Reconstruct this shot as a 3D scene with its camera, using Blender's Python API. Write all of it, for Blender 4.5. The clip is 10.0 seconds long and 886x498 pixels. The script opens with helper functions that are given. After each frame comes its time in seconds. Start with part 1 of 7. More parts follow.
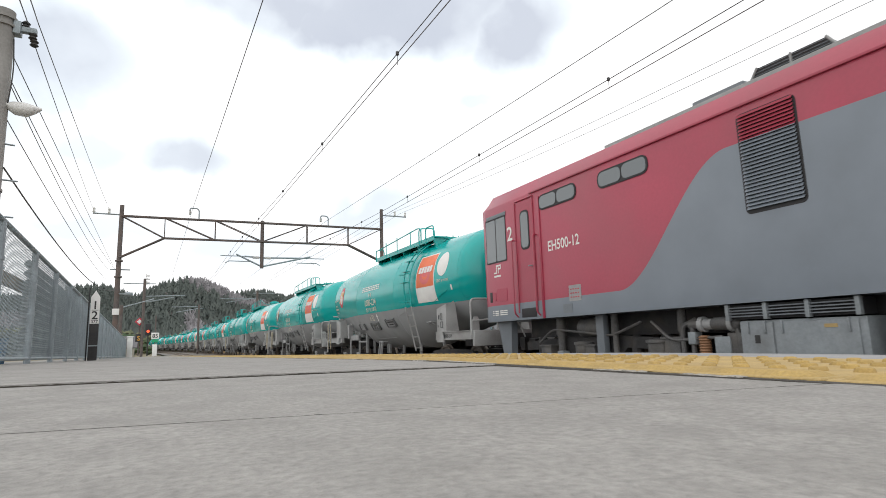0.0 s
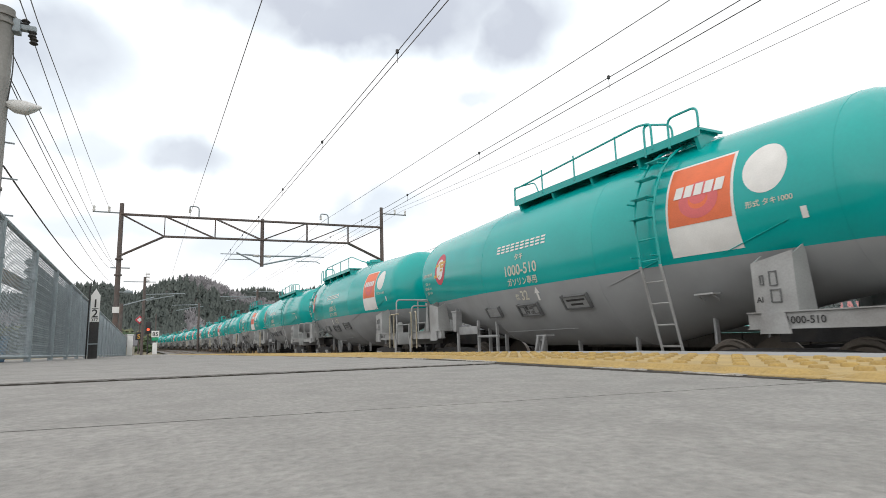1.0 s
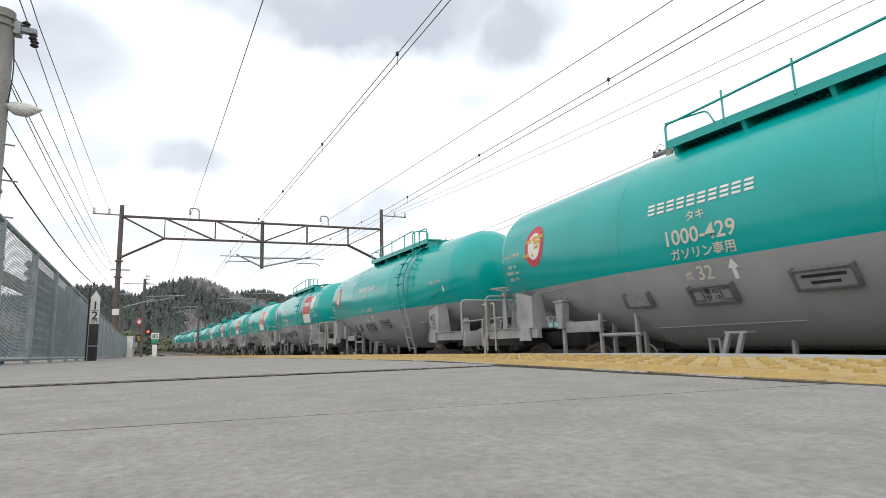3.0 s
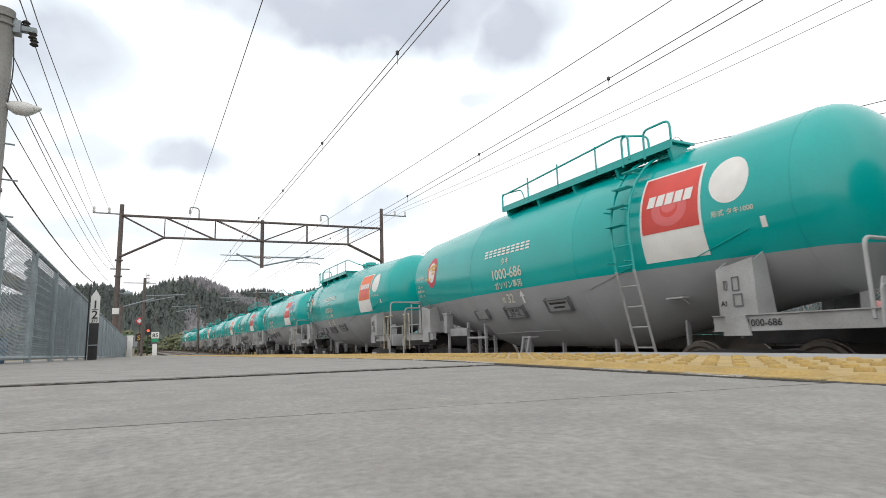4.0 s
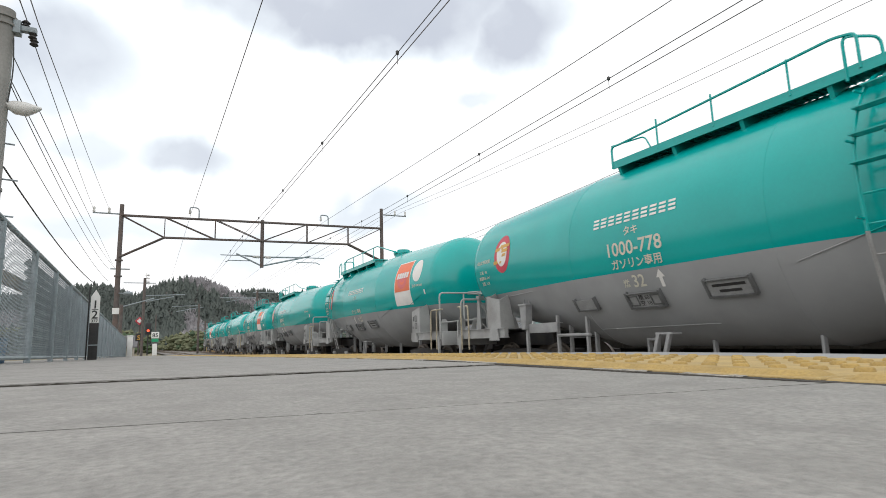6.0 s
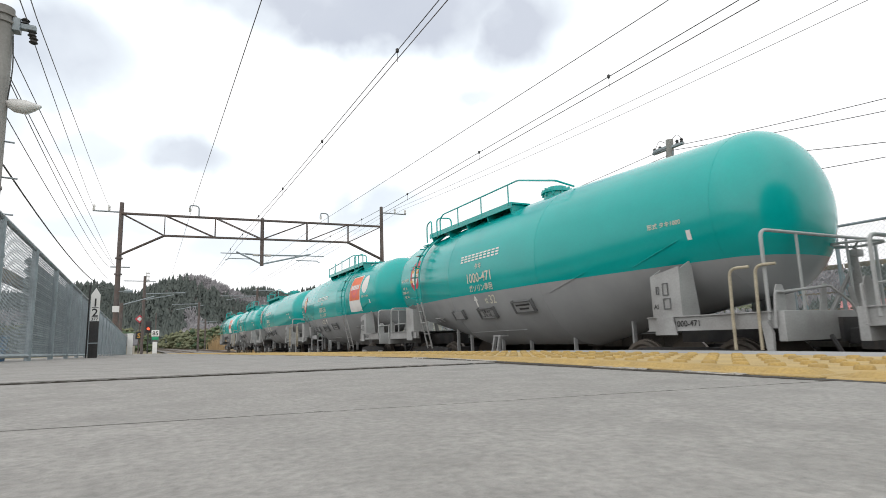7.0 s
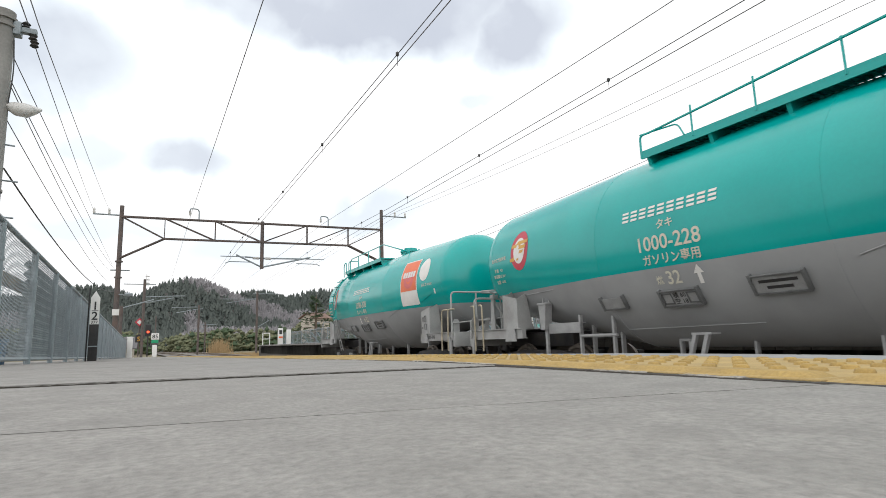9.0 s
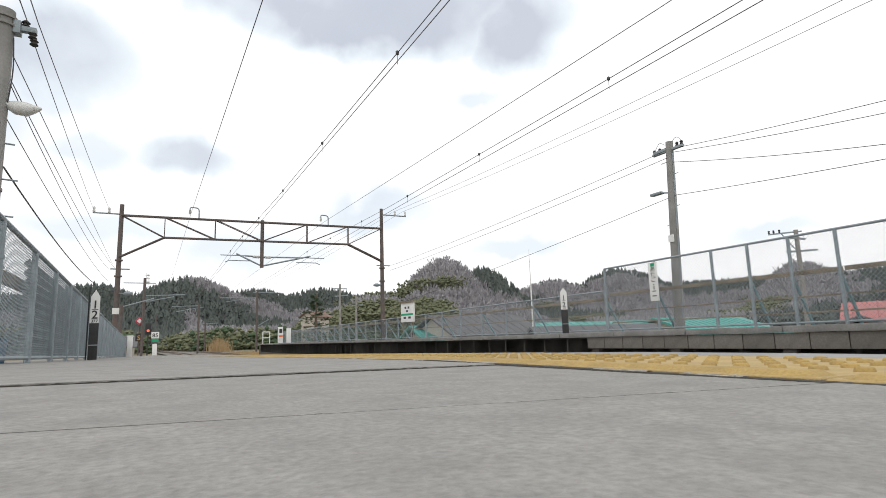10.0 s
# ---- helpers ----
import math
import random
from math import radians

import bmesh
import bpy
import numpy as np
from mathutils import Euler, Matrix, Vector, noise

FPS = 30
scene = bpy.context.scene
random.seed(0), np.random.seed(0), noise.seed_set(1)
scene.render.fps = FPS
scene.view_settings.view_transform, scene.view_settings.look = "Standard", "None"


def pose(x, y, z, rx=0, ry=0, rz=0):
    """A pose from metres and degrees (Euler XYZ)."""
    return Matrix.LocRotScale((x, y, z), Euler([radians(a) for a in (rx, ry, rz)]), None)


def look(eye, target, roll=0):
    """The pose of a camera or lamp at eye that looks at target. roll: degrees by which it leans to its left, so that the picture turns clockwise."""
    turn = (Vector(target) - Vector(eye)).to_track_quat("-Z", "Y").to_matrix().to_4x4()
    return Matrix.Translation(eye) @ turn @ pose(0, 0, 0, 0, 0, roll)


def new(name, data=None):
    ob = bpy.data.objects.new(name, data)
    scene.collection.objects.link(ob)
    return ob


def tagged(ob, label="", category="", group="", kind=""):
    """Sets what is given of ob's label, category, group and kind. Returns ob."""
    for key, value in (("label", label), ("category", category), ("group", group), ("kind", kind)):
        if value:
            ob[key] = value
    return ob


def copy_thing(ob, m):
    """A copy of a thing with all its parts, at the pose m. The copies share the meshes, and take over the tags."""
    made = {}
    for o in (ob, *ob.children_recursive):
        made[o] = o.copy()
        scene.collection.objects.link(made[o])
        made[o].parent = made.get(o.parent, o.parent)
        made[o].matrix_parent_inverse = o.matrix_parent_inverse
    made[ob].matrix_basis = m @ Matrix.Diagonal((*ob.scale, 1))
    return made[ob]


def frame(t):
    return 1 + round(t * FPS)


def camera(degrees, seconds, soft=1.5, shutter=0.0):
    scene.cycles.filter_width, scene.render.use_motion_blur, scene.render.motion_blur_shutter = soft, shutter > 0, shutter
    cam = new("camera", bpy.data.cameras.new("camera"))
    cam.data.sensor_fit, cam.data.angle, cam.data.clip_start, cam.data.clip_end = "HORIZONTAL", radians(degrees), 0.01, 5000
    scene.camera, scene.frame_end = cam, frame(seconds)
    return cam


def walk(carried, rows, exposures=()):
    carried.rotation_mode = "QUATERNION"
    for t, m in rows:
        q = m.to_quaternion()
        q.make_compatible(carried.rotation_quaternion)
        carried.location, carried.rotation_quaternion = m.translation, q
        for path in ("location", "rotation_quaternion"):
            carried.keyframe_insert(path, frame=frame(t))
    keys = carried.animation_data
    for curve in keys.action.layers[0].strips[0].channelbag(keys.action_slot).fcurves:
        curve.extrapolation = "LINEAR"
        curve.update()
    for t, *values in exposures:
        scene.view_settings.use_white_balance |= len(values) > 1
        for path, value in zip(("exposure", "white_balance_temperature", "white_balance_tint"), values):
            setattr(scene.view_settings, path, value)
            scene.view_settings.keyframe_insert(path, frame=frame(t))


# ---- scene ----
# The camera lies on the platform, close to the ground, and trembles as the train passes.
cam = camera(76.73, 10.0, soft=0.9, shutter=0.02)
EYE = (0.0, 0.0, 0.088)
SHAKE = ((0.0, 0.06), (0.5, 0.0), (1.0, -0.12), (1.5, 0.12), (2.0, 0.08), (2.5, 0.1), (2.7, 0.08), (3.8, 0.1), (4.0, 0.0),
         (4.3, -0.1), (4.5, -0.5), (4.7, -1.2), (4.8, -1.35), (5.0, -0.65), (5.2, -0.3), (5.5, 0.0), (5.7, 0.0), (6.8, -0.15), (7.0, -0.2),
         (7.5, -0.1), (8.0, 0.06), (8.5, 0.14), (9.0, 0.12), (9.5, -0.1), (10.0, 0.0))
walk(cam, [(t, pose(*EYE, 90 + 9.049 + dp, 1.803, -26.747)) for t, dp in SHAKE],
     exposures=((0.0, 0.13), (1.0, 0.05), (2.7, 0.08), (4.2, 0.05), (5.0, -0.06), (5.6, 0.0), (7.0, 0.09), (9.5, 0.1), (10.0, 0.02)))

RAIL = -0.95          # rail top; the platform edge is at about zero
NEAR_TRACK, FAR_TRACK = 3.6, 7.9
SPEED, WAGON = 22.49, 13.57



def track_point(s):
    """The far track: straight past the platform, then bending to the left."""
    k = 0.00042
    d = max(s - BEND, 0)
    return FAR_TRACK - k * d * d, s, 2 * k * d


BEND = 70.0


# World: bright broken overcast, drawn by direction, over a clear-sky texture.
world = bpy.data.worlds.new("sky")
scene.world = world
world.use_nodes = True
def build_world():
    nt = world.node_tree
    nt.nodes.clear()
    N, L = nt.nodes.new, nt.links.new

    def math_node(op, a, b=None, c=None, clamp=False):
        n = N("ShaderNodeMath")
        n.operation, n.use_clamp = op, clamp
        for k, v in enumerate((a, b, c)):
            if v is None:
                continue
            if isinstance(v, (int, float)):
                n.inputs[k].default_value = v
            else:
                L(v, n.inputs[k])
        return n.outputs[0]

    out, bg = N("ShaderNodeOutputWorld"), N("ShaderNodeBackground")
    L(bg.outputs[0], out.inputs[0])
    tc, sep = N("ShaderNodeTexCoord"), N("ShaderNodeSeparateXYZ")
    warp = N("ShaderNodeTexNoise")
    warp.inputs["Scale"].default_value, warp.inputs["Detail"].default_value = 9.0, 4.0
    L(tc.outputs["Generated"], warp.inputs["Vector"])
    sub = N("ShaderNodeVectorMath")
    sub.operation = "SUBTRACT"
    L(warp.outputs["Color"], sub.inputs[0])
    sub.inputs[1].default_value = (0.5, 0.5, 0.5)
    mad = N("ShaderNodeVectorMath")
    mad.operation = "MULTIPLY_ADD"
    L(sub.outputs[0], mad.inputs[0])
    mad.inputs[1].default_value = (0.10, 0.10, 0.10)
    L(tc.outputs["Generated"], mad.inputs[2])
    L(mad.outputs[0], sep.inputs[0])
    x, y, z = sep.outputs
    az = math_node("ARCTAN2", x, y)
    el = math_node("ARCSINE", math_node("MINIMUM", math_node("MAXIMUM", z, -1.0), 1.0))
    # Darker cloud bellies: azimuth, elevation, half widths (degrees), depth.
    clouds = ((24, 33.5, 14, 5.6, 1.2), (12, 35, 12, 5.2, 1.1), (36, 30.5, 6, 4.5, 1.0), (2.0, 17.6, 4.8, 2.3, 0.75), (-8.5, 24.5, 6.0, 4.5, 0.75), (-6.5, 17.2, 4.0, 1.6, 0.5), (-16, 20, 6, 5, 0.5),
              (19.5, 12.7, 6.5, 1.8, 0.45), (58, 8.6, 5, 1.2, 0.4), (34.5, 8.6, 6, 1.0, 0.4), (-4, 10.5, 9, 1.6, 0.35), (9, 8.8, 9, 1.8, 0.35), (31.5, 23.6, 2.2, 0.9, 0.35), (6.5, 33, 6.5, 3.2, 0.8), (18.5, 31.5, 9, 3.6, 1.0))
    total = None
    for a, e, w, h, d in clouds:
        u = math_node("MULTIPLY", math_node("SUBTRACT", az, radians(a)), 1 / radians(w))
        v = math_node("MULTIPLY", math_node("SUBTRACT", el, radians(e)), 1 / radians(h))
        r = math_node("ADD", math_node("MULTIPLY", u, u), math_node("MULTIPLY", v, v))
        m = math_node("MULTIPLY", math_node("SUBTRACT", 1.25, r, clamp=True), d, clamp=True)
        total = m if total is None else math_node("MAXIMUM", total, m)
    big = N("ShaderNodeTexNoise")
    big.inputs["Scale"].default_value, big.inputs["Detail"].default_value = 2.2, 6.0
    L(tc.outputs["Generated"], big.inputs["Vector"])
    amount = math_node("MULTIPLY", total, math_node("MULTIPLY_ADD", warp.outputs["Fac"], 1.1, 0.42), clamp=True)
    ramp = N("ShaderNodeValToRGB")
    ramp.color_ramp.elements[0].position, ramp.color_ramp.elements[0].color = 0.0, (1.0, 1.0, 1.01, 1)
    ramp.color_ramp.elements[1].position, ramp.color_ramp.elements[1].color = 1.0, (0.56, 0.60, 0.68, 1)
    e = ramp.color_ramp.elements.new(0.4)
    e.color = (0.80, 0.86, 0.92, 1)
    L(amount, ramp.inputs[0])
    sky = N("ShaderNodeTexSky")
    sky.sky_type, sky.sun_disc = "NISHITA", False
    sky.sun_elevation, sky.sun_rotation = radians(48), radians(SUN_AZ)
    skyc = N("ShaderNodeVectorMath")
    skyc.operation = "SCALE"
    skyc.inputs["Scale"].default_value = 0.1
    L(sky.outputs[0], skyc.inputs[0])
    thin = math_node("MULTIPLY", math_node("SUBTRACT", big.outputs["Fac"], 0.52, clamp=True), 0.9, clamp=True)
    mix = N("ShaderNodeMix")
    mix.data_type = "RGBA"
    L(thin, mix.inputs["Factor"])
    L(ramp.outputs[0], mix.inputs["A"])
    L(skyc.outputs[0], mix.inputs["B"])
    L(mix.outputs["Result"], bg.inputs[0])
    bg.inputs[1].default_value = 1.1


SUN_AZ = 215.0
build_world()
sun = new("sun", bpy.data.lights.new("sun", "SUN"))
sun.data.energy, sun.data.angle, sun.data.color = 0.7, radians(110), (1.0, 0.96, 0.9)
sun.matrix_world = look((-20 * math.sin(radians(35)), -20 * math.cos(radians(35)), 23), (0, 0, 0))


# ---- materials ----
def material(name, color, rough=0.6, metal=0.0, vary=0.12, scale=3.0, grain=60.0, bump=0.15, dirt=None, dirt_amount=0.3, coat=0.0, per_object=0.0, speck=0.8):
    """A painted, mineral or metal surface: two scales of variation in colour, roughness and relief."""
    m = bpy.data.materials.new(name)
    m.use_nodes = True
    nt = m.node_tree
    N, L = nt.nodes.new, nt.links.new
    b = nt.nodes["Principled BSDF"]
    b.inputs["Metallic"].default_value = metal
    b.inputs["Coat Weight"].default_value = coat
    b.inputs["Coat Roughness"].default_value = 0.12
    tc = N("ShaderNodeTexCoord")
    n1, n2 = N("ShaderNodeTexNoise"), N("ShaderNodeTexNoise")
    n1.inputs["Scale"].default_value, n1.inputs["Detail"].default_value = scale, 6
    n2.inputs["Scale"].default_value, n2.inputs["Detail"].default_value = grain, 4
    L(tc.outputs["Object"], n1.inputs["Vector"])
    L(tc.outputs["Object"], n2.inputs["Vector"])
    ramp = N("ShaderNodeMapRange")
    ramp.inputs["From Min"].default_value, ramp.inputs["From Max"].default_value = 0.3, 0.7
    ramp.inputs["To Min"].default_value, ramp.inputs["To Max"].default_value = 1 - vary, 1 + vary
    L(n1.outputs["Fac"], ramp.inputs["Value"])
    ramp2 = N("ShaderNodeMapRange")
    ramp2.inputs["From Min"].default_value, ramp2.inputs["From Max"].default_value = 0.25, 0.75
    ramp2.inputs["To Min"].default_value, ramp2.inputs["To Max"].default_value = 1 - vary * speck, 1 + vary * speck
    L(n2.outputs["Fac"], ramp2.inputs["Value"])
    mul = N("ShaderNodeMath")
    mul.operation = "MULTIPLY"
    L(ramp.outputs[0], mul.inputs[0])
    L(ramp2.outputs[0], mul.inputs[1])
    fac = mul.outputs[0]
    if per_object:
        info, pr, pm = N("ShaderNodeObjectInfo"), N("ShaderNodeMapRange"), N("ShaderNodeMath")
        pr.inputs["To Min"].default_value, pr.inputs["To Max"].default_value = 1 - per_object, 1 + per_object
        L(info.outputs["Random"], pr.inputs["Value"])
        pm.operation = "MULTIPLY"
        L(fac, pm.inputs[0])
        L(pr.outputs[0], pm.inputs[1])
        fac = pm.outputs[0]
    col = N("ShaderNodeVectorMath")
    col.operation = "SCALE"
    col.inputs[0].default_value = color[:3]
    L(fac, col.inputs["Scale"])
    last = col.outputs[0]
    if dirt:
        n3 = N("ShaderNodeTexNoise")
        n3.inputs["Scale"].default_value, n3.inputs["Detail"].default_value = scale * 0.6, 8
        L(tc.outputs["Object"], n3.inputs["Vector"])
        r3, mix = N("ShaderNodeMapRange"), N("ShaderNodeMix")
        r3.inputs["From Min"].default_value, r3.inputs["From Max"].default_value = 0.45, 0.75
        r3.inputs["To Max"].default_value = dirt_amount
        L(n3.outputs["Fac"], r3.inputs["Value"])
        mix.data_type = "RGBA"
        L(r3.outputs[0], mix.inputs["Factor"])
        L(last, mix.inputs["A"])
        mix.inputs["B"].default_value = (*dirt[:3], 1)
        last = mix.outputs["Result"]
    L(last, b.inputs["Base Color"])
    rr = N("ShaderNodeMapRange")
    rr.inputs["To Min"].default_value, rr.inputs["To Max"].default_value = max(rough - 0.08, 0.02), min(rough + 0.08, 1)
    L(n1.outputs["Fac"], rr.inputs["Value"])
    L(rr.outputs[0], b.inputs["Roughness"])
    if bump:
        bp = N("ShaderNodeBump")
        bp.inputs["Strength"].default_value, bp.inputs["Distance"].default_value = bump, 0.01
        L(n2.outputs["Fac"], bp.inputs["Height"])
        L(bp.outputs[0], b.inputs["Normal"])
    return m


def two_tone(m, color, mask):
    """Puts a second paint colour on a material; mask(N, L, x, y, z) gives the socket that is 1 where it lies."""
    nt = m.node_tree
    N, L = nt.nodes.new, nt.links.new
    b = nt.nodes["Principled BSDF"]
    first = b.inputs["Base Color"].links[0].from_socket
    tc, sep = N("ShaderNodeTexCoord"), N("ShaderNodeSeparateXYZ")
    L(tc.outputs["Object"], sep.inputs[0])
    noise_tex, rng, col, mix = N("ShaderNodeTexNoise"), N("ShaderNodeMapRange"), N("ShaderNodeVectorMath"), N("ShaderNodeMix")
    noise_tex.inputs["Scale"].default_value, noise_tex.inputs["Detail"].default_value = 1.6, 8
    L(tc.outputs["Object"], noise_tex.inputs["Vector"])
    rng.inputs["To Min"].default_value, rng.inputs["To Max"].default_value = 0.8, 1.2
    L(noise_tex.outputs["Fac"], rng.inputs["Value"])
    col.operation = "SCALE"
    col.inputs[0].default_value = color[:3]
    L(rng.outputs[0], col.inputs["Scale"])
    mix.data_type = "RGBA"
    L(mask(N, L, *sep.outputs), mix.inputs["Factor"])
    L(first, mix.inputs["A"])
    L(col.outputs[0], mix.inputs["B"])
    L(mix.outputs["Result"], b.inputs["Base Color"])


def below(level):
    def mask(N, L, x, y, z):
        n = N("ShaderNodeMath")
        n.operation = "LESS_THAN"
        L(z, n.inputs[0])
        n.inputs[1].default_value = level
        return n.outputs[0]
    return mask


def swoosh(N, L, x, y, z):
    """Grey lower body of the locomotive, sweeping up behind the cab."""
    s = N("ShaderNodeMapRange")
    s.interpolation_type = "SMOOTHSTEP"
    L(y, s.inputs["Value"])
    s.inputs["From Min"].default_value, s.inputs["From Max"].default_value = 8.3, 6.2
    s.inputs["To Min"].default_value, s.inputs["To Max"].default_value = 1.70, 3.38
    n = N("ShaderNodeMath")
    n.operation = "LESS_THAN"
    L(z, n.inputs[0])
    L(s.outputs[0], n.inputs[1])
    return n.outputs[0]


M_GREEN = material("tank_green", (0.0, 0.368, 0.345), rough=0.21, vary=0.05, scale=1.2, grain=25, bump=0.02, dirt=(0.0, 0.3, 0.27), dirt_amount=0.25, coat=0.06)
M_TANK = material("tank_paint", (0.0, 0.368, 0.345), rough=0.21, vary=0.05, scale=1.2, grain=25, bump=0.02, dirt=(0.0, 0.3, 0.27), dirt_amount=0.25, coat=0.06)
two_tone(M_TANK, (0.335, 0.345, 0.35), below(1.97))
M_GREY = material("frame_grey", (0.36, 0.365, 0.36), rough=0.5, vary=0.12, scale=2.5, grain=40, bump=0.08, dirt=(0.12, 0.1, 0.08), dirt_amount=0.5)
M_CARD = material("card_holder_grey", (0.31, 0.315, 0.315), rough=0.55, vary=0.12, scale=6)
# Frame grey is darkened so that outline shadows lie in the colour.
M_CARDFRAME = material("holder_frame_grey", (0.13, 0.135, 0.135), rough=0.55, vary=0.15, scale=6)
M_RAILGREY = material("handrail_grey", (0.38, 0.39, 0.385), rough=0.45, vary=0.1)
M_CREAM = material("worn_handrail", (0.42, 0.37, 0.27), rough=0.6, vary=0.2, scale=8)
M_DARK = material("underframe_dark", (0.03, 0.03, 0.031), rough=0.75, vary=0.3, scale=6, bump=0.3, dirt=(0.075, 0.06, 0.048), dirt_amount=0.5)
M_WHEEL = material("wheel_steel", (0.16, 0.14, 0.12), rough=0.45, metal=0.6, vary=0.2, dirt=(0.1, 0.06, 0.035), dirt_amount=0.6)
M_WHITE = material("white_marking", (0.75, 0.74, 0.71), rough=0.5, vary=0.06, scale=4)
M_LETTER = material("cream_marking", (0.62, 0.6, 0.5), rough=0.5, vary=0.06, scale=4)
M_BLACK = material("black_marking", (0.03, 0.03, 0.03), rough=0.5, vary=0.1)
M_ORANGE = material("orange_panel", (0.75, 0.16, 0.055), rough=0.4, vary=0.1, scale=3)
M_ORANGE_DEEP = material("deep_orange_swirl", (0.66, 0.13, 0.13), rough=0.4, vary=0.1, scale=3)
M_RED_PANEL = material("red_panel", (0.62, 0.06, 0.045), rough=0.4, vary=0.1, scale=3)
M_ROUNDEL = material("red_roundel", (0.5, 0.035, 0.06), rough=0.4, vary=0.08)
M_GOLD = material("gold_emblem", (0.6, 0.33, 0.05), rough=0.4, vary=0.08)
M_BLUE = material("blue_emblem", (0.1, 0.22, 0.45), rough=0.5, vary=0.1)
M_LOCO = material("loco_paint", (0.36, 0.036, 0.07), rough=0.35, vary=0.07, scale=1.0, grain=20, bump=0.02, dirt=(0.25, 0.075, 0.085), dirt_amount=0.35, coat=0.15)
two_tone(M_LOCO, (0.172, 0.2, 0.232), swoosh)
M_LOCORED = material("loco_red", (0.36, 0.036, 0.07), rough=0.35, vary=0.07, scale=1.0, grain=20, bump=0.02, dirt=(0.25, 0.075, 0.085), dirt_amount=0.35, coat=0.15)
M_EQUIP = material("equipment_grey", (0.225, 0.25, 0.265), rough=0.5, vary=0.15, scale=3, grain=30, bump=0.1, dirt=(0.11, 0.1, 0.09), dirt_amount=0.5)
M_GEAR = material("dusty_running_gear", (0.085, 0.085, 0.085), rough=0.6, vary=0.3, scale=6, grain=40, bump=0.2, dirt=(0.14, 0.125, 0.105), dirt_amount=0.6)
M_SPRING = material("brown_coil", (0.28, 0.15, 0.08), rough=0.6, vary=0.2)
M_LOCOGREY = material("loco_grey", (0.165, 0.185, 0.205), rough=0.45, vary=0.1, scale=2, dirt=(0.1, 0.09, 0.08), dirt_amount=0.3)
M_ROOFPALE = material("pale_roof_grey", (0.3, 0.31, 0.31), rough=0.6, vary=0.15, scale=3, dirt=(0.2, 0.19, 0.18), dirt_amount=0.4)
M_RUBBER = material("black_rubber", (0.02, 0.02, 0.022), rough=0.6, vary=0.15)
M_CONCRETE = material("platform_concrete", (0.278, 0.27, 0.254), rough=0.85, vary=0.09, scale=14, grain=110, bump=0.5, dirt=(0.19, 0.184, 0.172), dirt_amount=0.6, per_object=0.03, speck=2.4)
M_KERB = material("kerb_concrete", (0.29, 0.29, 0.29), rough=0.85, vary=0.12, scale=4, grain=70, bump=0.3, per_object=0.06)
M_JOINT = material("dark_joint", (0.055, 0.05, 0.043), rough=0.95, vary=0.3, scale=9, bump=0.4)
M_MORTAR = material("pale_mortar", (0.33, 0.31, 0.27), rough=0.95, vary=0.3, scale=20, grain=150, bump=0.6)
# Darker than the tile: the raised fronts' shade goes into the colour, plus dirt.
M_DOME = material("shaded_ochre_dome", (0.4, 0.275, 0.09), rough=0.8, vary=0.2, scale=9, grain=140, bump=0.4, dirt=(0.25, 0.19, 0.1), dirt_amount=0.5, per_object=0.06)
M_TACTILE = material("tactile_yellow", (0.42, 0.3, 0.12), rough=0.75, vary=0.15, scale=7, grain=120, bump=0.3, dirt=(0.36, 0.27, 0.14), dirt_amount=0.6, per_object=0.06)
M_OLDWALL = material("dark_old_concrete", (0.105, 0.098, 0.088), rough=0.9, vary=0.25, scale=1.8, grain=30, bump=0.4, dirt=(0.05, 0.045, 0.04), dirt_amount=0.7, per_object=0.15)
M_FASCIA = material("stained_fascia_concrete", (0.2, 0.185, 0.165), rough=0.9, vary=0.22, scale=2.5, grain=30, bump=0.4, dirt=(0.1, 0.09, 0.075), dirt_amount=0.7, per_object=0.12)
M_BALLAST = material("ballast", (0.16, 0.15, 0.135), rough=0.95, vary=0.4, scale=6, grain=14, bump=1.0)
M_RAILSTEEL = material("rail_steel", (0.2, 0.14, 0.1), rough=0.4, metal=0.7, vary=0.2)
M_SLEEPER = material("sleeper_concrete", (0.3, 0.28, 0.25), rough=0.9, vary=0.2)
M_GALV = material("galvanised_steel", (0.26, 0.3, 0.32), rough=0.5, metal=0.25, vary=0.15, scale=4, grain=30, bump=0.1)
M_SHEET = material("corrugated_sheet", (0.31, 0.345, 0.34), rough=0.6, vary=0.2, scale=2, dirt=(0.13, 0.13, 0.12), dirt_amount=0.5)
M_BLUEGREY = material("blue_grey_strut", (0.2, 0.31, 0.34), rough=0.6, vary=0.15)
M_RUSTY = material("weathered_beam", (0.26, 0.21, 0.15), rough=0.8, vary=0.3, scale=3)
M_GANTRY = material("weathered_gantry_steel", (0.1, 0.085, 0.08), rough=0.7, vary=0.25, scale=3, grain=25, bump=0.2, dirt=(0.17, 0.1, 0.07), dirt_amount=0.5)
M_POLE = material("spun_concrete_pole", (0.27, 0.265, 0.25), rough=0.85, vary=0.15, scale=2.5, grain=35, bump=0.2, dirt=(0.14, 0.13, 0.12), dirt_amount=0.5)
M_WIRE = material("wire", (0.05, 0.05, 0.05), rough=0.6, vary=0.1, bump=0)
M_COPPER = material("contact_wire", (0.07, 0.055, 0.05), rough=0.5, vary=0.1, bump=0)
M_INSUL = material("porcelain", (0.6, 0.6, 0.58), rough=0.3, vary=0.05)
M_SIGN = material("sign_white", (0.72, 0.72, 0.7), rough=0.5, vary=0.05, scale=3)
M_SIGNGREEN = material("sign_green", (0.01, 0.3, 0.14), rough=0.5, vary=0.05)
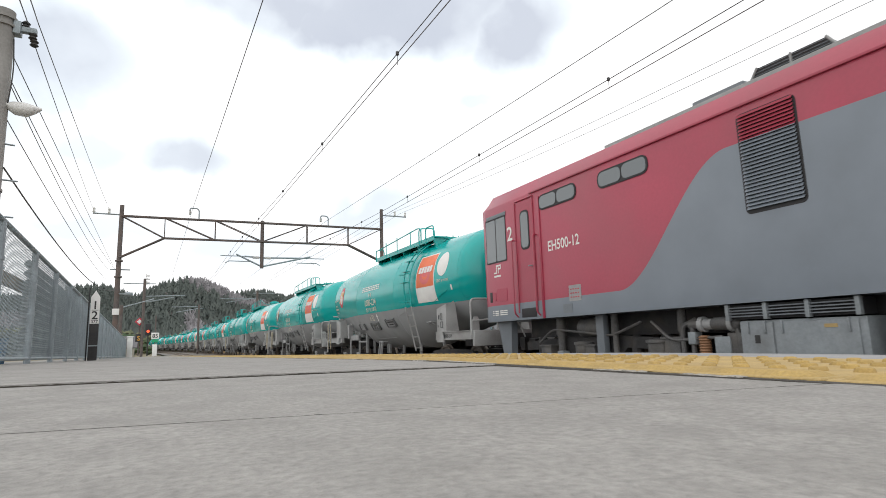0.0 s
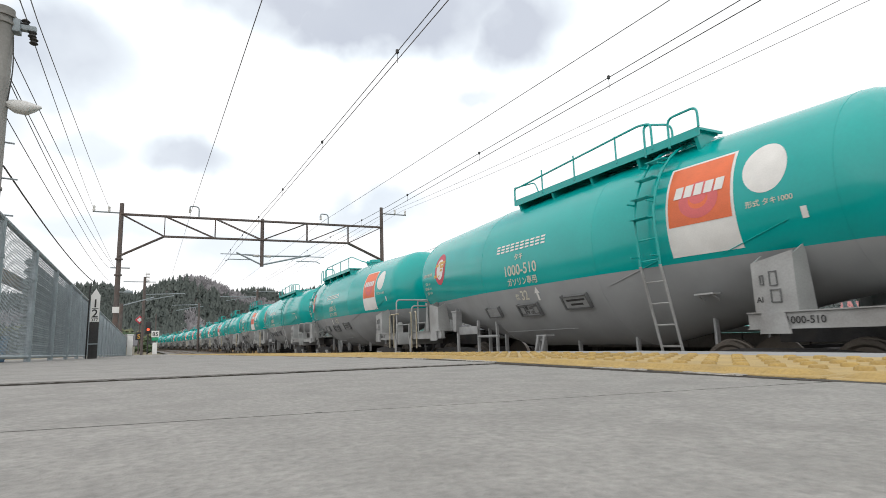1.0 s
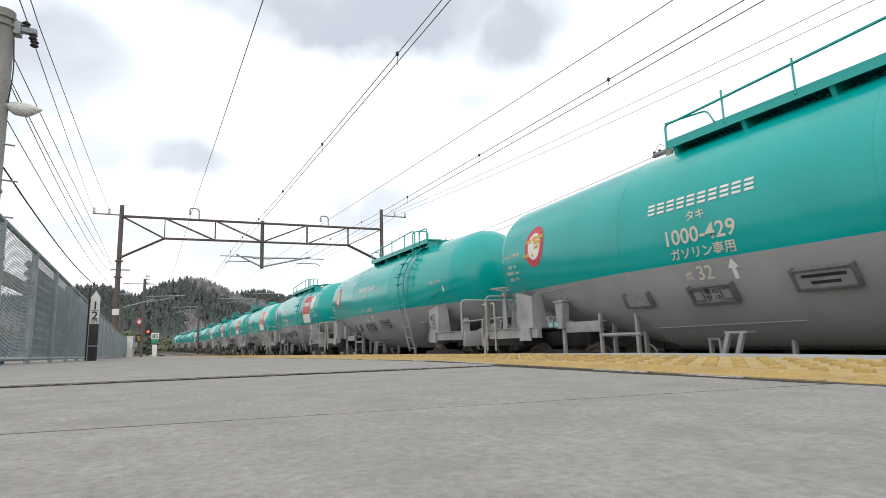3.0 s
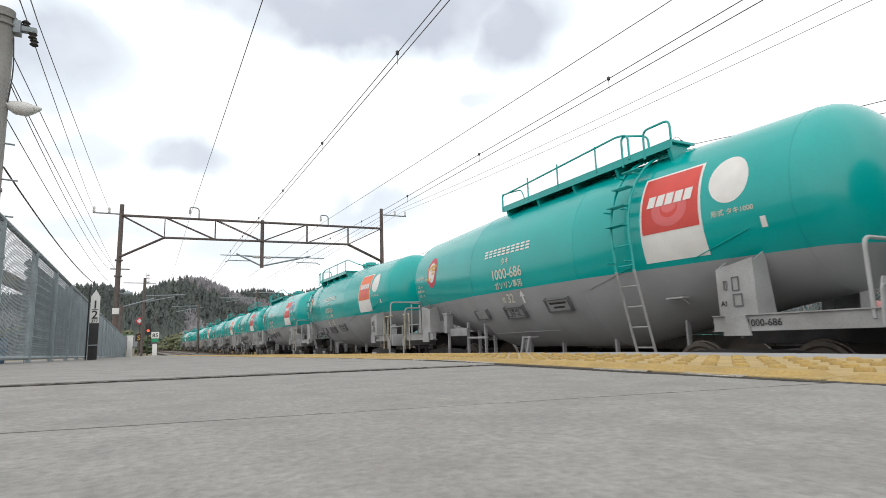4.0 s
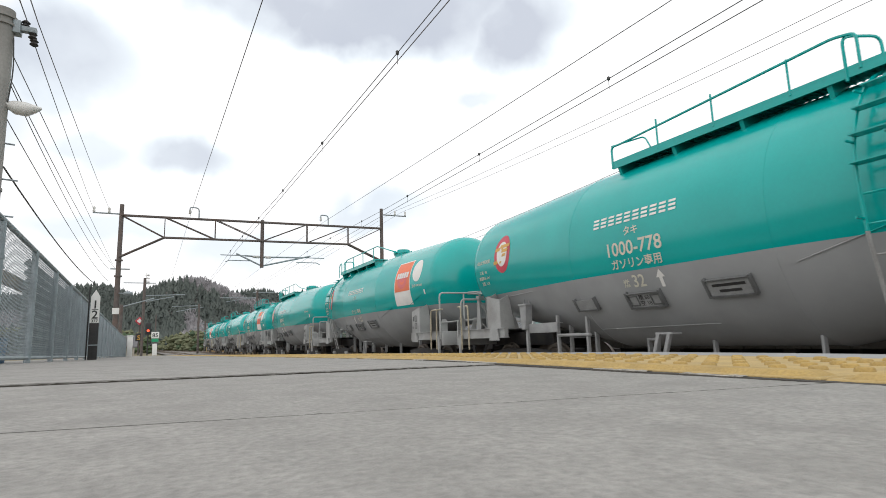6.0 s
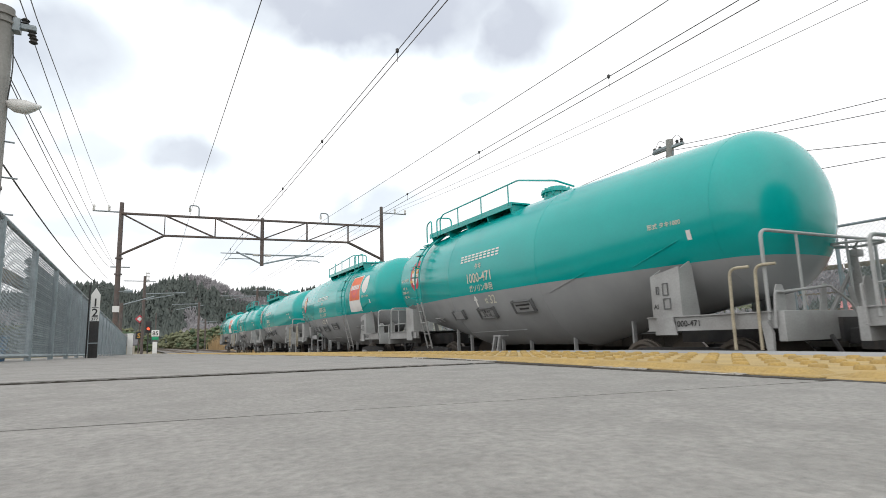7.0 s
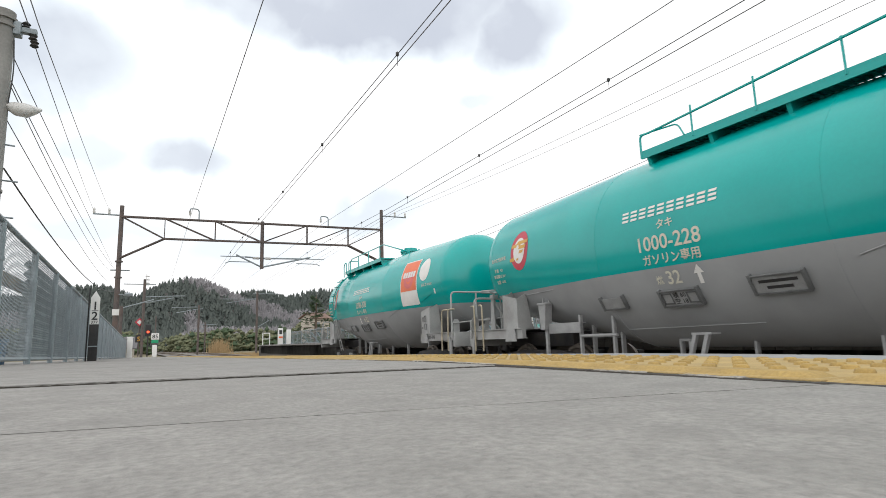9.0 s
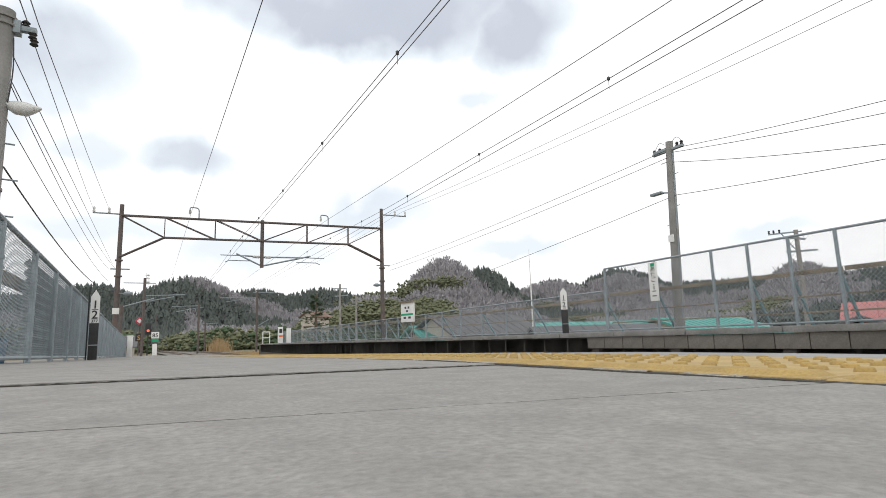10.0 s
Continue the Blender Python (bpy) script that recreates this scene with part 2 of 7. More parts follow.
M_BARK = material("bark", (0.13, 0.1, 0.075), rough=0.9, vary=0.3, scale=5, bump=0.5)
M_ROOFTEAL = material("teal_metal_roof", (0.05, 0.3, 0.26), rough=0.5, vary=0.1, scale=1)
M_ROOFRED = material("red_metal_roof", (0.36, 0.09, 0.08), rough=0.5, vary=0.12, scale=1)
M_ROOFGREY = material("grey_tile_roof", (0.1, 0.1, 0.105), rough=0.6, vary=0.2, scale=2)
M_ROOFBROWN = material("brown_roof", (0.2, 0.13, 0.1), rough=0.7, vary=0.15, scale=1)
M_PLASTER = material("pale_plaster", (0.45, 0.41, 0.35), rough=0.85, vary=0.1, scale=1)
# Hillside litter, its base colour lifted towards grey to hold distance haze.
M_LITTER = material("hazy_hill_litter", (0.165, 0.152, 0.145), rough=0.95, vary=0.3, scale=0.1, grain=0.6, bump=0.5, dirt=(0.09, 0.09, 0.07), dirt_amount=0.7)
M_CRATE = material("blue_plastic", (0.05, 0.24, 0.5), rough=0.4, vary=0.1, scale=6)
M_CAP = material("platform_cap_concrete", (0.24, 0.235, 0.225), rough=0.9, vary=0.2, scale=2, grain=30, bump=0.4, dirt=(0.12, 0.115, 0.11), dirt_amount=0.6, per_object=0.1)
M_GROUND = material("dry_ground", (0.19, 0.16, 0.1), rough=0.95, vary=0.3, scale=0.3, grain=3, bump=0.5, dirt=(0.1, 0.12, 0.05), dirt_amount=0.7)


def glass(name, color=(0.11, 0.13, 0.14), rough=0.05):
    m = bpy.data.materials.new(name)
    m.use_nodes = True
    b = m.node_tree.nodes["Principled BSDF"]
    b.inputs["Base Color"].default_value = (*color, 1)
    b.inputs["Roughness"].default_value = rough
    b.inputs["Coat Weight"].default_value = 1.0
    return m


# Base colour is lightened to stand for sky light coming through the cab.
M_GLASS = glass("skylit_glass")


def leaf_material(name, a, c):
    """Foliage: each clump takes its own tone between two colours."""
    m = bpy.data.materials.new(name)
    m.use_nodes = True
    nt = m.node_tree
    N, L = nt.nodes.new, nt.links.new
    b = nt.nodes["Principled BSDF"]
    b.inputs["Roughness"].default_value = 0.85
    geo, mix, n, tc = N("ShaderNodeNewGeometry"), N("ShaderNodeMix"), N("ShaderNodeTexNoise"), N("ShaderNodeTexCoord")
    mix.data_type = "RGBA"
    n.inputs["Scale"].default_value = 1.3
    n.inputs["Detail"].default_value = 5
    L(tc.outputs["Object"], n.inputs["Vector"])
    avg = N("ShaderNodeMath")
    avg.operation = "MULTIPLY_ADD"
    L(geo.outputs["Random Per Island"], avg.inputs[0])
    avg.inputs[1].default_value = 0.6
    sub = N("ShaderNodeMath")
    sub.operation = "MULTIPLY"
    L(n.outputs["Fac"], sub.inputs[0])
    sub.inputs[1].default_value = 0.45
    L(sub.outputs[0], avg.inputs[2])
    L(avg.outputs[0], mix.inputs["Factor"])
    mix.inputs["A"].default_value, mix.inputs["B"].default_value = (*a, 1), (*c, 1)
    L(mix.outputs["Result"], b.inputs["Base Color"])
    return m


# Conifers and bare twigs are paled and greyed: distance haze put into the colour.
M_CONIFER = leaf_material("hazy_dark_conifer", (0.055, 0.07, 0.066), (0.115, 0.135, 0.12))
M_BARE = leaf_material("hazy_bare_twigs", (0.245, 0.238, 0.25), (0.4, 0.388, 0.4))
M_BAMBOO = leaf_material("yellow_green_bamboo", (0.085, 0.105, 0.055), (0.175, 0.18, 0.1))
M_PINE = leaf_material("garden_pine", (0.03, 0.06, 0.03), (0.075, 0.11, 0.05))
M_DRYGRASS = leaf_material("dry_grass", (0.3, 0.2, 0.1), (0.45, 0.33, 0.18))


# ---- mesh tools ----
def mesh_of(name, bm, material_, smooth=None):
    me = bpy.data.meshes.new(name)
    bmesh.ops.recalc_face_normals(bm, faces=bm.faces)
    bm.to_mesh(me)
    bm.free()
    for m in material_ if isinstance(material_, (list, tuple)) else [material_]:
        me.materials.append(m)
    if smooth is not None:
        me.shade_smooth()
        if smooth < 180:
            me.set_sharp_from_angle(angle=radians(smooth))
    return me


def part(name, bm, material_, parent=None, label="", smooth=35, at=None):
    """Links a bmesh (or a mesh) as one mesh object under a thing or a part."""
    me = bm if isinstance(bm, bpy.types.Mesh) else mesh_of(name, bm, material_, smooth)
    ob = new(name, me)
    if parent is not None:
        ob.parent = parent
    if at is not None:
        ob.matrix_basis = at
    if label:
        ob["label"] = label
    return ob


def thing(name, label, category, at=None, group="", kind=""):
    ob = new(name)
    ob.empty_display_size = 0.2
    if at is not None:
        ob.matrix_basis = at
    return tagged(ob, label, category, group, kind)


def box(bm, x0, x1, y0, y1, z0, z1, bevel=0.0, m=None):
    r = bmesh.ops.create_cube(bm, size=1.0)
    vs = r["verts"]
    t = Matrix.Translation(((x0 + x1) / 2, (y0 + y1) / 2, (z0 + z1) / 2)) @ Matrix.Diagonal((abs(x1 - x0), abs(y1 - y0), abs(z1 - z0), 1))
    bmesh.ops.transform(bm, matrix=(m @ t) if m else t, verts=vs)
    if bevel:
        es = list({e for v in vs for e in v.link_edges})
        bmesh.ops.bevel(bm, geom=es, offset=bevel, segments=2, affect="EDGES", profile=0.6)
    return bm


def tube(bm, pts, r, n=8, closed=False, caps=True):
    """A round bar along a line of points."""
    pts = [Vector(p) for p in pts]
    rings, count = [], len(pts)
    up = None
    for i, p in enumerate(pts):
        a = pts[i - 1] if (i or closed) else p
        b = pts[(i + 1) % count] if (i < count - 1 or closed) else p
        d = (b - a).normalized()
        if up is None:
            up = Vector((0, 0, 1)) if abs(d.z) < 0.9 else Vector((1, 0, 0))
        s = d.cross(up)
        if s.length < 1e-4:
            s = d.cross(Vector((0, 1, 0)))
        s.normalize()
        u = s.cross(d).normalized()
        up = u
        rr = r[i] if isinstance(r, (list, tuple)) else r
        rings.append([bm.verts.new(p + rr * (math.cos(2 * math.pi * k / n) * s + math.sin(2 * math.pi * k / n) * u)) for k in range(n)])
    for i in range(count if closed else count - 1):
        a, b = rings[i], rings[(i + 1) % count]
        for k in range(n):
            bm.faces.new((a[k], a[(k + 1) % n], b[(k + 1) % n], b[k]))
    if caps and not closed:
        bm.faces.new(rings[0])
        bm.faces.new(rings[-1])
    return bm


def bent(pts, r=0.08, n=4):
    """Rounds the corners of a line of points."""
    pts = [Vector(p) for p in pts]
    out = [pts[0]]
    for a, b, c in zip(pts, pts[1:], pts[2:]):
        u, v = (a - b), (c - b)
        k = min(r, u.length * 0.45, v.length * 0.45)
        p, q = b + u.normalized() * k, b + v.normalized() * k
        out += [(1 - t) ** 2 * p + 2 * t * (1 - t) * b + t * t * q for t in [i / n for i in range(n + 1)]]
    return out + [pts[-1]]


def lathe(bm, profile, axis="x", n=24, at=(0, 0, 0)):
    """Turns (along, radius) pairs about an axis."""
    rings = []
    for s, r in profile:
        ring = []
        for k in range(n):
            a = 2 * math.pi * k / n
            c, d = r * math.cos(a), r * math.sin(a)
            v = {"x": (s, c, d), "y": (c, s, d), "z": (c, d, s)}[axis]
            ring.append(bm.verts.new(Vector(v) + Vector(at)))
        rings.append(ring)
    for a, b in zip(rings, rings[1:]):
        for k in range(n):
            bm.faces.new((a[k], a[(k + 1) % n], b[(k + 1) % n], b[k]))
    bm.faces.new(rings[0])
    bm.faces.new(rings[-1])
    return bm


def prism(bm, outline, x0, x1, axis="x"):
    """Pushes an outline of (u, v) from x0 to x1: along x it lies in y and z, along y in x and z."""
    def p(u, v, s):
        return {"x": (s, u, v), "y": (u, s, v), "z": (u, v, s)}[axis]
    a = [bm.verts.new(p(u, v, x0)) for u, v in outline]
    b = [bm.verts.new(p(u, v, x1)) for u, v in outline]
    n = len(a)
    bm.faces.new(a)
    bm.faces.new(b)
    for k in range(n):
        bm.faces.new((a[k], a[(k + 1) % n], b[(k + 1) % n], b[k]))
    return bm


def letters(text, size, place):
    """A flat text as a bmesh; place(u, v) puts each of its points, u along the line (centred), v up."""
    cu = bpy.data.curves.new("letters", "FONT")
    cu.body, cu.size, cu.align_x, cu.resolution_u, cu.offset = text, size, "CENTER", 3, size * 0.014
    ob = new("letters", cu)
    bpy.context.view_layer.update()
    me = ob.evaluated_get(bpy.context.evaluated_depsgraph_get()).to_mesh()
    bm = bmesh.new()
    bm.from_mesh(me)
    ob.evaluated_get(bpy.context.evaluated_depsgraph_get()).to_mesh_clear()
    bpy.data.objects.remove(ob)
    bpy.data.curves.remove(cu)
    for v in bm.verts:
        v.co = place(v.co.x, v.co.y)
    return bm


# ---- ground, platforms and tracks ----
def platform_z(x, y):
    """The platform falls a little towards the track and, past the camera, along it."""
    return -0.014 * x + (0.004 * y if y < 2.2 else 0.0088 - 0.0125 * (y - 2.2))


def laid(x, y, dy):
    """Pose of a piece of the platform whose ends are at y and y + dy."""
    z0, z1 = platform_z(x, y), platform_z(x, y + dy)
    return pose(x, y, z0, math.degrees(math.atan2(z1 - z0, dy)), math.degrees(math.atan(0.014)), 0)


SLAB, KERB_IN, EDGE = 0.95, 2.03, 2.62
JOINT0 = 0.63 - 4 * SLAB


def build_ground():
    bm = bmesh.new()
    n = 24
    g = [[bm.verts.new((-2600 + 5200 * i / n, -2400 + 5200 * j / n, RAIL - 0.35)) for j in range(n + 1)] for i in range(n + 1)]
    for i in range(n):
        for j in range(n):
            bm.faces.new((g[i][j], g[i + 1][j], g[i + 1][j + 1], g[i][j + 1]))
    tagged(part("ground", bm, M_GROUND), "dry grassy ground round the station", "ground", kind="structure")
    bm = bmesh.new()
    prism(bm, [(2.55, RAIL - 0.34), (2.55, RAIL - 0.12), (9.6, RAIL - 0.12), (9.6, RAIL - 0.34)], -60, 74, "y")
    pts = [track_point(s) for s in range(70, 330, 10)]
    for (xa, ya, _), (xb, yb, _) in zip(pts, pts[1:]):
        q = [bm.verts.new(v) for v in ((xa - 6.5, ya, RAIL - 0.12), (xa + 2.5, ya, RAIL - 0.12), (xb + 2.5, yb, RAIL - 0.12), (xb - 6.5, yb, RAIL - 0.12))]
        bm.faces.new(q)
    tagged(part("track_bed", bm, M_BALLAST), "brown stone ballast of two tracks", "track bed", kind="structure")
    for base in (NEAR_TRACK, FAR_TRACK):
        t = thing("railway_track", "pair of worn steel rails on ballast", "railway track", group="tracks")
        for g_ in (-0.56, 0.56):
            bm = bmesh.new()
            line = [(base + g_, -60.0), (base + g_, 60.0)] + [(track_point(s)[0] - FAR_TRACK + base + g_, float(s)) for s in range(70, 330, 10)]
            for (xa, ya), (xb, yb) in zip(line, line[1:]):
                for w, z0, z1 in ((0.033, RAIL - 0.04, RAIL), (0.01, RAIL - 0.11, RAIL - 0.04), (0.06, RAIL - 0.13, RAIL - 0.11)):
                    vs = [bm.verts.new((x + k * w, y, z)) for x, y in ((xa, ya), (xb, yb)) for k, z in ((-1, z0), (1, z0), (1, z1), (-1, z1))]
                    for a, b in ((0, 1), (1, 2), (2, 3), (3, 0)):
                        bm.faces.new((vs[a], vs[b], vs[b + 4], vs[a + 4]))
            part("rail", bm, M_RAILSTEEL, t)


def build_platform():
    bm = bmesh.new()
    ys = [-6 + 2.0 * k for k in range(43)]
    rows = []
    for y in ys:
        rows.append([bm.verts.new(v) for v in ((-3.4, y, platform_z(-3.4, y) - 0.007), (EDGE - 0.06, y, platform_z(EDGE, y) - 0.02), (EDGE - 0.06, y, RAIL - 0.3), (-3.4, y, RAIL - 0.3))])
    for a, b in zip(rows, rows[1:]):
        for k in range(4):
            bm.faces.new((a[k], a[(k + 1) % 4], b[(k + 1) % 4], b[k]))
    bm.faces.new(rows[0])
    bm.faces.new(rows[-1])
    base = tagged(part("platform", bm, M_JOINT), "grey concrete station platform with yellow tactile strip", "platform", kind="structure")

    def slab_mesh(w, d, h, bev, mat, name, wob):
        bm = bmesh.new()
        box(bm, 0.004, w - 0.004, 0.008, d - 0.008, -h, 0.0)
        es = [e for e in bm.edges if all(v.co.z > -0.001 for v in e.verts)]
        bmesh.ops.bevel(bm, geom=es, offset=bev, segments=2, affect="EDGES", profile=0.5)
        return mesh_of(name, bm, mat, 40)

    deck = slab_mesh(3.4 + 1.09, SLAB, 0.03, 0.005, M_CONCRETE, "slab", 1)
    kerb = slab_mesh(EDGE - KERB_IN - 0.02, SLAB, 0.08, 0.008, M_KERB, "kerb_stone", 1)
    rng = random.Random(5)
    tile = tactile_mesh()
    # the three slabs round the camera, with crooked joints; the middle one has sunk at its far end
    def near_joint(x):
        return 0.605 + 0.115 * (1.12 - x)

    def far_joint(x):
        return 1.735 + 0.034 * (x - 1.1)

    def first(x):
        return JOINT0 + 3 * SLAB

    def last(x):
        return JOINT0 + 6 * SLAB
    for a, b, da, db, gap in ((first, near_joint, 0.0, 0.0, 0.007), (near_joint, far_joint, -0.001, -0.0055, 0.006), (far_joint, last, 0.0, 0.0, 0.004)):
        bm = bmesh.new()
        n = 12
        up, low = [], []
        edge = [(-3.396 + 4.482 * i / n, a, gap, da) for i in range(n + 1)] + [(1.086 - 4.482 * i / n, b, -gap, db) for i in range(n + 1)]
        for x, line, g, dz in edge:
            y = line(x) + g + rng.uniform(-0.0015, 0.0015)
            up.append(bm.verts.new((x, y, platform_z(x, y) + dz)))
            low.append(bm.verts.new((x, y, platform_z(x, y) - 0.04)))
        f = bm.faces.new(up)
        for k in range(len(up)):
            bm.faces.new((up[k - 1], low[k - 1], low[k], up[k]))
        bmesh.ops.bevel(bm, geom=list(f.edges), offset=0.0025, segments=2, affect="EDGES", profile=0.5)
        part("slab", bm, M_CONCRETE, base, smooth=40)
    for line, dz, w, lo, hi in ((near_joint, -0.0012, 0.006, -0.0006, 0.0004), (far_joint, -0.002, 0.0035, -0.0022, 0.0008)):
        bm = bmesh.new()
        rows = []
        for i in range(301):
            x = -3.39 + 4.47 * i / 300
            y = line(x)
            u = rng.uniform(lo, hi)
            rows.append([bm.verts.new((x, y + s * (w + 0.003) + rng.uniform(-0.001, 0.001), platform_z(x, y) + z)) for s, z in ((-1, -0.03), (-1, dz + u), (1, dz + u), (1, -0.03))])
        for p, q in zip(rows, rows[1:]):
            for k in range(3):
                bm.faces.new((p[k], p[k + 1], q[k + 1], q[k]))
        part("joint_filler", bm, M_JOINT, base, "dark crumbling joint filler", smooth=None)
    # crumbling mortar along the tactile strip
    for name, mat, x0, x1, lift, gaps, label in (("mortar_joint", M_JOINT, 1.078, 1.108, 0.0012, 0.0, "dark crumbling mortar joint"), ("mortar_crust", M_MORTAR, 1.084, 1.104, 0.0035, 0.45, "pale broken mortar crust")):
        bm = bmesh.new()
        last_row = None
        for i in range(1400):
            y = -1.0 + 0.01 * i
            g = noise.noise((y * 4.0, 3.1 if gaps else 7.7, 0))
            if gaps and g < gaps - 0.35:
                last_row = None
                continue
            a0 = x0 + rng.uniform(-0.005, 0.003) - 0.008 * max(g, 0)
            row = [bm.verts.new((x, y, platform_z(x, y) + z)) for x, z in ((a0, -0.004), (a0 + 0.003, lift * rng.uniform(0.3, 1)), (x1, lift * rng.uniform(0.5, 1.2)))]
            if last_row:
                for k in range(2):
                    bm.faces.new((last_row[k], last_row[k + 1], row[k + 1], row[k]))
            last_row = row
        part(name, bm, mat, base, label, smooth=None)
    for k in range(90):
        y = JOINT0 + SLAB * k
        if y > 76:
            break
        dz = rng.uniform(-0.002, 0.002)
        if abs(k - 4) < 3:
            dz = 0.0
        if k not in (3, 4, 5):
            part("slab", deck, None, base, at=laid(-3.4, y, SLAB) @ pose(0, 0, dz))
        part("kerb_stone", kerb, None, base, at=laid(KERB_IN + 0.015, y, SLAB) @ pose(0, 0, dz * 2))
        part("tactile_tile", tile, None, base, at=laid(1.105, y, SLAB) @ pose(0, rng.uniform(-0.004, 0.004), 0.002 + dz, rng.uniform(-0.1, 0.1)))


def tactile_mesh():
    """Yellow tile: a raised bar on the inner side and staggered rows of blunt domes."""
    bm = bmesh.new()
    w, d = KERB_IN - 1.105, SLAB
    box(bm, 0.0, w, 0.005, d - 0.005, -0.02, 0.004)
    es = [e for e in bm.edges if all(v.co.z > 0.003 for v in e.verts)]
    bmesh.ops.bevel(bm, geom=es, offset=0.003, segments=1, affect="EDGES")
    a, b = [], []
    for pts, z, i in ((a, 0.004, 0.0), (b, 0.014, 0.012)):
        x0, x1, y0, y1 = 0.008 + i, 0.1 - i, 0.02 + i * 2, d - 0.02 - i * 2
        r = 0.02
        for cx, cy, q in ((x1 - r, y1 - r, 0), (x0 + r, y1 - r, 90), (x0 + r, y0 + r, 180), (x1 - r, y0 + r, 270)):
            pts += [bm.verts.new((cx + r * math.cos(radians(q + g)), cy + r * math.sin(radians(q + g)), z)) for g in (0, 30, 60, 90)]
    for k in range(len(a)):
        bm.faces.new((a[k], a[(k + 1) % len(a)], b[(k + 1) % len(a)], b[k]))
    bm.faces.new(b)
    for row in range(5):
        for col in range(10):
            cx, cy = 0.235 + row * 0.128, 0.047 + col * (d / 10.0)
            rings = []
            for r, z in ((0.021, 0.003), (0.0185, 0.011), (0.0155, 0.0135), (0.011, 0.0142)):
                rings.append([bm.verts.new((cx + r * math.cos(2 * math.pi * k / 12), cy + r * math.sin(2 * math.pi * k / 12), z)) for k in range(12)])
            for p, q in zip(rings, rings[1:]):
                for k in range(12):
                    bm.faces.new((p[k], p[(k + 1) % 12], q[(k + 1) % 12], q[k]))
            bm.faces.new(rings[-1])
    bm.faces.ensure_lookup_table()
    # Bar and domes get the ochre that holds their shade.
    for f in bm.faces:
        if max(v.co.z for v in f.verts) > 0.0045:
            f.material_index = 1
    return mesh_of("tactile_tile", bm, [M_TACTILE, M_DOME], 40)


def chain_link(bm, p, along, length, height, cell, r=0.0022, lean=None):
    """Diagonal wires of a chain-link panel, p its lower corner, along its level direction."""
    p, along = Vector(p), Vector(along)
    up = Vector((0, 0, 1))
    side = along.cross(up)
    n = int((length + height) / cell)
    for d in (0, 1):
        for k in range(1, n + 1):
            s = k * cell
            u0, v0 = (s, 0.0) if s <= length else (length, s - length)
            u1, v1 = (0.0, s) if s <= height else (s - height, height)
            if d:
                u0, u1 = length - u0, length - u1
            a = p + along * u0 + up * v0 + side * (0.002 if d else -0.002)
            b = p + along * u1 + up * v1 + side * (0.002 if d else -0.002)
            t = (b - a).normalized()
            q = t.cross(side).normalized()
            va = [bm.verts.new(a + r * (q * c + side * s_)) for c, s_ in ((1, 0), (-0.5, 0.87), (-0.5, -0.87))]
            vb = [bm.verts.new(b + r * (q * c + side * s_)) for c, s_ in ((1, 0), (-0.5, 0.87), (-0.5, -0.87))]
            for i in range(3):
                bm.faces.new((va[i], va[(i + 1) % 3], vb[(i + 1) % 3], vb[i]))
    return bm


def build_fence(name, label, posts, heights, cell, post_r, extras=None, wire_r=0.0025, group=""):
    """A chain-link fence through the given post feet; bays share posts."""
    f = thing(name, label, "fence", group=group)
    tops = [Vector(p) + Vector((0, 0, h)) for p, h in zip(posts, heights)]
    for p, t in zip(posts, tops):
        bm = bmesh.new()
        tube(bm, [Vector(p) - Vector((0, 0, 0.1)), t], post_r, 10)
        for z in (0.15, 0.55, 0.95):
            tube(bm, [Vector(p) + Vector((0, 0, z)), Vector(p) + Vector((0, 0, z + 0.035))], post_r * 1.25, 10)
        part("post", bm, M_GALV, f)
    for a, b, ta, tb in zip(posts, posts[1:], tops, tops[1:]):
        a, b = Vector(a), Vector(b)
        bm = bmesh.new()
        tube(bm, [ta, tb], post_r * 0.75, 8)
        part("top_rail", bm, M_GALV, f)
        bm = bmesh.new()
        tube(bm, [a + Vector((0, 0, 0.06)), b + Vector((0, 0, 0.06))], post_r * 0.6, 8)
        part("bottom_rail", bm, M_GALV, f)
        d = b - a
        bm = bmesh.new()
        flat = Vector((d.x, d.y, 0))
        h = min(ta.z - a.z, tb.z - b.z) - 0.08
        chain_link(bm, a + Vector((0, 0, 0.07)), flat.normalized(), flat.length, h, cell, wire_r)
        for v in bm.verts:
            v.co.z += d.z * ((Vector((v.co.x, v.co.y, 0)) - Vector((a.x, a.y, 0))).length / flat.length)
        part("mesh_panel", bm, M_GALV, f, "galvanised chain-link mesh", smooth=None)
    return f


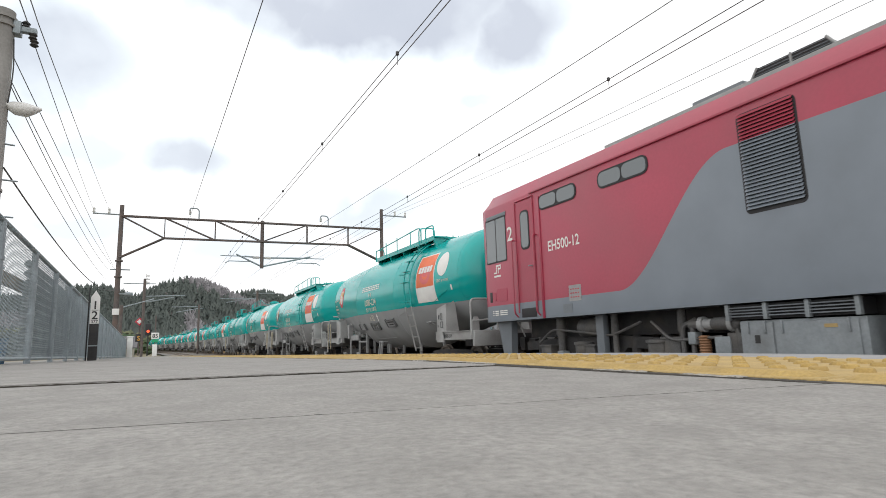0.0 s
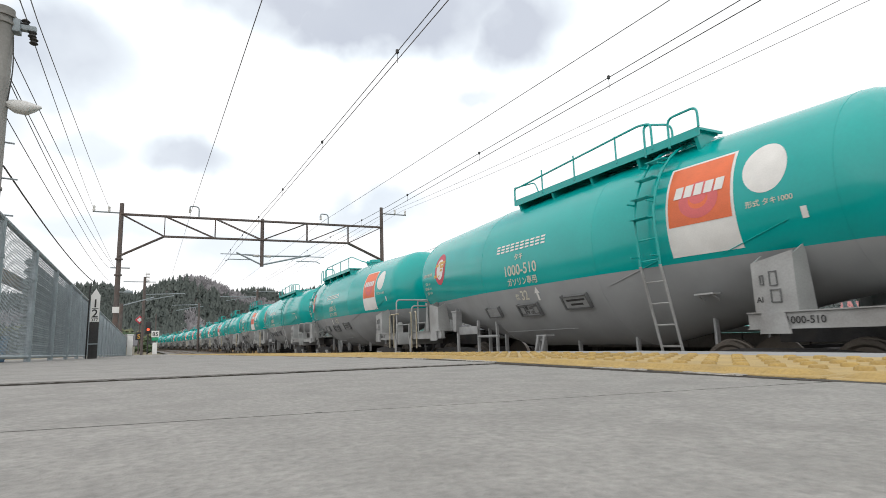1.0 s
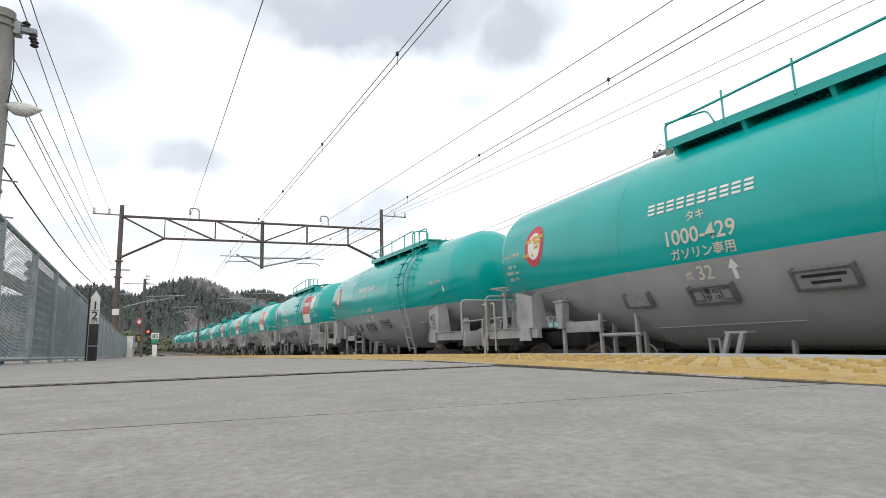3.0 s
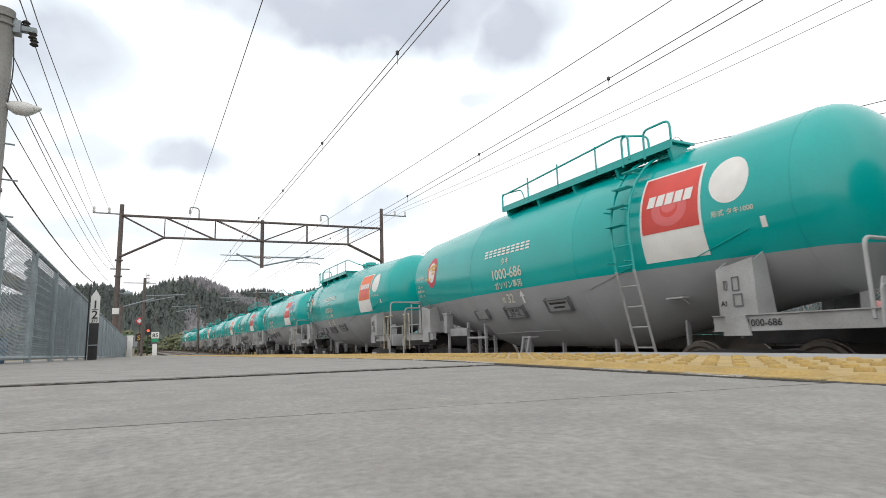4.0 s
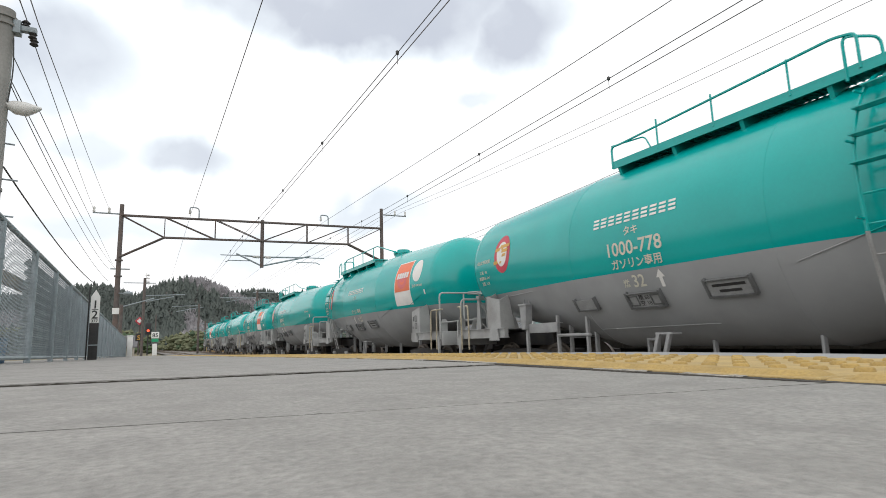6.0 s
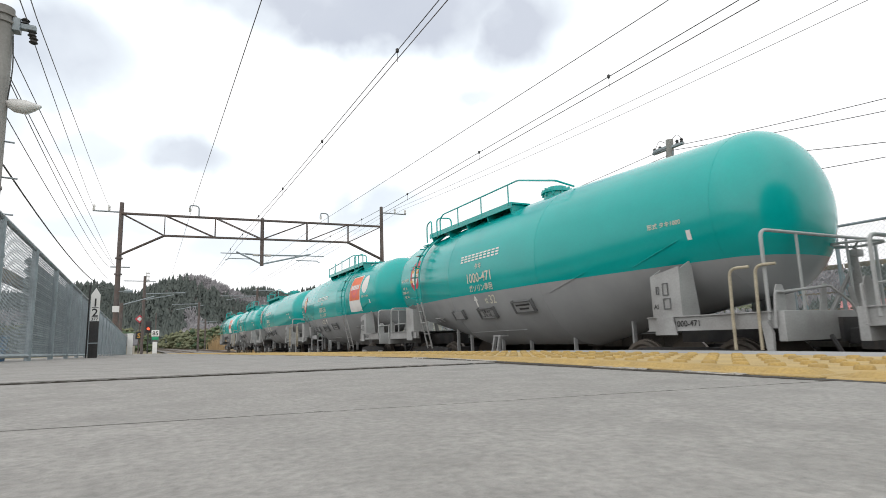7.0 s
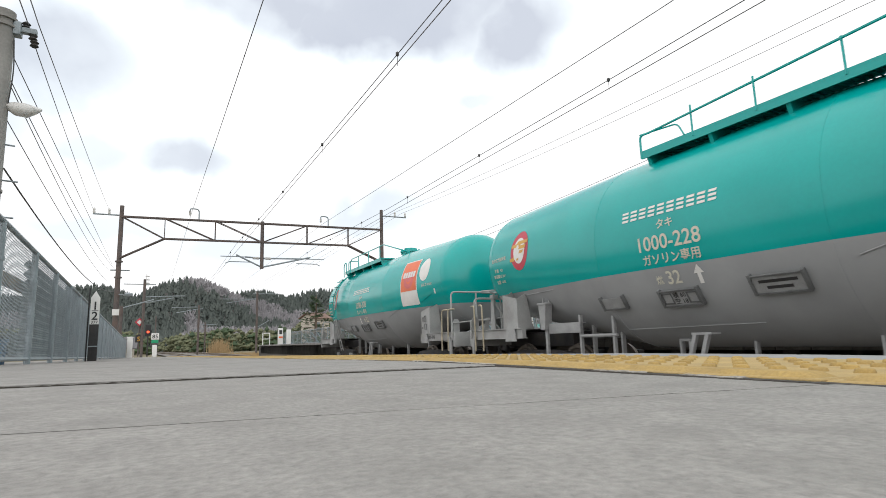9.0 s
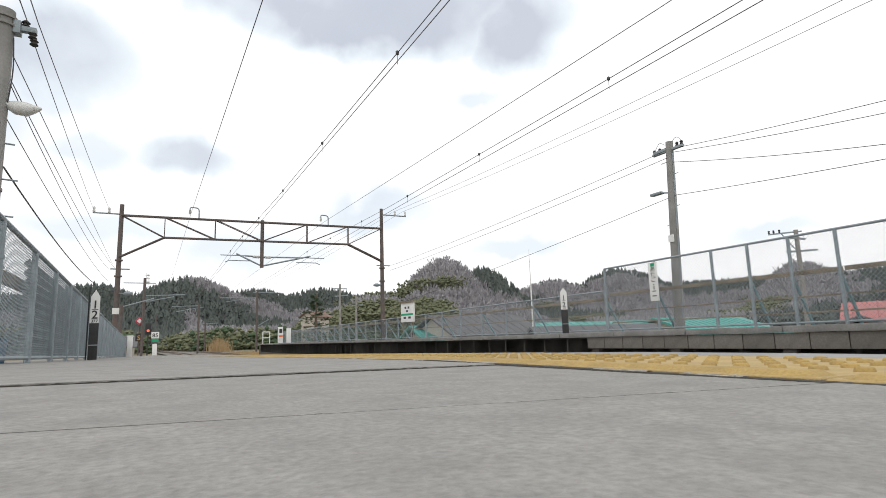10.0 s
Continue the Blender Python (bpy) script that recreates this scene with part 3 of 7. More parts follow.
def build_near_fence():
    ys = [2.9, 4.6] + [6.3 + 1.83 * k for k in range(0, 24)]
    feet = [(-1.2 - 0.018 * y, y, platform_z(-1.3, y)) for y in ys]
    f = build_fence("chain_link_fence", "galvanised chain-link fence along the platform's back edge", feet, [1.32] * len(feet), 0.056, 0.034, wire_r=0.0022)
    # closing boards behind the far mesh
    for a, b in zip(feet[2:], feet[3:]):
        if a[1] < 8:
            continue
        for k in range(10):
            z = 0.08 + 0.115 * k
            bm = bmesh.new()
            rows = [[bm.verts.new((p[0] - 0.06 + dx, p[1] + dy, p[2] + z + dz)) for dx, dz in ((0, 0.0), (-0.045, 0.045), (-0.045, 0.07), (0, 0.112))] for p, dy in ((a, 0.005), (b, -0.005))]
            for q in range(3):
                bm.faces.new((rows[0][q], rows[0][q + 1], rows[1][q + 1], rows[1][q]))
            part("wind_slat", bm, M_SHEET, f, "grey-green corrugated wind sheet", smooth=None)
    for y in (3.6, 5.4, 7.2):
        bm = bmesh.new()
        tube(bm, [(-2.4, y, -0.1), (-1.5, y + 0.1, 1.0)], 0.05, 6)
        part("raking_brace", bm, M_BLUEGREY, f)
    bm = bmesh.new()
    box(bm, -1.55, -1.48, 2.9, 9.0, 0.82, 0.95, 0.005)
    part("rear_beam", bm, M_RUSTY, f, "weathered timber beam")


def build_far_platform():
    top = 0.11
    bm = bmesh.new()
    box(bm, 9.75, 13.2, -40, 63, RAIL - 0.34, top - 0.16)
    base = tagged(part("opposite_platform", bm, M_OLDWALL), "old dark concrete platform across the tracks", "platform", kind="structure")
    bm = bmesh.new()
    box(bm, 0, 3.5, 0.01, 1.99, -0.11, 0, 0.012)
    cap = mesh_of("cap_slab", bm, M_CAP, 40)
    bm = bmesh.new()
    box(bm, 0, 0.12, 0.015, 0.985, -0.75, 0, 0.012)
    panel = mesh_of("wall_panel", bm, M_OLDWALL, 40)
    bm = bmesh.new()
    box(bm, 0, 0.1, 0.008, 0.592, -0.27, 0, 0.008)
    fascia = mesh_of("fascia_panel", bm, M_FASCIA, 40)
    bm = bmesh.new()
    box(bm, -0.03, 0.3, -0.12, 0.12, -0.9, 0, 0.01)
    stub = mesh_of("platform_pillar", bm, M_OLDWALL, 40)
    for k in range(52):
        y = -40 + 2 * k
        if y < 62:
            part("cap_slab", cap, None, base, at=pose(9.5, y, top))
    for k in range(100):
        y = -38 + k
        part("wall_panel", panel, None, base, at=pose(9.75, y, top - 0.12))
    for k in range(78):
        part("fascia_panel", fascia, None, base, at=pose(9.56, 10.4 - 0.6 * k, top - 0.115))
        if k % 4 == 0:
            part("platform_pillar", stub, None, base, at=pose(9.66, 10.8 - 0.6 * k, top - 0.16))
    feet = [(12.0, 8.17 - 0.95 * k, top) for k in range(25, -1, -1)]
    tall = feet + [(12.0, 9.12, top), (12.0, 10.9, top), (12.0, 12.82, top)]
    build_fence("tall_chain_link_fence", "tall galvanised chain-link fence on the opposite platform", tall, [1.89] * len(tall), 0.088, 0.036, wire_r=0.0035)
    low = [(12.0, 12.87 + 1.83 * k, top) for k in range(28)]
    build_fence("low_chain_link_fence", "low galvanised chain-link fence on the opposite platform", low, [1.22] * 6 + [1.18] * 22, 0.1, 0.032, wire_r=0.0035)
    rng = random.Random(3)
    for group, x, z0, thin in ((tall, 12.12, 1.06, (0.58, 0.25)), (low, 12.12, 0.94, (0.5,))):
        for a, b in zip(group[:-1:1], group[1::1]):
            bm = bmesh.new()
            box(bm, x, x + 0.05, a[1] + 0.02, b[1] - 0.02, top + z0, top + z0 + 0.09, 0.005)
            o = part("wind_beam", bm, M_RUSTY)
            tagged(o, "weathered timber beam behind the fence", "beam", group="beams behind the fence")
            for z in thin:
                bm = bmesh.new()
                box(bm, x, x + 0.03, a[1] + 0.02, b[1] - 0.02, top + z, top + z + 0.035, 0.004)
                tagged(part("wind_batten", bm, M_RUSTY), "thin weathered batten behind the fence", "batten", group="battens behind the fence")
            if rng.random() < 0.75:
                bm = bmesh.new()
                tube(bm, [(12.75, a[1] + 0.12, top), (12.08, a[1] + 0.05, top + z0)], 0.035, 6)
                tagged(part("brace", bm, M_BLUEGREY), "blue-grey raking brace of the fence", "brace", group="fence braces")


# ---- overhead line ----
def build_gantry():
    Y = 32.0
    g = thing("line_gantry", "rusty steel portal gantry over two tracks", "gantry", at=pose(0, Y, 0))
    xl, xr = -1.88, 12.1
    for x, z0, zt_ in ((xl, -0.4, 7.3), (xr, 0.1, 8.15)):
        bm = bmesh.new()
        tube(bm, [(x, 0, z0), (x, 0, zt_)], [0.135, 0.1], 14)
        for z in (3.6, 4.4):
            tube(bm, [(x, 0, z), (x, 0, z + 0.07)], 0.18, 14)
        part("mast", bm, M_GANTRY, g, "brown steel mast")
    za, zb = 6.74, 6.9          # upper chord, left and right ends

    def chord(x, lower):
        k = (x - xl) / (xr - xl)
        return za + (zb - za) * k - (1.07 if lower else 0)
    for lower in (0, 1):
        for dy in (-0.12, 0.12):
            bm = bmesh.new()
            x0, x1 = (xl, xr) if not lower else (0.1, 9.95)
            box(bm, 0, (Vector((x1, 0, chord(x1, lower))) - Vector((x0, 0, chord(x0, lower)))).length, -0.03, 0.03, -0.035, 0.035,
                m=Matrix.Translation((x0, dy, chord(x0, lower))) @ pose(0, 0, 0, 0, -math.degrees(math.atan2(zb - za, xr - xl)), 0))
            part("chord", bm, M_GANTRY, g)
    def strut(p, q, r=0.026):
        bm = bmesh.new()
        for dy in (-0.12, 0.12):
            tube(bm, [(p[0], dy, p[1]), (q[0], dy, q[1])], r, 6)
        part("strut", bm, M_GANTRY, g)
    xs = (0.1, 2.55, 5.0, 7.5, 9.95)
    for x in xs:
        strut((x, chord(x, 0)), (x, chord(x, 1)))
    for a, b in zip((xl, 0.1, 2.55), (0.1, 2.55, 5.0)):
        strut((a, chord(a, 0)), (b, chord(b, 1)))
    for a, b in ((7.5, 5.0), (9.95, 7.5), (xr, 9.95)):
        strut((a, chord(a, 0)), (b, chord(b, 1)))
    strut((xl, 4.6), (0.1, chord(0.1, 1)), 0.045)
    strut((xr, 4.85), (9.95, chord(9.95, 1)), 0.045)
    bm = bmesh.new()
    tube(bm, [(5.0, 0, chord(5.0, 0) + 0.12), (5.0, 0, 4.26)], 0.1, 12)
    part("drop_tube", bm, M_GANTRY, g, "drop tube that carries the registration arms")
    for s, xe in ((-1, NEAR_TRACK - 0.4), (1, FAR_TRACK + 0.25)):
        bm = bmesh.new()
        tube(bm, [(5.0, 0, 4.85), (xe - s * 0.9, 0, 4.9)], 0.045, 8)
        tube(bm, [(xe - s * 0.9, 0, 4.9), (xe + s * 0.35, 0, 4.9)], 0.025, 8)
        tube(bm, [(5.0, 0, 4.35), (xe - s * 0.45, 0, 5.0)], 0.045, 8)
        tube(bm, [(xe - s * 1.25, 0, 4.62), (xe - s * 0.1, 0, 4.62), (xe + s * 0.1, 0, 4.52)], 0.025, 8)
        arm = part("cantilever_arm", bm, M_GALV, g, "galvanised registration arm")
        bm = bmesh.new()
        lathe(bm, [(5.0 + s * 0.15 + 0.03 * k, 0.09 if k % 2 else 0.05) for k in range(12)] if s > 0 else [(5.0 - 0.15 - 0.03 * k, 0.09 if k % 2 else 0.05) for k in range(12)], "x", 12, (0, 0, 4.85))
        part("insulator", bm, M_INSUL, arm)
    # brackets with bent arms on the upper chord
    for x in (1.52, 8.55):
        bm = bmesh.new()
        tube(bm, bent([(x + 0.2, 0, chord(x, 0)), (x + 0.2, 0, chord(x, 0) + 0.62), (x - 0.25, 0, chord(x, 0) + 0.62), (x - 0.25, 0, chord(x, 0) + 0.4)], 0.2, 5), 0.035, 8)
        br = part("feeder_bracket", bm, M_GALV, g)
        bm = bmesh.new()
        lathe(bm, [(chord(x, 0) + 0.25 + 0.03 * k, 0.07 if k % 2 else 0.04) for k in range(8)], "z", 12, (x - 0.25, 0, 0))
        part("insulator", bm, M_INSUL, br)
    for x0, x1, z in ((xl - 1.25, xl, 6.8), (xr, xr + 1.65, 7.78)):
        bm = bmesh.new()
        tube(bm, [(x0, 0, z), (x1, 0, z)], 0.04, 6)
        ca = part("cross_arm", bm, M_GALV, g)
        for x in ((x0 + 0.05, x0 + 0.7) if x0 < 0 else (x1 - 0.05, x1 - 0.75)):
            bm = bmesh.new()
            lathe(bm, [(z, 0.03), (z + 0.08, 0.07), (z + 0.16, 0.05), (z + 0.24, 0.07), (z + 0.32, 0.03)], "z", 10, (x, 0, 0))
            part("insulator", bm, M_INSUL, ca)
    for x, z, s in ((xl, 4.0, 1), (xr, 4.6, -1)):
        bm = bmesh.new()
        tube(bm, [(x - 0.35, 0, z), (x + 0.5, 0, z)], 0.035, 6)
        tube(bm, [(x, 0, z - 1.2), (x + s * 0.4, -0.3, z - 1.25)], 0.03, 6)
        lathe(bm, [(0, 0.03), (0.04, 0.2), (0.12, 0.22), (0.2, 0.08)], "z", 14, (x + s * 0.5, -0.4, z - 1.35))
        part("mast_lamp", bm, M_GALV, g, "small platform lamp on the mast")
    # lettering plate on the mast
    bm = bmesh.new()
    box(bm, xl - 0.15, xl + 0.15, -0.19, -0.17, 1.75, 2.05)
    part("mast_plate", bm, M_SIGN, g)


def wire(name, pts, r, mat, sag=0.0, label="thin overhead wire", group="overhead wires", n=20):
    bm = bmesh.new()
    line = []
    for a, b in zip(pts, pts[1:]):
        a, b = Vector(a), Vector(b)
        for i in range(n):
            t = i / n
            p = a.lerp(b, t)
            p.z -= 4 * sag * t * (1 - t)
            line.append(p)
    line.append(Vector(pts[-1]))
    tube(bm, line, r, 5)
    return tagged(part(name, bm, mat), label, "wire", group=group)


def build_wires():
    for x, z0, y0 in ((NEAR_TRACK, 4.91, 8.6), (FAR_TRACK, 4.93, 7.9)):
        rise = 0.006
        wire("contact_wire", [(x, -25, z0 - 0.15), (x - 0.05, 32, z0 + rise * 24), (x, 90, z0 + rise * 70)], 0.0085, M_COPPER, 0, "copper contact wire over the track")
        wire("messenger_wire", [(x, -25, z0 + 0.09), (x, 9, z0 + 0.22), (x, 20, z0 + 0.31), (x, 32, z0 + 0.62), (x, 44, z0 + 0.47), (x, 90, z0 + rise * 70 + 0.5)], 0.0085, M_WIRE, 0, "messenger wire above the contact wire")
        for k in range(-3, 6):
            y = y0 + 5.15 * k
            za = z0 + rise * (y - 8)
            zm = z0 + (0.22 - 0.0038 * (9 - y) if y < 9 else 0.22 + 0.0082 * (y - 9) if y < 20 else 0.31 + 0.0258 * (y - 20) if y < 32 else 0.62 - 0.0125 * (y - 32))
            bm = bmesh.new()
            tube(bm, [(x, y, za), (x, y, zm)], 0.005, 5)
            lathe(bm, [(zm - 0.04, 0.01), (zm - 0.02, 0.032), (zm + 0.03, 0.032), (zm + 0.05, 0.01)], "z", 8, (x, y, 0))
            tagged(part("dropper", bm, M_WIRE), "dropper with clip between overhead wires", "dropper", group="droppers")
    wire("feeder_wire", [(1.36, -20, 3.85), (1.36, 9.25, 5.9), (1.36, 32, 7.22), (0.9, 80, 7.2)], 0.009, M_WIRE, 0.0, "feeder wire over the platform edge")
    wire("feeder_wire", [(8.42, -25, 5.78), (8.42, 7, 6.28), (8.45, 32, 7.05), (8.2, 80, 7.1)], 0.009, M_WIRE, 0.0, "feeder wire over the far track")
    for x, z0, z1 in ((12.9, 7.03, 8.02), (13.5, 7.03, 8.06)):
        wire("supply_wire", [(x, -25, z0 - 0.4), (x, 6, z0), (x, 32, z1), (x, 80, z1 - 0.3)], 0.007, M_WIRE, 0.15, "thin supply wire beside the tracks")


def azimuth_left(az):
    """The planted conifer wood lies on the hill's western slope."""
    return math.degrees(az) < 2.4


def build_hills():
    D = math.radians
    # bearing, distance, elevation of the crest (degrees), half widths across and along
    bumps = ((2.5, 430, 6.1, 52, 75), (-5, 470, 5.3, 60, 75), (14.5, 480, 4.9, 75, 75), (-25, 470, 5.5, 140, 75), (8.5, 470, 5.0, 60, 75), (27, 330, 7.7, 30, 60), (31, 350, 6.4, 30, 60),
             (38, 420, 5.1, 50, 70), (44.5, 430, 6.0, 50, 70), (59.5, 380, 5.3, 27, 60), (66, 400, 4.2, 60, 70), (80, 420, 4.5, 90, 70), (20.5, 300, 4.2, 30, 50))

    def height(x, y):
        dist = math.hypot(x, y)
        h = (500 * math.tan(D(4.1)) - 2) * math.exp(-((dist - 500) / 120) ** 2)
        for az, d, el, wa, wl in bumps:
            cx, cy = d * math.sin(D(az)), d * math.cos(D(az))
            u = (x - cx) * math.cos(D(az)) - (y - cy) * math.sin(D(az))
            v = (x - cx) * math.sin(D(az)) + (y - cy) * math.cos(D(az))
            h = max(h, (d * math.tan(D(el)) - 3.0) * math.exp(-(u / wa) ** 2 - (v / wl) ** 2))
        return h + 2.0 * noise.noise((x * 0.025, y * 0.025, 0))
    bm = bmesh.new()
    na, nd = 130, 26
    g = []
    for i in range(na + 1):
        az = D(-30 + 125 * i / na)
        row = []
        for j in range(nd + 1):
            d = 230 + 420 * j / nd
            x, y = d * math.sin(az), d * math.cos(az)
            edge = min(1, j / 4)
            row.append(bm.verts.new((x, y, RAIL - 0.6 + edge * max(height(x, y), 0))))
        g.append(row)
    for i in range(na):
        for j in range(nd):
            bm.faces.new((g[i][j], g[i + 1][j], g[i + 1][j + 1], g[i][j + 1]))
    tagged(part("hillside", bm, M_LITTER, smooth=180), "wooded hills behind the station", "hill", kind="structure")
    rng = random.Random(11)
    batches = {"conifer": ([], []), "bare": ([], []), "bamboo": ([], [])}

    def tri_fan(kind, pts, faces):
        v, f = batches[kind]
        o = len(v)
        v.extend(pts)
        f.extend([tuple(o + q for q in face) for face in faces])
    for _ in range(26000):
        az = D(rng.uniform(-18, 74))
        d = rng.uniform(240, 560)
        x, y = d * math.sin(az), d * math.cos(az)
        h = height(x, y)
        if h < 3 and rng.random() < 0.6:
            continue
        dark = noise.noise((x * 0.012 + 3, y * 0.012, 5)) + (0.15 if h > 18 else -0.1) + (0.28 if azimuth_left(az) else 0.0)
        yellow = noise.noise((x * 0.02, y * 0.02, 9))
        azd = math.degrees(az)
        z = RAIL - 0.6 + max(h, 0)
        if 16 < azd < 29 and h < 26 and yellow > 0.0 or yellow > 0.3 and h < 14:
            for _k in range(15):
                c = Vector((x + rng.gauss(0, 2.2), y + rng.gauss(0, 2.2), z + rng.uniform(1, 8)))
                puff(tri_fan, "bamboo", c, rng.uniform(0.5, 1.15), rng)
        elif dark > 0.12:
            hh = rng.uniform(4.5, 9)
            for k in range(4):
                z0, z1 = z + hh * (0.12 + 0.2 * k), z + hh * (0.48 + 0.18 * k)
                r = hh * 0.24 * (1 - 0.2 * k) * rng.uniform(0.8, 1.15)
                n = 7
                a0 = rng.random() * 6
                ox, oy = rng.gauss(0, 0.25), rng.gauss(0, 0.25)
                pts = [(x + ox + r * rng.uniform(0.6, 1.25) * math.cos(a0 + 2 * math.pi * q / n), y + oy + r * rng.uniform(0.6, 1.25) * math.sin(a0 + 2 * math.pi * q / n), z0 + rng.uniform(-0.7, 0.7)) for q in range(n)] + [(x, y, z1)]
                tri_fan("conifer", pts, [(q, (q + 1) % n, n) for q in range(n)])
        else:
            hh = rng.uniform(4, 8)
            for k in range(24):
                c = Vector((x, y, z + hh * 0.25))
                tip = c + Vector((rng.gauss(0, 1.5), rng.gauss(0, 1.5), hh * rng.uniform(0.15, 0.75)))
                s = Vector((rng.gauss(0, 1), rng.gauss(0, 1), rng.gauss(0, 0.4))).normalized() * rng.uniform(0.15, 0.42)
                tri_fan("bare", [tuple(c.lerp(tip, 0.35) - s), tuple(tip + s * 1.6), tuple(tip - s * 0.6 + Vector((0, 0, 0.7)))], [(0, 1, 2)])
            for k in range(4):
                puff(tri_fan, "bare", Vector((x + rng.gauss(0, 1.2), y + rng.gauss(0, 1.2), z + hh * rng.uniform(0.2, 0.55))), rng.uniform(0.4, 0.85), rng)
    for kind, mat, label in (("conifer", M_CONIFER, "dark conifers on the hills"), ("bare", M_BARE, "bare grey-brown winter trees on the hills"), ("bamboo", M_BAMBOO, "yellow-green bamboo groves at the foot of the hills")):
        me = bpy.data.meshes.new(kind + "_wood")
        me.from_pydata(batches[kind][0], [], batches[kind][1])
        me.materials.append(mat)
        tagged(new(kind + "_wood", me), label, "trees", kind="stuff")


def puff(tri_fan, kind, c, r, rng):
    """A ragged clump of eight facets."""
    pts = [tuple(c + Vector(d) * r * rng.uniform(0.6, 1.3)) for d in ((1, 0, 0), (0, 1, 0), (-1, 0, 0), (0, -1, 0), (0, 0, 1), (0, 0, -0.8))]
    tri_fan(kind, pts, [(0, 1, 4), (1, 2, 4), (2, 3, 4), (3, 0, 4), (1, 0, 5), (2, 1, 5), (3, 2, 5), (0, 3, 5)])


build_ground()
build_platform()
build_near_fence()
build_far_platform()
build_gantry()
build_wires()
build_hills()


# ---- poles, signs and small things ----
def build_left_pole():
    p = thing("utility_pole", "weathered concrete utility pole with street lamp beside the fence", "utility pole", at=pose(-1.9, 8.2, -1.3))
    bm = bmesh.new()
    tube(bm, [(-0.02, 0, 0), (0.0, 0, 5.62)], [0.185, 0.13], 20)
    for z in (3.3, 5.4, 5.5):
        tube(bm, [(0.0, 0, z), (0.0, 0, z + 0.03)], 0.158, 20)
    part("pole_shaft", bm, M_POLE, p, "grey spun concrete shaft")
    bm = bmesh.new()
    box(bm, 0.1, 0.36, -0.04, 0.04, 5.38, 5.45, 0.01)
    box(bm, 0.12, 0.2, -0.07, 0.07, 5.33, 5.5, 0.01)
    arm = part("bracket_arm", bm, M_GALV, p)
    for x, z in ((0.24, 5.5), (0.32, 5.36), (0.34, 5.27)):
        bm = bmesh.new()
        lathe(bm, [(z - 0.06, 0.02), (z - 0.04, 0.05), (z - 0.01, 0.03), (z + 0.01, 0.05), (z + 0.04, 0.02)], "z", 10, (x, 0, 0))
        part("insulator", bm, M_DARK, arm)
    lamp = new("street_lamp")
    lamp.parent = p
    lamp["label"] = "pale street lamp head"
    bm = bmesh.new()
    rows = []
    for t, w, h0, h1 in ((0.0, 0.05, 4.36, 4.43), (0.1, 0.08, 4.29, 4.45), (0.22, 0.09, 4.28, 4.45), (0.31, 0.07, 4.33, 4.43), (0.38, 0.02, 4.38, 4.41)):
        rows.append([bm.verts.new((0.1 + t, y, z)) for y, z in ((-w, (h0 + h1) / 2), (-w * 0.7, h1 - 0.015), (0, h1), (w * 0.7, h1 - 0.015), (w, (h0 + h1) / 2), (w * 0.7, h0 + 0.01), (0, h0), (-w * 0.7, h0 + 0.01))])
    for a, b in zip(rows, rows[1:]):
        for k in range(8):
            bm.faces.new((a[k], a[(k + 1) % 8], b[(k + 1) % 8], b[k]))
    bm.faces.new(rows[0])
    bm.faces.new(rows[-1])
    part("lamp_head", bm, M_INSUL, lamp, smooth=60)
    for z, s in ((3.45, 0.3), (3.0, 0.28), (3.9, 0.2)):
        bm = bmesh.new()
        tube(bm, [(0.1, 0, z), (0.12 + s * 0.6, 0, z - 0.01)], 0.011, 6)
        part("climbing_peg", bm, M_GALV, p)
    bm = bmesh.new()
    box(bm, 0.02, 0.165, -0.16, -0.13, 2.55, 2.95)
    part("number_plate", bm, M_SIGN, p, "white plate with plain bars")
    bm = bmesh.new()
    tube(bm, bent([(0.14, -0.05, 5.25), (0.18, -0.1, 4.8), (0.14, -0.05, 4.4)], 0.2), 0.008, 5)
    part("lamp_cable", bm, M_WIRE, p)


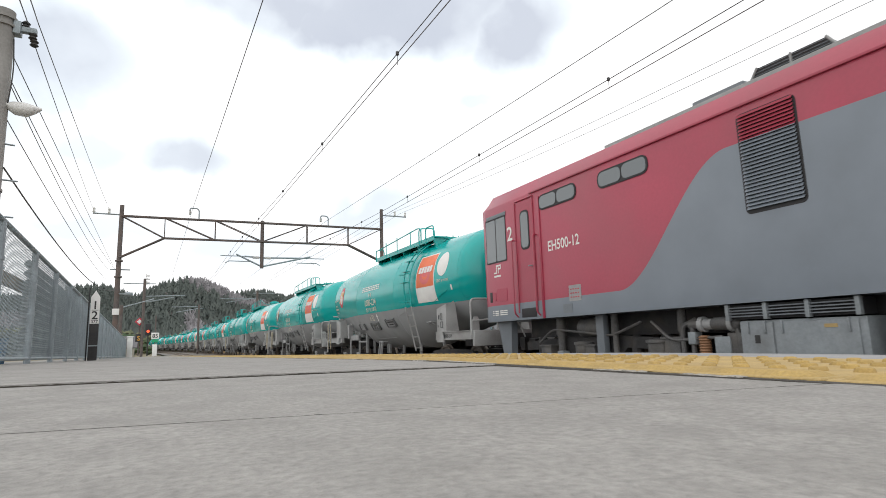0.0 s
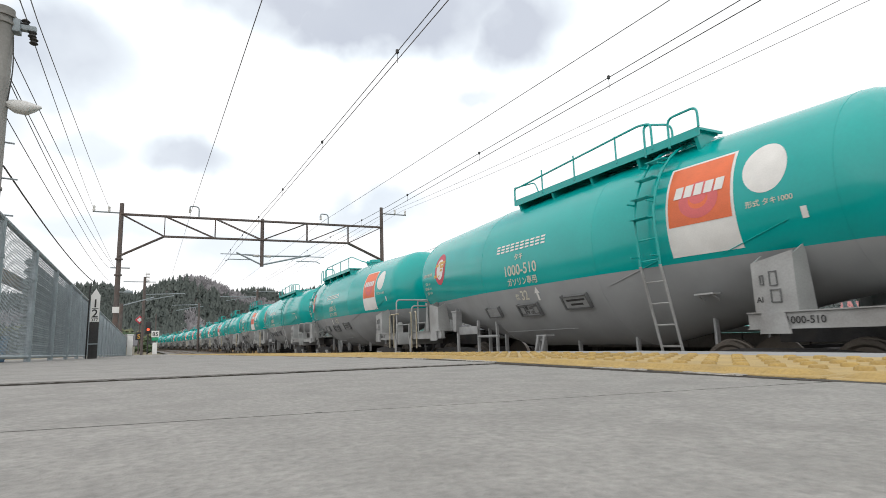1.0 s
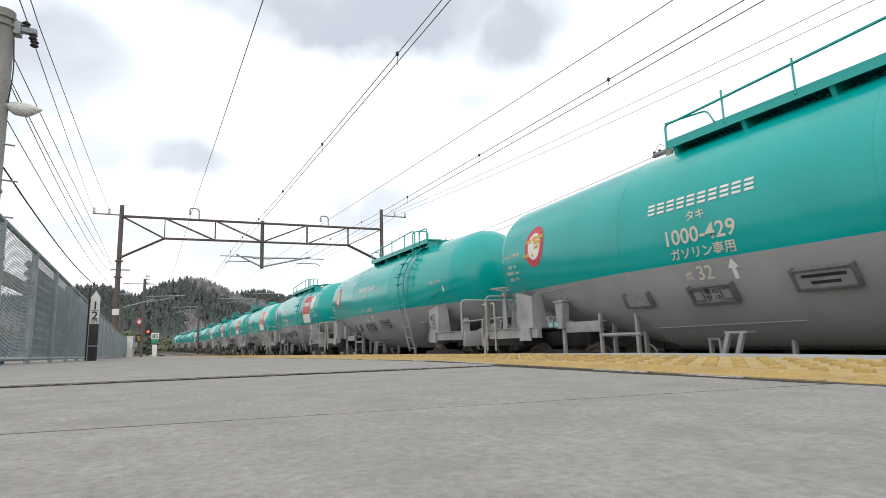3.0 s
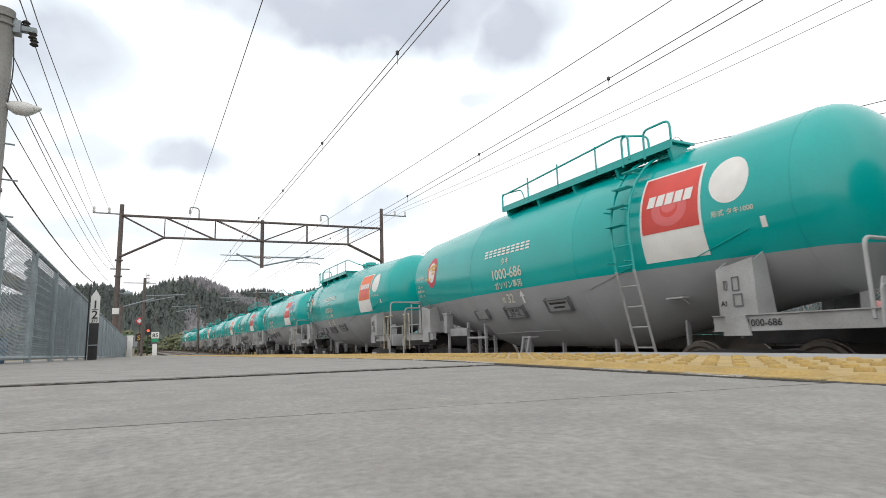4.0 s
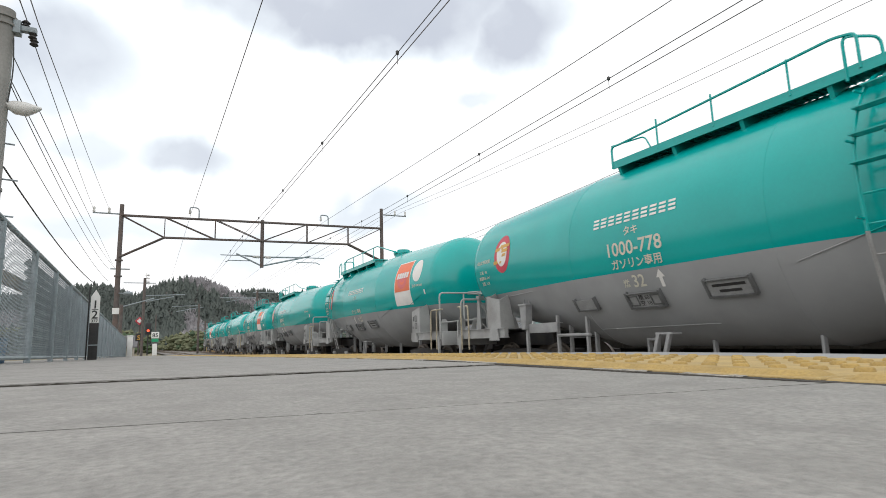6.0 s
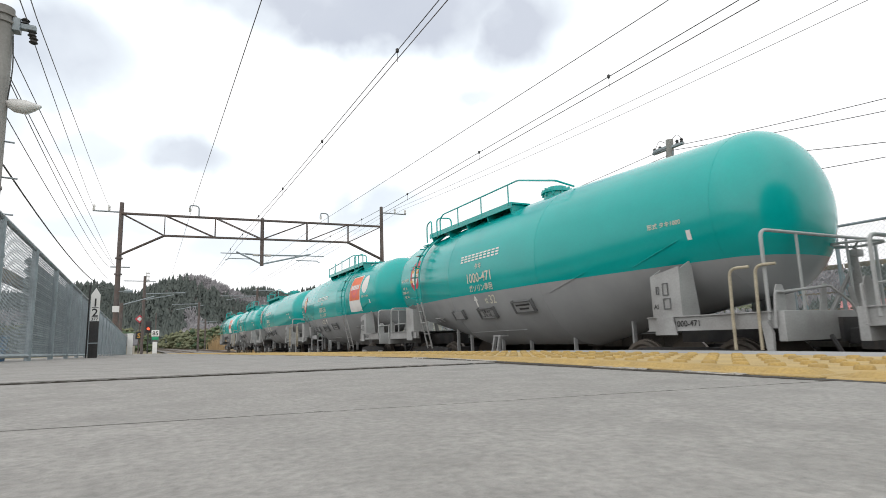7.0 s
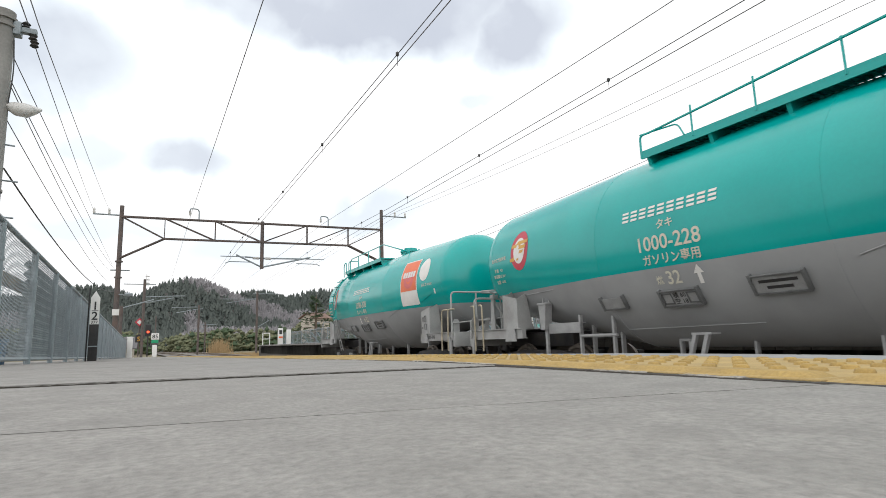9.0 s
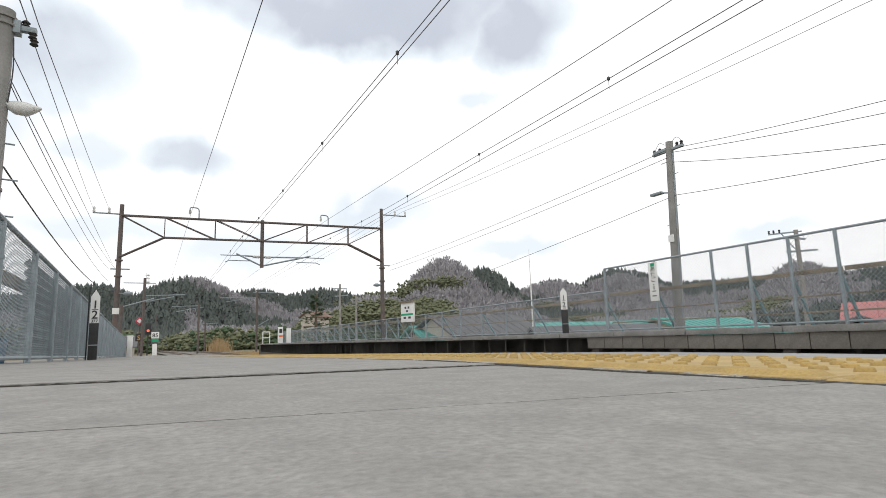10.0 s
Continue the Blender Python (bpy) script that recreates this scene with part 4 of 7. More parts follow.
def build_lineside_wires():
    ends = (((-1.54, 8.2, 4.25), (-2.4, 32, 6.95), 0.06), ((-1.59, 8.2, 4.04), (-3.1, 32, 6.95), 0.04), ((-1.77, 8.2, 3.76), (-2.15, 32, 4.25), 0.0), ((-1.79, 8.2, 3.48), (-2.0, 32, 4.0), 0.24),
            ((-1.78, 8.2, 3.4), (-2.3, 32, 4.0), 0.28), ((-1.77, 8.2, 2.92), (-2.3, 32, 3.4), 0.2))
    for a, b, s in ends:
        wire("line_wire", [a, b], 0.006, M_WIRE, s, "thin line wire along the platform", "wires of the utility pole")
    wire("line_wire", [(-1.54, 8.2, 4.25), (-1.21, 6.0, 3.38), (-0.91, 4.0, 2.6)], 0.006, M_WIRE, 0.0, "thin line wire along the platform", "wires of the utility pole")
    wire("line_wire", [(-1.64, 8.2, 4.21), (-1.29, 6.0, 3.35), (-0.97, 4.0, 2.57)], 0.006, M_WIRE, 0.0, "thin line wire along the platform", "wires of the utility pole")
    wire("thick_cable", [(-1.75, 8.2, 2.3), (-1.98, 32, 2.98)], 0.011, M_WIRE, 0.5, "twisted thick cable between pole and mast", "wires of the utility pole")
    a = (12.6, 10.55)
    for z0, z1, s in ((5.13, 4.45, 0.03), (5.02, 4.2, 0.03), (4.74, 3.57, 0.05), (3.79, 3.28, 0.02)):
        wire("line_wire", [(12.62, 10.5, z0), (12.62, 5.4, z1), (12.62, -8, z1 - 1.6)], 0.008, M_WIRE, s, "thin wire from the far pole", "wires of the far pole")
    for z0, z1, x1 in ((5.1, 4.55, 12.5), (4.88, 4.3, 12.6), (3.75, 2.0, 12.3)):
        wire("line_wire", [(12.55, 10.6, z0), (x1, 32, z1)], 0.008, M_WIRE, 0.12, "thin wire from the far pole", "wires of the far pole")


def build_far_pole():
    p = thing("utility_pole", "slender concrete utility pole with lamp behind the opposite fence", "utility pole", at=pose(12.65, 10.85, -0.9))
    bm = bmesh.new()
    tube(bm, [(0, 0, 0), (0, -0.3, 6.25)], [0.15, 0.1], 18)
    part("pole_shaft", bm, M_POLE, p)
    bm = bmesh.new()
    box(bm, -0.05, 0.05, -0.75, 0.3, 5.98, 6.05, 0.01)
    box(bm, -0.06, 0.06, -0.2, 0.25, 6.02, 6.1, 0.01)
    arm = part("cross_arm", bm, M_GALV, p, "galvanised cross-arm")
    for y in (-0.7, -0.55, 0.05, 0.25):
        bm = bmesh.new()
        lathe(bm, [(6.04, 0.02), (6.07, 0.05), (6.1, 0.03), (6.13, 0.05), (6.17, 0.02)], "z", 10, (0, y, 0))
        part("insulator", bm, M_DARK, arm)
    bm = bmesh.new()
    tube(bm, [(0, -0.2, 4.8), (0, 0.15, 4.88)], 0.025, 6)
    box(bm, -0.08, 0.08, 0.1, 0.5, 4.84, 4.92, 0.03)
    part("lamp_head", bm, M_GALV, p, "grey lamp head")
    bm = bmesh.new()
    tube(bm, [(-0.02, -0.17, 0.8), (-0.02, -0.4, 5.9)], 0.02, 6)
    part("cable_duct", bm, M_GALV, p)
    bm = bmesh.new()
    box(bm, -0.15, -0.13, -0.26, -0.08, 3.4, 3.6)
    part("pole_plate", bm, M_SIGN, p, "white plate with plain bars")
    for k, (y, z) in enumerate(((-0.5, 5.3), (-0.45, 4.4), (0.05, 3.9), (0.05, 5.7))):
        bm = bmesh.new()
        tube(bm, [(0, -0.2, z), (0, y, z)], 0.011, 5)
        part("climbing_peg", bm, M_GALV, p)
    bm = bmesh.new()
    for side in (-1, 1):
        tube(bm, bent([(0, -0.25 + side * 0.5, 6.1), (0, -0.25 + side * 0.3, 6.35), (0, -0.25 + side * 0.1, 6.2)], 0.2), 0.007, 5)
    part("jumper_wire", bm, M_WIRE, p)


def half_post(x, y, z, h, w, lettered_toward, label):
    """A pointed stopping mark: white head with a fraction, dark foot."""
    t = thing("stopping_mark", label, "sign post", at=pose(x, y, z, 0, 0, lettered_toward))
    bm = bmesh.new()
    box(bm, -w / 2, w / 2, -0.03, 0.03, 0, h * 0.52, 0.004)
    part("post", bm, M_DARK, t, "dark lower post")
    bm = bmesh.new()
    prism(bm, [(-w / 2, h * 0.52), (w / 2, h * 0.52), (w / 2, h * 0.9), (0.0, h), (-w / 2, h * 0.9)], -0.032, 0.032, "y")
    head = part("head", bm, M_SIGN, t, "white pointed head")
    for text, v, s in (("1", h * 0.73, 0.2), ("2", h * 0.585, 0.2)):
        part("lettering", letters(text, s, lambda a, b, v0=v: Vector((a, -0.036, v0 + b))), M_BLACK, head, smooth=None)
    bm = bmesh.new()
    box(bm, -0.05, 0.05, -0.037, -0.034, h * 0.71, h * 0.718)
    part("fraction_bar", bm, M_BLACK, head)
    part("small_lettering", letters("377", 0.07, lambda a, b: Vector((a, -0.036, h * 0.53 + b))), M_BLACK, head, smooth=None)
    bm = bmesh.new()
    box(bm, -w / 2 - 0.01, w / 2 + 0.01, -0.035, 0.035, h * 0.2, h * 0.215)
    part("clamp", bm, M_GALV, t)
    return t


def build_crate():
    t = thing("plastic_crate", "bright blue plastic crate behind the fence", "crate", at=pose(-1.78, 8.3, platform_z(-1.7, 8.3)))
    bm = bmesh.new()
    prism(bm, [(-0.15, 0.0), (0.15, 0.0), (0.17, 0.3), (0.15, 0.3), (0.135, 0.02), (-0.135, 0.02), (-0.15, 0.3), (-0.17, 0.3)], -0.2, 0.2, "y")
    for y in (-0.2, 0.19):
        box(bm, -0.15, 0.15, y, y + 0.01, 0.0, 0.3)
    part("box", bm, M_CRATE, t)
    bm = bmesh.new()
    for z in (0.27, 0.13):
        box(bm, -0.18, 0.18, -0.21, -0.2, z, z + 0.03)
        box(bm, 0.15, 0.18, -0.21, 0.21, z, z + 0.03)
    part("rib", bm, M_CRATE, t)


def build_signs():
    mark = half_post(-1.0, 11.6, platform_z(-1, 11.6), 1.22, 0.14, 5, "white and black pointed stopping mark on the platform")
    bm = bmesh.new()
    tube(bm, [(-0.095, 0.04, 0), (-0.095, 0.04, 1.27)], 0.012, 8)
    part("support_pole", bm, M_DARK, mark, "thin dark support pole")
    half_post(11.3, 13.95, 0.11, 1.42, 0.2, -40, "white and dark stopping mark on the opposite platform")
    s = thing("station_sign", "white station name board with green band on two posts", "sign", at=pose(11.6, 27.0, 0.11, 0, 0, -75))
    for x in (-0.42, 0.42):
        bm = bmesh.new()
        tube(bm, [(x, 0, 0), (x, 0, 1.95)], 0.03, 8)
        part("post", bm, M_RUSTY, s)
    bm = bmesh.new()
    box(bm, -0.52, 0.52, -0.05, 0.05, 0.86, 1.86, 0.01)
    b = part("board", bm, M_SIGN, s)
    bm = bmesh.new()
    box(bm, -0.5, 0.5, -0.056, -0.05, 1.2, 1.3)
    part("green_band", bm, M_SIGNGREEN, b)
    bm = bmesh.new()
    for k, (x0, x1, z) in enumerate(((-0.2, -0.06, 1.6), (0.06, 0.2, 1.6), (-0.08, 0.08, 1.42), (-0.3, -0.1, 1.08), (0.1, 0.3, 1.08))):
        box(bm, x0, x1, -0.055, -0.05, z - 0.05, z + 0.06)
    part("name_bars", bm, M_BLACK, b, "plain dark bars")
    bm = bmesh.new()
    prism(bm, [(-0.12, 1.85), (0.12, 1.85), (0.16, 1.92), (-0.16, 1.92)], -0.56, 0.56, "x")
    part("board_roof", bm, M_RUSTY, s)
    n = thing("name_plate", "narrow white vertical name plate on the fence post", "sign", at=pose(11.93, 10.9, 0.9, 0, 0, -70))
    bm = bmesh.new()
    box(bm, -0.12, 0.12, -0.012, 0.012, 0, 1.04, 0.004)
    pl = part("plate", bm, M_SIGN, n)
    bm = bmesh.new()
    box(bm, -0.05, 0.06, -0.016, -0.012, 0.93, 1.02)
    part("green_mark", bm, M_SIGNGREEN, pl)
    bm = bmesh.new()
    for v, a in ((0.42, 0.02), (0.36, 0.03), (0.31, 0.02), (0.25, 0.05), (0.12, 0.06)):
        box(bm, -a, a, -0.016, -0.012, v, v + 0.025)
    part("small_bars", bm, M_BLACK, pl, "plain dark bars")
    for k, c in enumerate("あたご"):
        part("lettering", letters(c, 0.15, lambda a, b, v0=0.8 - 0.14 * k: Vector((a, -0.0165, v0 + b))), M_BLACK, pl, smooth=None)
    # things at the far end of the opposite platform
    for x, y, z, w, h, lab in ((11.0, 58, 0.11, 0.45, 1.6, "white ticket reader box at the platform's far end"), (11.0, 54, 0.11, 0.36, 1.35, "plain white post box on the opposite platform")):
        t = thing("platform_box", lab, "platform box", at=pose(x, y, z))
        bm = bmesh.new()
        box(bm, -w / 2, w / 2, -0.2, 0.2, 0, h, 0.02)
        bd = part("cabinet", bm, M_SIGN, t)
        if h > 1.5:
            bm = bmesh.new()
            box(bm, -w / 2 + 0.03, w / 2 - 0.03, -0.212, -0.205, 0.6, 0.78)
            part("orange_label", bm, M_ORANGE, bd)
            bm = bmesh.new()
            box(bm, -w / 2 + 0.08, w / 2 - 0.08, -0.212, -0.205, 1.0, 1.4)
            part("dark_screen", bm, M_BLACK, bd)
    t = thing("end_barrier", "small white pipe frame at the platform's end", "barrier", at=pose(10.3, 62, 0.11))
    bm = bmesh.new()
    tube(bm, bent([(-0.35, 0, 0), (-0.35, 0, 1.2), (0.35, 0, 1.2), (0.35, 0, 0)], 0.06), 0.05, 8)
    tube(bm, [(-0.35, 0, 0.6), (0.35, 0, 0.6)], 0.04, 8)
    part("frame", bm, M_SIGN, t)


def far_mast(x, y, h, arms, label):
    t = thing("line_mast", label, "mast", at=pose(x, y, RAIL - 0.3), group="distant line masts")
    bm = bmesh.new()
    tube(bm, [(0, 0, 0), (0, 0, h)], 0.16, 10)
    part("mast", bm, M_GANTRY, t)
    for z, x0, x1, dz in arms:
        bm = bmesh.new()
        tube(bm, [(x0, 0, z), (x1, 0, z + dz)], 0.06, 6)
        part("arm", bm, M_GALV, t)


def build_distance():
    far_mast(-1.6, 75, 9.5, ((8.9, -2.2, 1.2, 0.0), (7.4, 0.2, 4.4, 0.15), (6.7, 0.2, 3.2, 0.6)), "brown line mast with arms past the platform end")
    far_mast(5.6, 95, 7.8, ((7.4, -3.8, 0.2, 0.1), (6.6, -3.2, 0.0, 0.6), (7.2, 0, 0.6, 0)), "brown line mast with arms past the platform end")
    far_mast(13.2, 88, 9.3, ((9.0, -0.6, 2.5, 0), (8.2, -5.2, 0.0, 0.0), (7.6, -4.4, 0.0, 0.7), (4.0, 0.1, 1.8, 1.0)), "brown line mast with arms past the platform end")
    far_mast(9.0, 130, 6.5, ((6.0, -1.5, 2.2, 0), (5.0, -2.2, 1.0, 0.4)), "brown line mast with arms past the platform end")
    far_mast(-3.0, 58, 5.2, ((5.0, 0, 2.6, 0.8),), "grey lamp mast behind the fence")
    # speed board, signal and marker at the platform's end
    s = thing("speed_sign", "white speed board with green foot on a white post", "sign", at=pose(-0.2, 66, -0.75))
    bm = bmesh.new()
    box(bm, -0.22, 0.22, -0.03, 0.03, 0, 1.2, 0.01)
    part("post", bm, M_SIGN, s)
    bm = bmesh.new()
    box(bm, -0.36, 0.36, -0.06, -0.02, 1.75, 2.4, 0.02)
    b = part("board", bm, M_SIGN, s)
    part("lettering", letters("85", 0.56, lambda u, v: Vector((u, -0.07, 1.88 + v))), M_BLACK, b, smooth=None)
    bm = bmesh.new()
    box(bm, -0.32, 0.32, -0.06, -0.02, 1.4, 1.72, 0.02)
    part("green_foot", bm, M_SIGNGREEN, s)
    bm = bmesh.new()
    tube(bm, [(0, 0.05, 0), (0, 0.05, 4.2)], 0.06, 8)
    part("pole", bm, M_GANTRY, s)
    s = thing("railway_signal", "dark railway signal head showing red on a pole", "signal", at=pose(-0.95, 72, -0.8))
    bm = bmesh.new()
    tube(bm, [(0, 0, 0), (0, 0, 3.2)], 0.07, 8)
    part("pole", bm, M_DARK, s)
    bm = bmesh.new()
    box(bm, -0.3, 0.3, -0.15, 0.1, 2.3, 3.6, 0.05)
    h = part("signal_head", bm, M_RUBBER, s)
    bm = bmesh.new()
    lathe(bm, [(-0.2, 0.02), (-0.2, 0.13), (-0.15, 0.14)], "y", 16, (0, 0, 2.75))
    part("red_lens", bm, M_SIGNALRED, h, "glowing red lens")
    s = thing("marker_sign", "small dark marker with yellow letter on a mast", "sign", at=pose(-1.94, 75.5, -0.8))
    bm = bmesh.new()
    tube(bm, [(0, 0, 0), (0, 0, 4.2)], 0.07, 8)
    part("pole", bm, M_GANTRY, s)
    bm = bmesh.new()
    box(bm, -0.35, 0.35, -0.25, -0.2, 1.65, 2.55, 0.02)
    b = part("board", bm, M_RUBBER, s)
    part("lettering", letters("S", 0.75, lambda u, v: Vector((u, -0.26, 1.8 + v))), M_GOLD, b, smooth=None)
    bm = bmesh.new()
    box(bm, -0.35, 0.35, -0.25, -0.2, -0.35, 0.35, 0.02, m=pose(0, 0, 4.0) @ pose(0, 0, 0, 0, 45, 0))
    part("diamond", bm, M_ROUNDEL, s, "red and white diamond board")
    bm = bmesh.new()
    box(bm, -0.2, 0.2, -0.26, -0.24, -0.2, 0.2, 0.0, m=pose(0, 0, 4.0, 0, 45, 0))
    part("diamond_centre", bm, M_SIGN, s)
    s = thing("white_cabinet", "tall white cabinet at the end of the fence", "cabinet", at=pose(-1.72, 46, platform_z(-1.7, 46)))
    bm = bmesh.new()
    box(bm, -0.17, 0.17, -0.15, 0.15, 0, 1.4, 0.03)
    part("cabinet", bm, M_SIGN, s)
    bm = bmesh.new()
    box(bm, -0.2, 0.2, -0.18, 0.18, 1.4, 1.48, 0.02)
    part("cap", bm, M_SIGN, s)
    # telephone mast on the ridge
    s = thing("radio_tower", "pale steel radio tower on the wooded ridge", "tower", at=pose(-8.5, 480, 44))
    bm = bmesh.new()
    for dx, dy in ((-1, -1), (1, -1), (1, 1), (-1, 1)):
        tube(bm, [(dx * 1.6, dy * 1.6, -6), (dx * 0.8, dy * 0.8, 12)], 0.16, 5)
    for k in range(7):
        z = -4 + 2.4 * k
        w = 1.55 - 0.115 * (k + 0.6)
        for a, b in (((-w, -w), (w, -w)), ((w, -w), (w, w)), ((w, w), (-w, w)), ((-w, w), (-w, -w))):
            tube(bm, [(*a, z), (*b, z + 1.2)], 0.1, 4)
    part("lattice", bm, M_SIGN, s)
    bm = bmesh.new()
    for k in range(3):
        lathe(bm, [(5 + 2.6 * k, 1.6), (5.6 + 2.6 * k, 1.6)], "z", 10)
    part("aerial_deck", bm, M_SIGN, s)
    # houses and sheds behind the opposite platform
    for x, y, w, d, h, rh, rot, roof, lab in ((34, 46, 26, 9, 1.1, 1.3, -8, M_ROOFTEAL, "long shed with a teal metal roof"), (40, 32, 12, 8, 0.8, 1.4, 8, M_ROOFTEAL, "shed with a teal metal roof"),
                                              (24, 27, 7, 6, 0.6, 1.1, -20, M_ROOFGREY, "low house with a grey tiled roof"), (26, 13.0, 6, 5, 0.5, 1.0, 25, M_ROOFGREY, "low house with a grey tiled roof"),
                                              (31.2, 11.4, 8, 5, 1.5, 0.75, -65, M_ROOFRED, "house with a faded red metal roof"), (26, 45, 9, 7, 1.6, 1.6, 5, M_ROOFGREY, "pale house with a grey roof"),
                                              (-8, 95, 10, 6, 1.6, 1.4, 0, M_ROOFGREY, "low pale building past the platform end"), (31, 124, 4.5, 4, 6.9, 1.0, 30, M_ROOFBROWN, "house with a brown roof among trees")):
        house(x, y, w, d, h, rh, rot, roof, lab)
    s = thing("whip_aerial", "thin pale aerial pole behind the fence", "aerial", at=pose(26, 36, -1))
    bm = bmesh.new()
    tube(bm, [(0, 0, 0), (0, 0, 3.5), (0, 0, 7.8)], [0.07, 0.06, 0.015], 6)
    part("pole", bm, M_SIGN, s)
    for x, y, h in ((26, 88, 10.5), (30, 92, 9.0), (34, 19.9, 7.1)):
        s = thing("electric_pole", "concrete electric pole with cross-arm", "utility pole", at=pose(x, y, RAIL - 0.3), group="distant electric poles")
        bm = bmesh.new()
        tube(bm, [(0, 0, 0), (0, 0, h)], [0.22, 0.15] if h > 8 else [0.16, 0.12], 10)
        part("pole_shaft", bm, M_POLE, s)
        bm = bmesh.new()
        k = h / 10
        box(bm, -1.1 * k, 1.1 * k, -0.06, 0.06, h - 0.8 * k, h - 0.65 * k)
        box(bm, -0.9 * k, 1.4 * k, -0.06, 0.06, h - 1.9 * k, h - 1.75 * k, m=pose(0, 0, 0, 0, 0, -50))
        arm = part("cross_arm", bm, M_GALV, s)
        if h < 8:
            side = pose(0, 0, 0, 0, 0, 121)
            bm = bmesh.new()
            box(bm, -0.3, 1.45, -0.04, 0.04, h - 0.16, h - 0.08, m=side)
            part("side_arm", bm, M_GALV, arm)
            bm = bmesh.new()
            tube(bm, [side @ Vector((0.75, 0, h - 0.16)), side @ Vector((0.05, 0, h - 1.3))], 0.035, 6)
            part("arm_brace", bm, M_GALV, arm)
            for u in (1.4, 1.15, 0.85):
                bm = bmesh.new()
                c = side @ Vector((u, 0, 0))
                lathe(bm, [(h - 0.08, 0.03), (h - 0.03, 0.07), (h + 0.02, 0.04), (h + 0.07, 0.07), (h + 0.12, 0.03)], "z", 8, (c.x, c.y, 0))
                part("insulator", bm, M_DARK, arm)
    rng = random.Random(8)
    s = thing("cedar_tree", "broad dark green conifer at the platform's end", "tree", at=pose(19.5, 78, RAIL - 0.4))
    bm = bmesh.new()
    tube(bm, [(0, 0, 0), (0.1, 0, 4), (0.2, 0.1, 8.2)], [0.3, 0.18, 0.03], 8)
    for k in range(26):
        z = 1.2 + 0.26 * k
        a = k * 2.4
        r = (8.6 - z) * 0.55 * rng.uniform(0.7, 1.1)
        tube(bm, [(0.02 * z, 0, z), (r * math.cos(a), r * math.sin(a), z + 0.25 * rng.uniform(-1, 1))], [0.05, 0.012], 5)
    part("trunk", bm, M_BARK, s)
    verts, faces = [], []

    def add(kind, pts, fs):
        o = len(verts)
        verts.extend(pts)
        faces.extend([tuple(o + q for q in f) for f in fs])
    for k in range(26):
        z = 1.2 + 0.26 * k
        a = k * 2.4
        r = (8.8 - z) * 0.58 * rng.uniform(0.75, 1.15)
        for j in range(26):
            f = rng.uniform(0.25, 1.05)
            c = Vector((r * f * math.cos(a + rng.gauss(0, 0.22)), r * f * math.sin(a + rng.gauss(0, 0.22)), z + rng.gauss(0, 0.12)))
            for q in range(3):
                d = Vector((rng.gauss(0, 1), rng.gauss(0, 1), rng.gauss(0, 0.3))).normalized() * rng.uniform(0.15, 0.35)
                e = Vector((rng.gauss(0, 1), rng.gauss(0, 1), rng.gauss(0, 0.5))).normalized() * 0.14
                add("", [tuple(c - d), tuple(c + e), tuple(c + d)], [(0, 1, 2)])
    me = bpy.data.meshes.new("crown")
    me.from_pydata(verts, [], faces)
    me.materials.append(M_PINE)
    part("crown", me, None, s, "layered dark green foliage")
    # dry grass past the platform end, and scrub along the line
    verts, faces = [], []
    for k in range(5200):
        if k % 2 and k % 5:
            continue
        x, y = (rng.gauss(10.4, 0.7), rng.uniform(104, 122)) if k % 2 else (rng.uniform(9.8, 16), rng.uniform(66, 95))
        h = rng.uniform(0.8, 3.4) if k % 2 else rng.uniform(0.15, 0.5)
        b = Vector((x, y, RAIL - 0.35))
        lean = Vector((rng.gauss(0, 0.18), rng.gauss(0, 0.18), 1)) * h
        w = Vector((rng.uniform(0.02, 0.05), 0.01, 0))
        add("", [tuple(b - w), tuple(b + w), tuple(b + lean)], [(0, 1, 2)])
    me = bpy.data.meshes.new("dry_grass")
    me.from_pydata(verts, [], faces)
    me.materials.append(M_DRYGRASS)
    tagged(new("dry_grass", me), "tall dry straw-coloured grass beside the track", "grass", kind="stuff")
    for name, mat, label, spread, count in (("scrub", M_BAMBOO, "yellow-green scrub and bamboo along the line", ((-16, 32, 150, 230), ), 430), ("bushes", M_PINE, "dark green bushes along the line", ((-25, 16, 130, 200), (20, 70, 120, 200)), 170)):
        verts, faces = [], []
        for k in range(count):
            x0, x1, y0, y1 = spread[k % len(spread)]
            x, y = rng.uniform(x0, x1), rng.uniform(y0, y1)
            if abs(x - track_point(y)[0] + 2) < 6:
                continue
            hgt = rng.uniform(1.5, 5.5)
            for j in range(14):
                puff(add, "", Vector((x + rng.gauss(0, 1.3), y + rng.gauss(0, 1.3), RAIL + hgt * rng.random())), rng.uniform(0.35, 0.9), rng)
        me = bpy.data.meshes.new(name)
        me.from_pydata(verts, [], faces)
        me.materials.append(mat)
        tagged(new(name, me), label, "bushes", kind="stuff")


